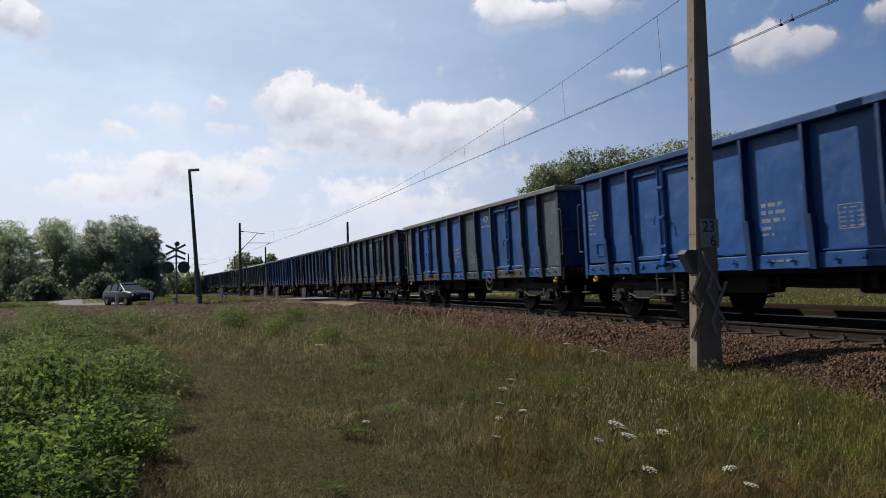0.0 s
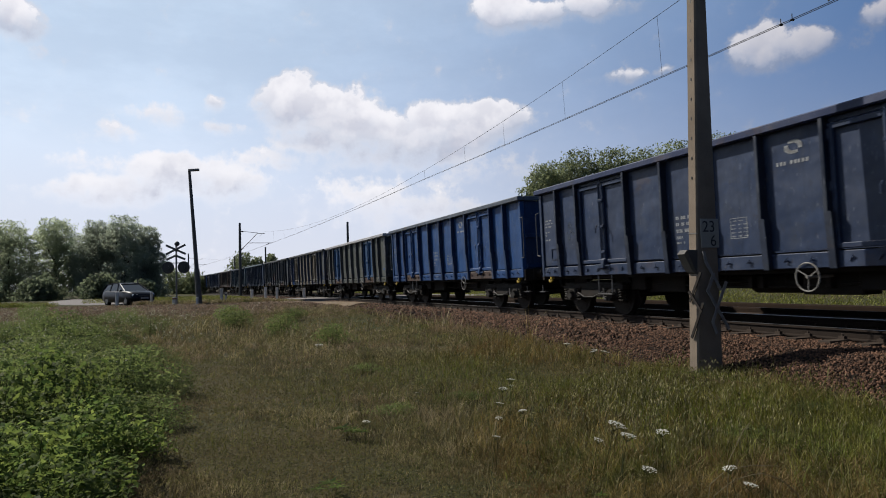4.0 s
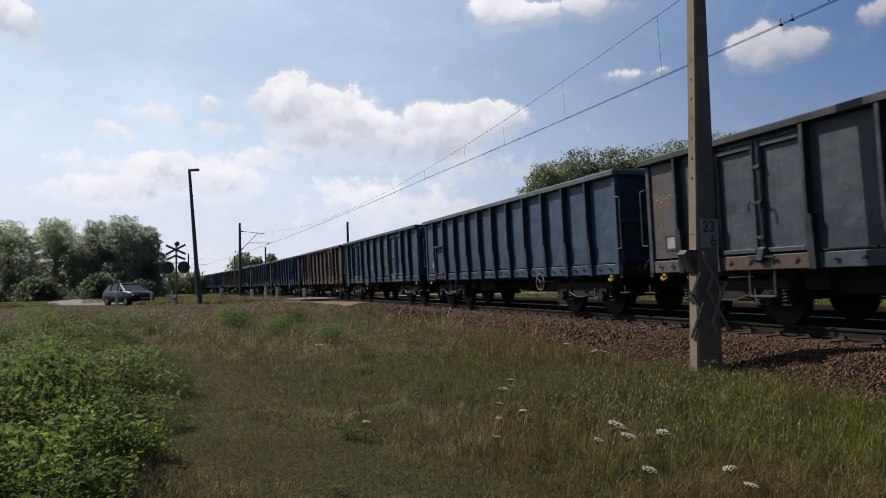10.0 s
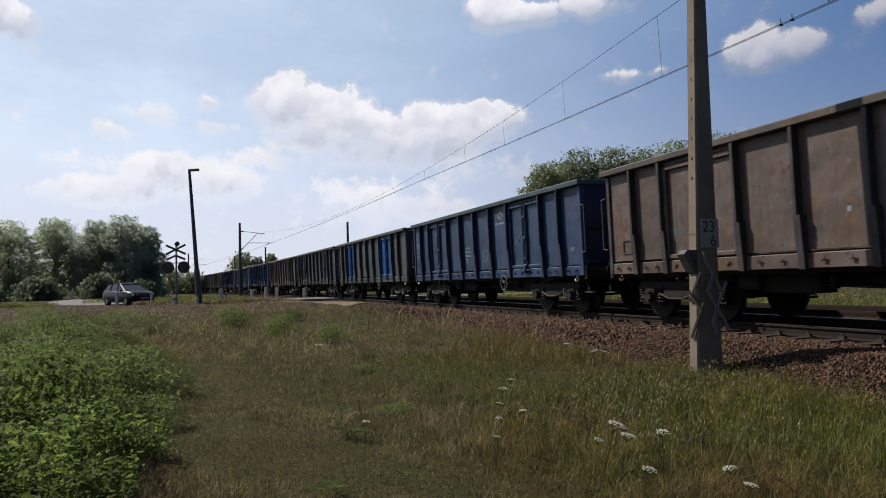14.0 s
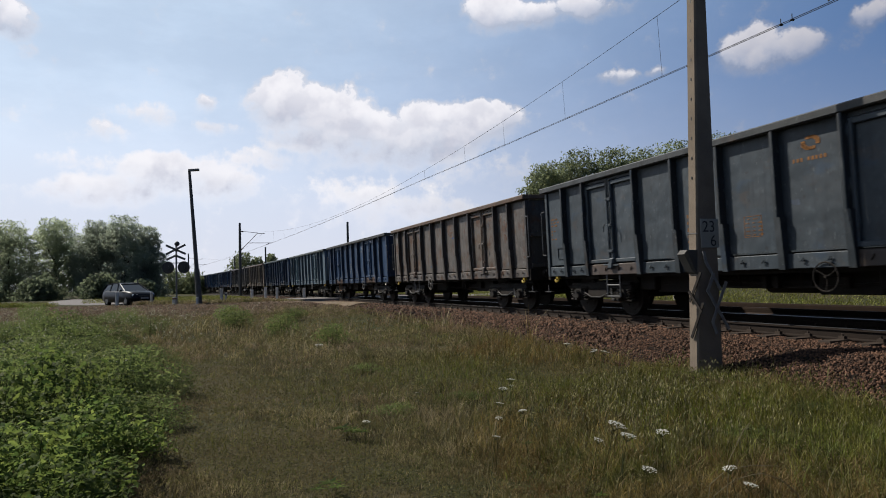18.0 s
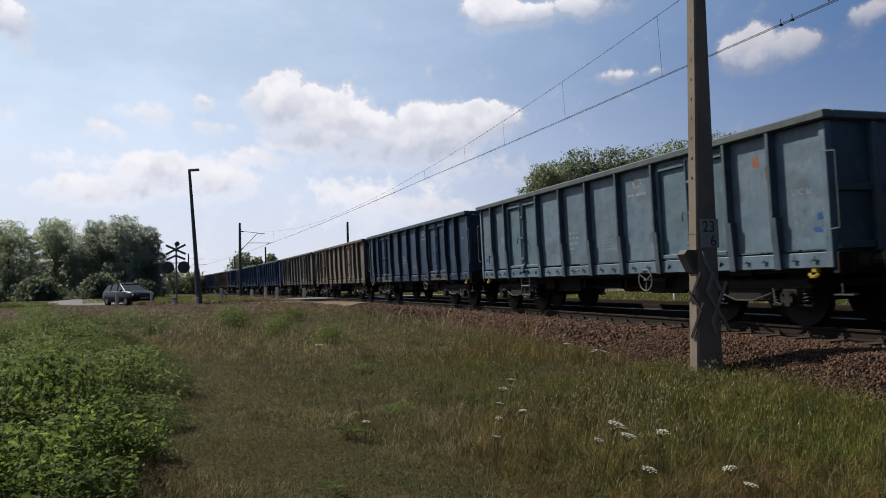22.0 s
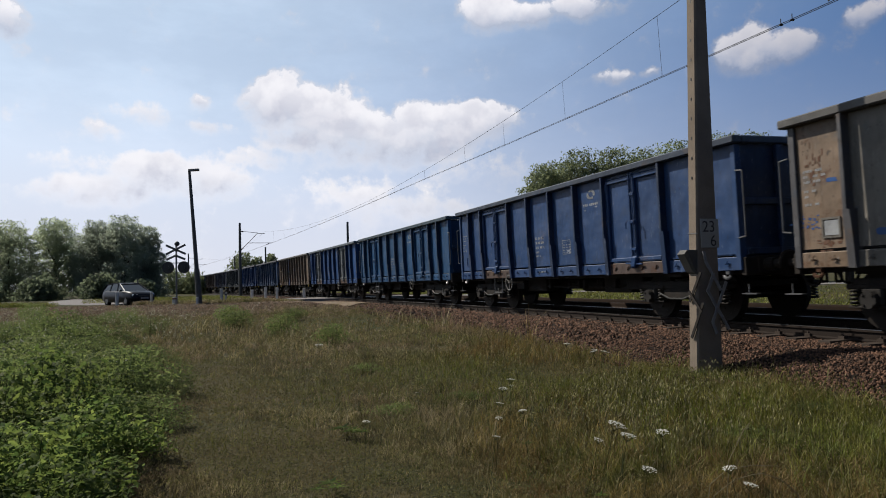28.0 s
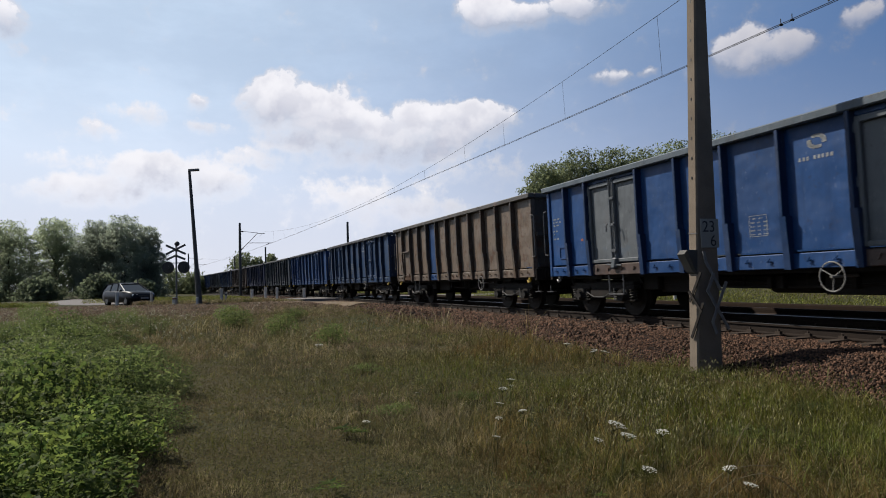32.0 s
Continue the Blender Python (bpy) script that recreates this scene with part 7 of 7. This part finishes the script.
def build_weeds():
    """Leafy weeds that crowd the edge of the meadow."""
    rng = random.Random(12)
    leaf = WEED_LEAF
    bright = leaf_surface("broad_weed_leaves", (0.075, 0.125, 0.036), (0.20, 0.25, 0.06), (0.10, 0.145, 0.04), 2.2, 0.6, 0.35)
    masters = []
    for k in range(4):
        lobes = [(rng.uniform(-0.4, 0.4), rng.uniform(-0.4, 0.4), rng.uniform(0.04, 0.72), rng.uniform(0.16, 0.34), rng.uniform(0.16, 0.34), rng.uniform(0.18, 0.3)) for _ in range(11)]
        size = (0.022, 0.018, 0.03, 0.04)[k]
        crown = crown_mesh("foliage", lobes, (3000, 3400, 2000, 1500)[k], size, 200 + k)
        bm = bmesh.new()
        for l in lobes:
            rod(bm, (l[0] * 0.5, l[1] * 0.5, -0.05), (l[0], l[1], l[2] + l[5] * 0.6), 0.007, 0.003, 5)
        masters.append((crown, solid("stalk", bm)))
    spots = []
    for y in np.arange(4.4, 20, 0.72):
        lo, hi = -0.72 * y, -float(np.interp(y, [4, 5, 8, 11, 14, 20], [0.55, 0.53, 0.43, 0.395, 0.395, 0.5])) * y - 0.3 + 0.25 * math.sin(y * 1.9)
        for x in np.arange(lo, hi, 0.88):
            tall = float(soft_field(np.array([x * 0.9]), np.array([y * 0.9]), 90)[0])
            rim = x > hi - 0.9
            if rim and rng.random() < 0.3:
                spots.append((x + rng.uniform(-0.2, 0.35), y + rng.uniform(-0.4, 0.4), rng.uniform(0.25, 0.5)))
            elif tall > (0.22 if y < 9 else 0.31):
                spots.append((x + rng.uniform(-0.3, 0.3), y + rng.uniform(-0.3, 0.3), rng.uniform(0.68, 1.05) * (0.42 + 0.9 * tall) * (1 - 0.03 * max(0, y - 14)) * (0.75 + 0.05 * min(y - 4, 5))))
    spots += [(-3.8, 7.6, 0.9), (-3.95, 7.0, 0.8), (-4.2, 8.3, 1.0), (-4.5, 7.5, 1.05), (-4.0, 8.9, 0.8), (-4.8, 8.4, 1.0), (-4.3, 6.6, 0.9), (-4.0, 9.9, 0.7), (-2.55, 4.3, 0.5), (-2.9, 4.7, 0.62), (-2.6, 4.95, 0.5), (-3.0, 5.4, 0.68), (-3.1, 4.3, 0.6), (-2.75, 3.9, 0.45), (-3.3, 5.9, 0.75), (-3.4, 6.5, 0.8), (-2.98, 6.05, 0.55), (-2.72, 5.5, 0.42)]
    spots += [(-2.6, 16.2, 0.5), (-4.4, 19, 0.7), (-6.5, 22, 0.8), (-8.8, 21, 0.9), (-7.6, 24.5, 0.8), (-5.6, 26, 0.7), (-1.4, 11.9, 0.22), (0.12, 9.0, 0.16), (2.84, 6.4, 0.16), (3.5, 7.1, 0.16), (-0.6, 8.2, 0.14), (-11, 25, 0.9), (-13, 27, 0.9), (-16, 27, 1.0)]
    stem_col = shade("weed_stems", (0.10, 0.12, 0.04), (0.08, 0.07, 0.03), 6, 40, 0.8)
    for x, y, k in spots:
        near = x < -0.42 * y and y < 8.2 and rng.random() < 0.6
        i = 3 if near else rng.randrange(3)
        z = float(lie_of_land([x], [y])[0])
        t = thing("weed_clump", "dense green leafy weeds with bright broad leaves" if near else "dense green leafy weeds growing waist high", "weeds", "weeds at the meadow edge",
                  at=Matrix.Translation((x, y, z)) @ Matrix.Rotation(rng.uniform(0, 6.28), 4, "Z") @ Matrix.Diagonal((1.1 * k ** 0.4, 1.1 * k ** 0.4, k * rng.uniform(0.7, 1.15), 1)))
        part("foliage", masters[i][0], bright if near else leaf, t)
        tagged(part("stalk", masters[i][1], stem_col, t), kind="stuff")
    # pale seed tufts over the weeds
    r = np.random.default_rng(77)
    pale = leaf_surface("weed_blossom", (0.42, 0.43, 0.28), (0.62, 0.59, 0.45), (0.34, 0.32, 0.18), 1.0, 0.2)
    y = np.sqrt(r.uniform(4.6 ** 2, 21 ** 2, 4300))
    x = r.uniform(-0.72, -0.36, 4300) * y
    keep = (soft_field(x * 1.5, y * 1.5, 61) > r.uniform(0.25, 0.75, 4300)) & (x < -0.44 * y + 1.2 * (y > 9))
    x, y = x[keep], y[keep]
    top = np.interp(y, [5, 12, 20, 24], [0.8, 1.0, 0.9, 0.6])
    join_blades("weed_blossom", [flecks(x, y, lie_of_land(x, y) + top * r.uniform(0.55, 1.1, len(x)), r.uniform(0.010, 0.022, len(x)) * np.interp(y, [5, 24], [1, 1.6]), r)], pale, "small pale seed tufts on the weeds", "weeds")
    # low broad-leaved plants in the open grass
    bm = bmesh.new()
    for k in range(14):
        a, r = k * 2.4, 0.06 + 0.008 * k
        p = Vector((math.cos(a) * r, math.sin(a) * r, 0.012 + 0.008 * (k % 3)))
        side = Vector((-math.sin(a), math.cos(a), 0)) * 0.03
        v = [bm.verts.new(q_) for q_ in (Vector((0, 0, 0.02)), p * 0.6 + side, p * 1.5, p * 0.6 - side)]
        bm.faces.new(v)
    low = solid("leaves", bm)
    for x, y, k in ((-1.07, 7.1, 1.0), (-0.96, 7.0, 0.9), (-0.86, 6.97, 0.7), (-0.88, 5.2, 0.7), (-0.82, 5.1, 0.55), (-0.95, 5.05, 0.5), (0.72, 6.4, 0.5), (1.02, 4.75, 0.4)):
        t = thing("low_weed", "low rosette of bright green leaves in the grass", "weeds", "rosettes in the grass", at=Matrix.Translation((x, y, float(lie_of_land([x], [y])[0]) + 0.09)) @ Matrix.Diagonal((k * 0.75, k * 0.75, k * 0.75, 1)))
        part("leaves", low, bright, t)


def build_flowers():
    white = shade("white_petals", (0.66, 0.65, 0.57), (0.5, 0.5, 0.4), 9, 80, 0.7, bump=0, grime=0.78)
    stalk = shade("flower_stalk", (0.10, 0.12, 0.04), (0.07, 0.07, 0.03), 9, 60, 0.8)
    rng = random.Random(4)
    bm = bmesh.new()
    for k in range(19):
        a, r = k * 2.4, 0.0135 * math.sqrt(k) * rng.uniform(0.85, 1.15)
        for j in range(5):
            q = Vector((math.cos(a) * r + rng.gauss(0, 0.0045), math.sin(a) * r + rng.gauss(0, 0.0045), 0.010 * (1 - (r / 0.06) ** 2) + rng.uniform(-0.004, 0.003)))
            bmesh.ops.create_icosphere(bm, subdivisions=1, radius=rng.uniform(0.0028, 0.0056), matrix=Matrix.Translation(q) @ Matrix.Diagonal((1, 1, 0.5, 1)))
    umbel = solid("umbel", bm)
    bm = bmesh.new()
    for k in range(12):
        a = k * 0.524
        rod(bm, (0, 0, -0.05), (math.cos(a) * 0.045, math.sin(a) * 0.045, 0.0), 0.0012, seg=4)
    rays = solid("rays", bm)
    bm = bmesh.new()
    rod(bm, (0, 0, -0.48), (0, 0, -0.05), 0.0028, 0.0018, 5)
    stem = solid("stem", bm)
    heads = [(1.26, 5.26, 1.05), (1.25, 4.88, 0.9), (1.51, 4.96, 0.75), (1.14, 4.02, 0.7), (1.59, 4.0, 0.65), (1.57, 3.68, 0.62), (0.71, 7.74, 0.8), (0.57, 7.11, 0.75), (0.67, 7.3, 0.5), (0.47, 6.28, 0.6), (0.63, 5.9, 0.6)]
    heads += [(0.41, 5.61, 0.5), (0.34, 4.95, 0.5), (1.02, 4.77, 0.55), (-2.42, 13.37, 1.3), (-0.65, 5.6, 0.55), (2.46, 10.82, 1.1), (2.3, 10.9, 0.9), (2.13, 12.28, 1.0), (2.38, 11.2, 0.8), (-0.3, 7.0, 0.35), (1.28, 5.12, 0.5)]
    for x, y, k in heads:
        z = 0.45 if y < 9 else 0.4
        t = thing("wild_carrot", "white flat-topped wild carrot flower in the grass", "flower", "white flowers", at=Matrix.Translation((x, y, z)) @ Matrix.Rotation(radians(rng.uniform(-22, 12)), 4, "X") @ Matrix.Rotation(radians(rng.uniform(-15, 15)), 4, "Y"))
        sc = Matrix.Diagonal((1.08 * k, 1.08 * k, 1.08 * k, 1))
        part("umbel", umbel, white, t).matrix_basis = sc
        tagged(part("rays", rays, stalk, t), kind="stuff").matrix_basis = sc
        part("stem", stem, stalk, t)
    straw = shade("dry_straw", (0.36, 0.3, 0.17), None, 8, 50, 0.8, bump=0)
    for bend in (((1.49, 4.0, 0.1), (1.5, 4.0, 0.3), (1.62, 4.0, 0.385), (1.72, 4.0, 0.41), (1.78, 4.0, 0.416), (1.88, 4.0, 0.38), (1.97, 4.0, 0.30), (2.0, 4.0, 0.2)),
                 ((1.56, 4.0, 0.1), (1.59, 4.0, 0.49), (1.64, 4.0, 0.58), (1.685, 4.0, 0.665), (1.72, 4.0, 0.70)),
                 ((1.45, 4.05, 0.1), (1.5, 4.05, 0.35), (1.6, 4.05, 0.43), (1.75, 4.05, 0.45), (1.9, 4.05, 0.44))):
        bm = bmesh.new()
        bent(bm, bend, 0.0025, 4)
        me = solid("straw", bm)
        me.materials.append(straw)
        tagged(new("dry_grass_stem", me), "long bent pale dry grass stem", "grass", "dry stems")


SKY_DOME = build_backdrop()
build_ground()
ribbon("road", [(-66, 150), (-46, 92), (-37, 70), (-29, 56), (-23.5, 49.6), (-14, 46.9), (-7, 46.6), (3, 48.5), (30, 57), (90, 80)], 2.6, 0.03, ASPHALT, "pale asphalt road to the level crossing", "road")
ribbon("sand_mound", [(-12.0, 43.4), (-9, 43.4), (-6.6, 42), (-4.8, 38.5), (-4.0, 36)], 1.0, 0.0, SAND, "bare sandy soil beside the crossing", "verge", False)
build_ballast()
build_track()
build_second_track()
build_overhead()
build_near_mast()
build_far_mast(83.6, 2.9, "grey catenary mast with a bracket arm")
build_far_mast(155.0, 2.9, "grey catenary mast far along the line")
build_far_mast(226.0, 2.9, "grey catenary mast far along the line")
for far_s in (125.0, 160.0):
    build_far_mast(far_s, -7.0, "thin far mast beyond the train", False, 7.4)
build_trees()
build_lamp()
build_signal()
build_bollards()
build_car()
build_train()
mark_wagons()
build_meadow()
build_weeds()
build_flowers()
build_stones()
motions()
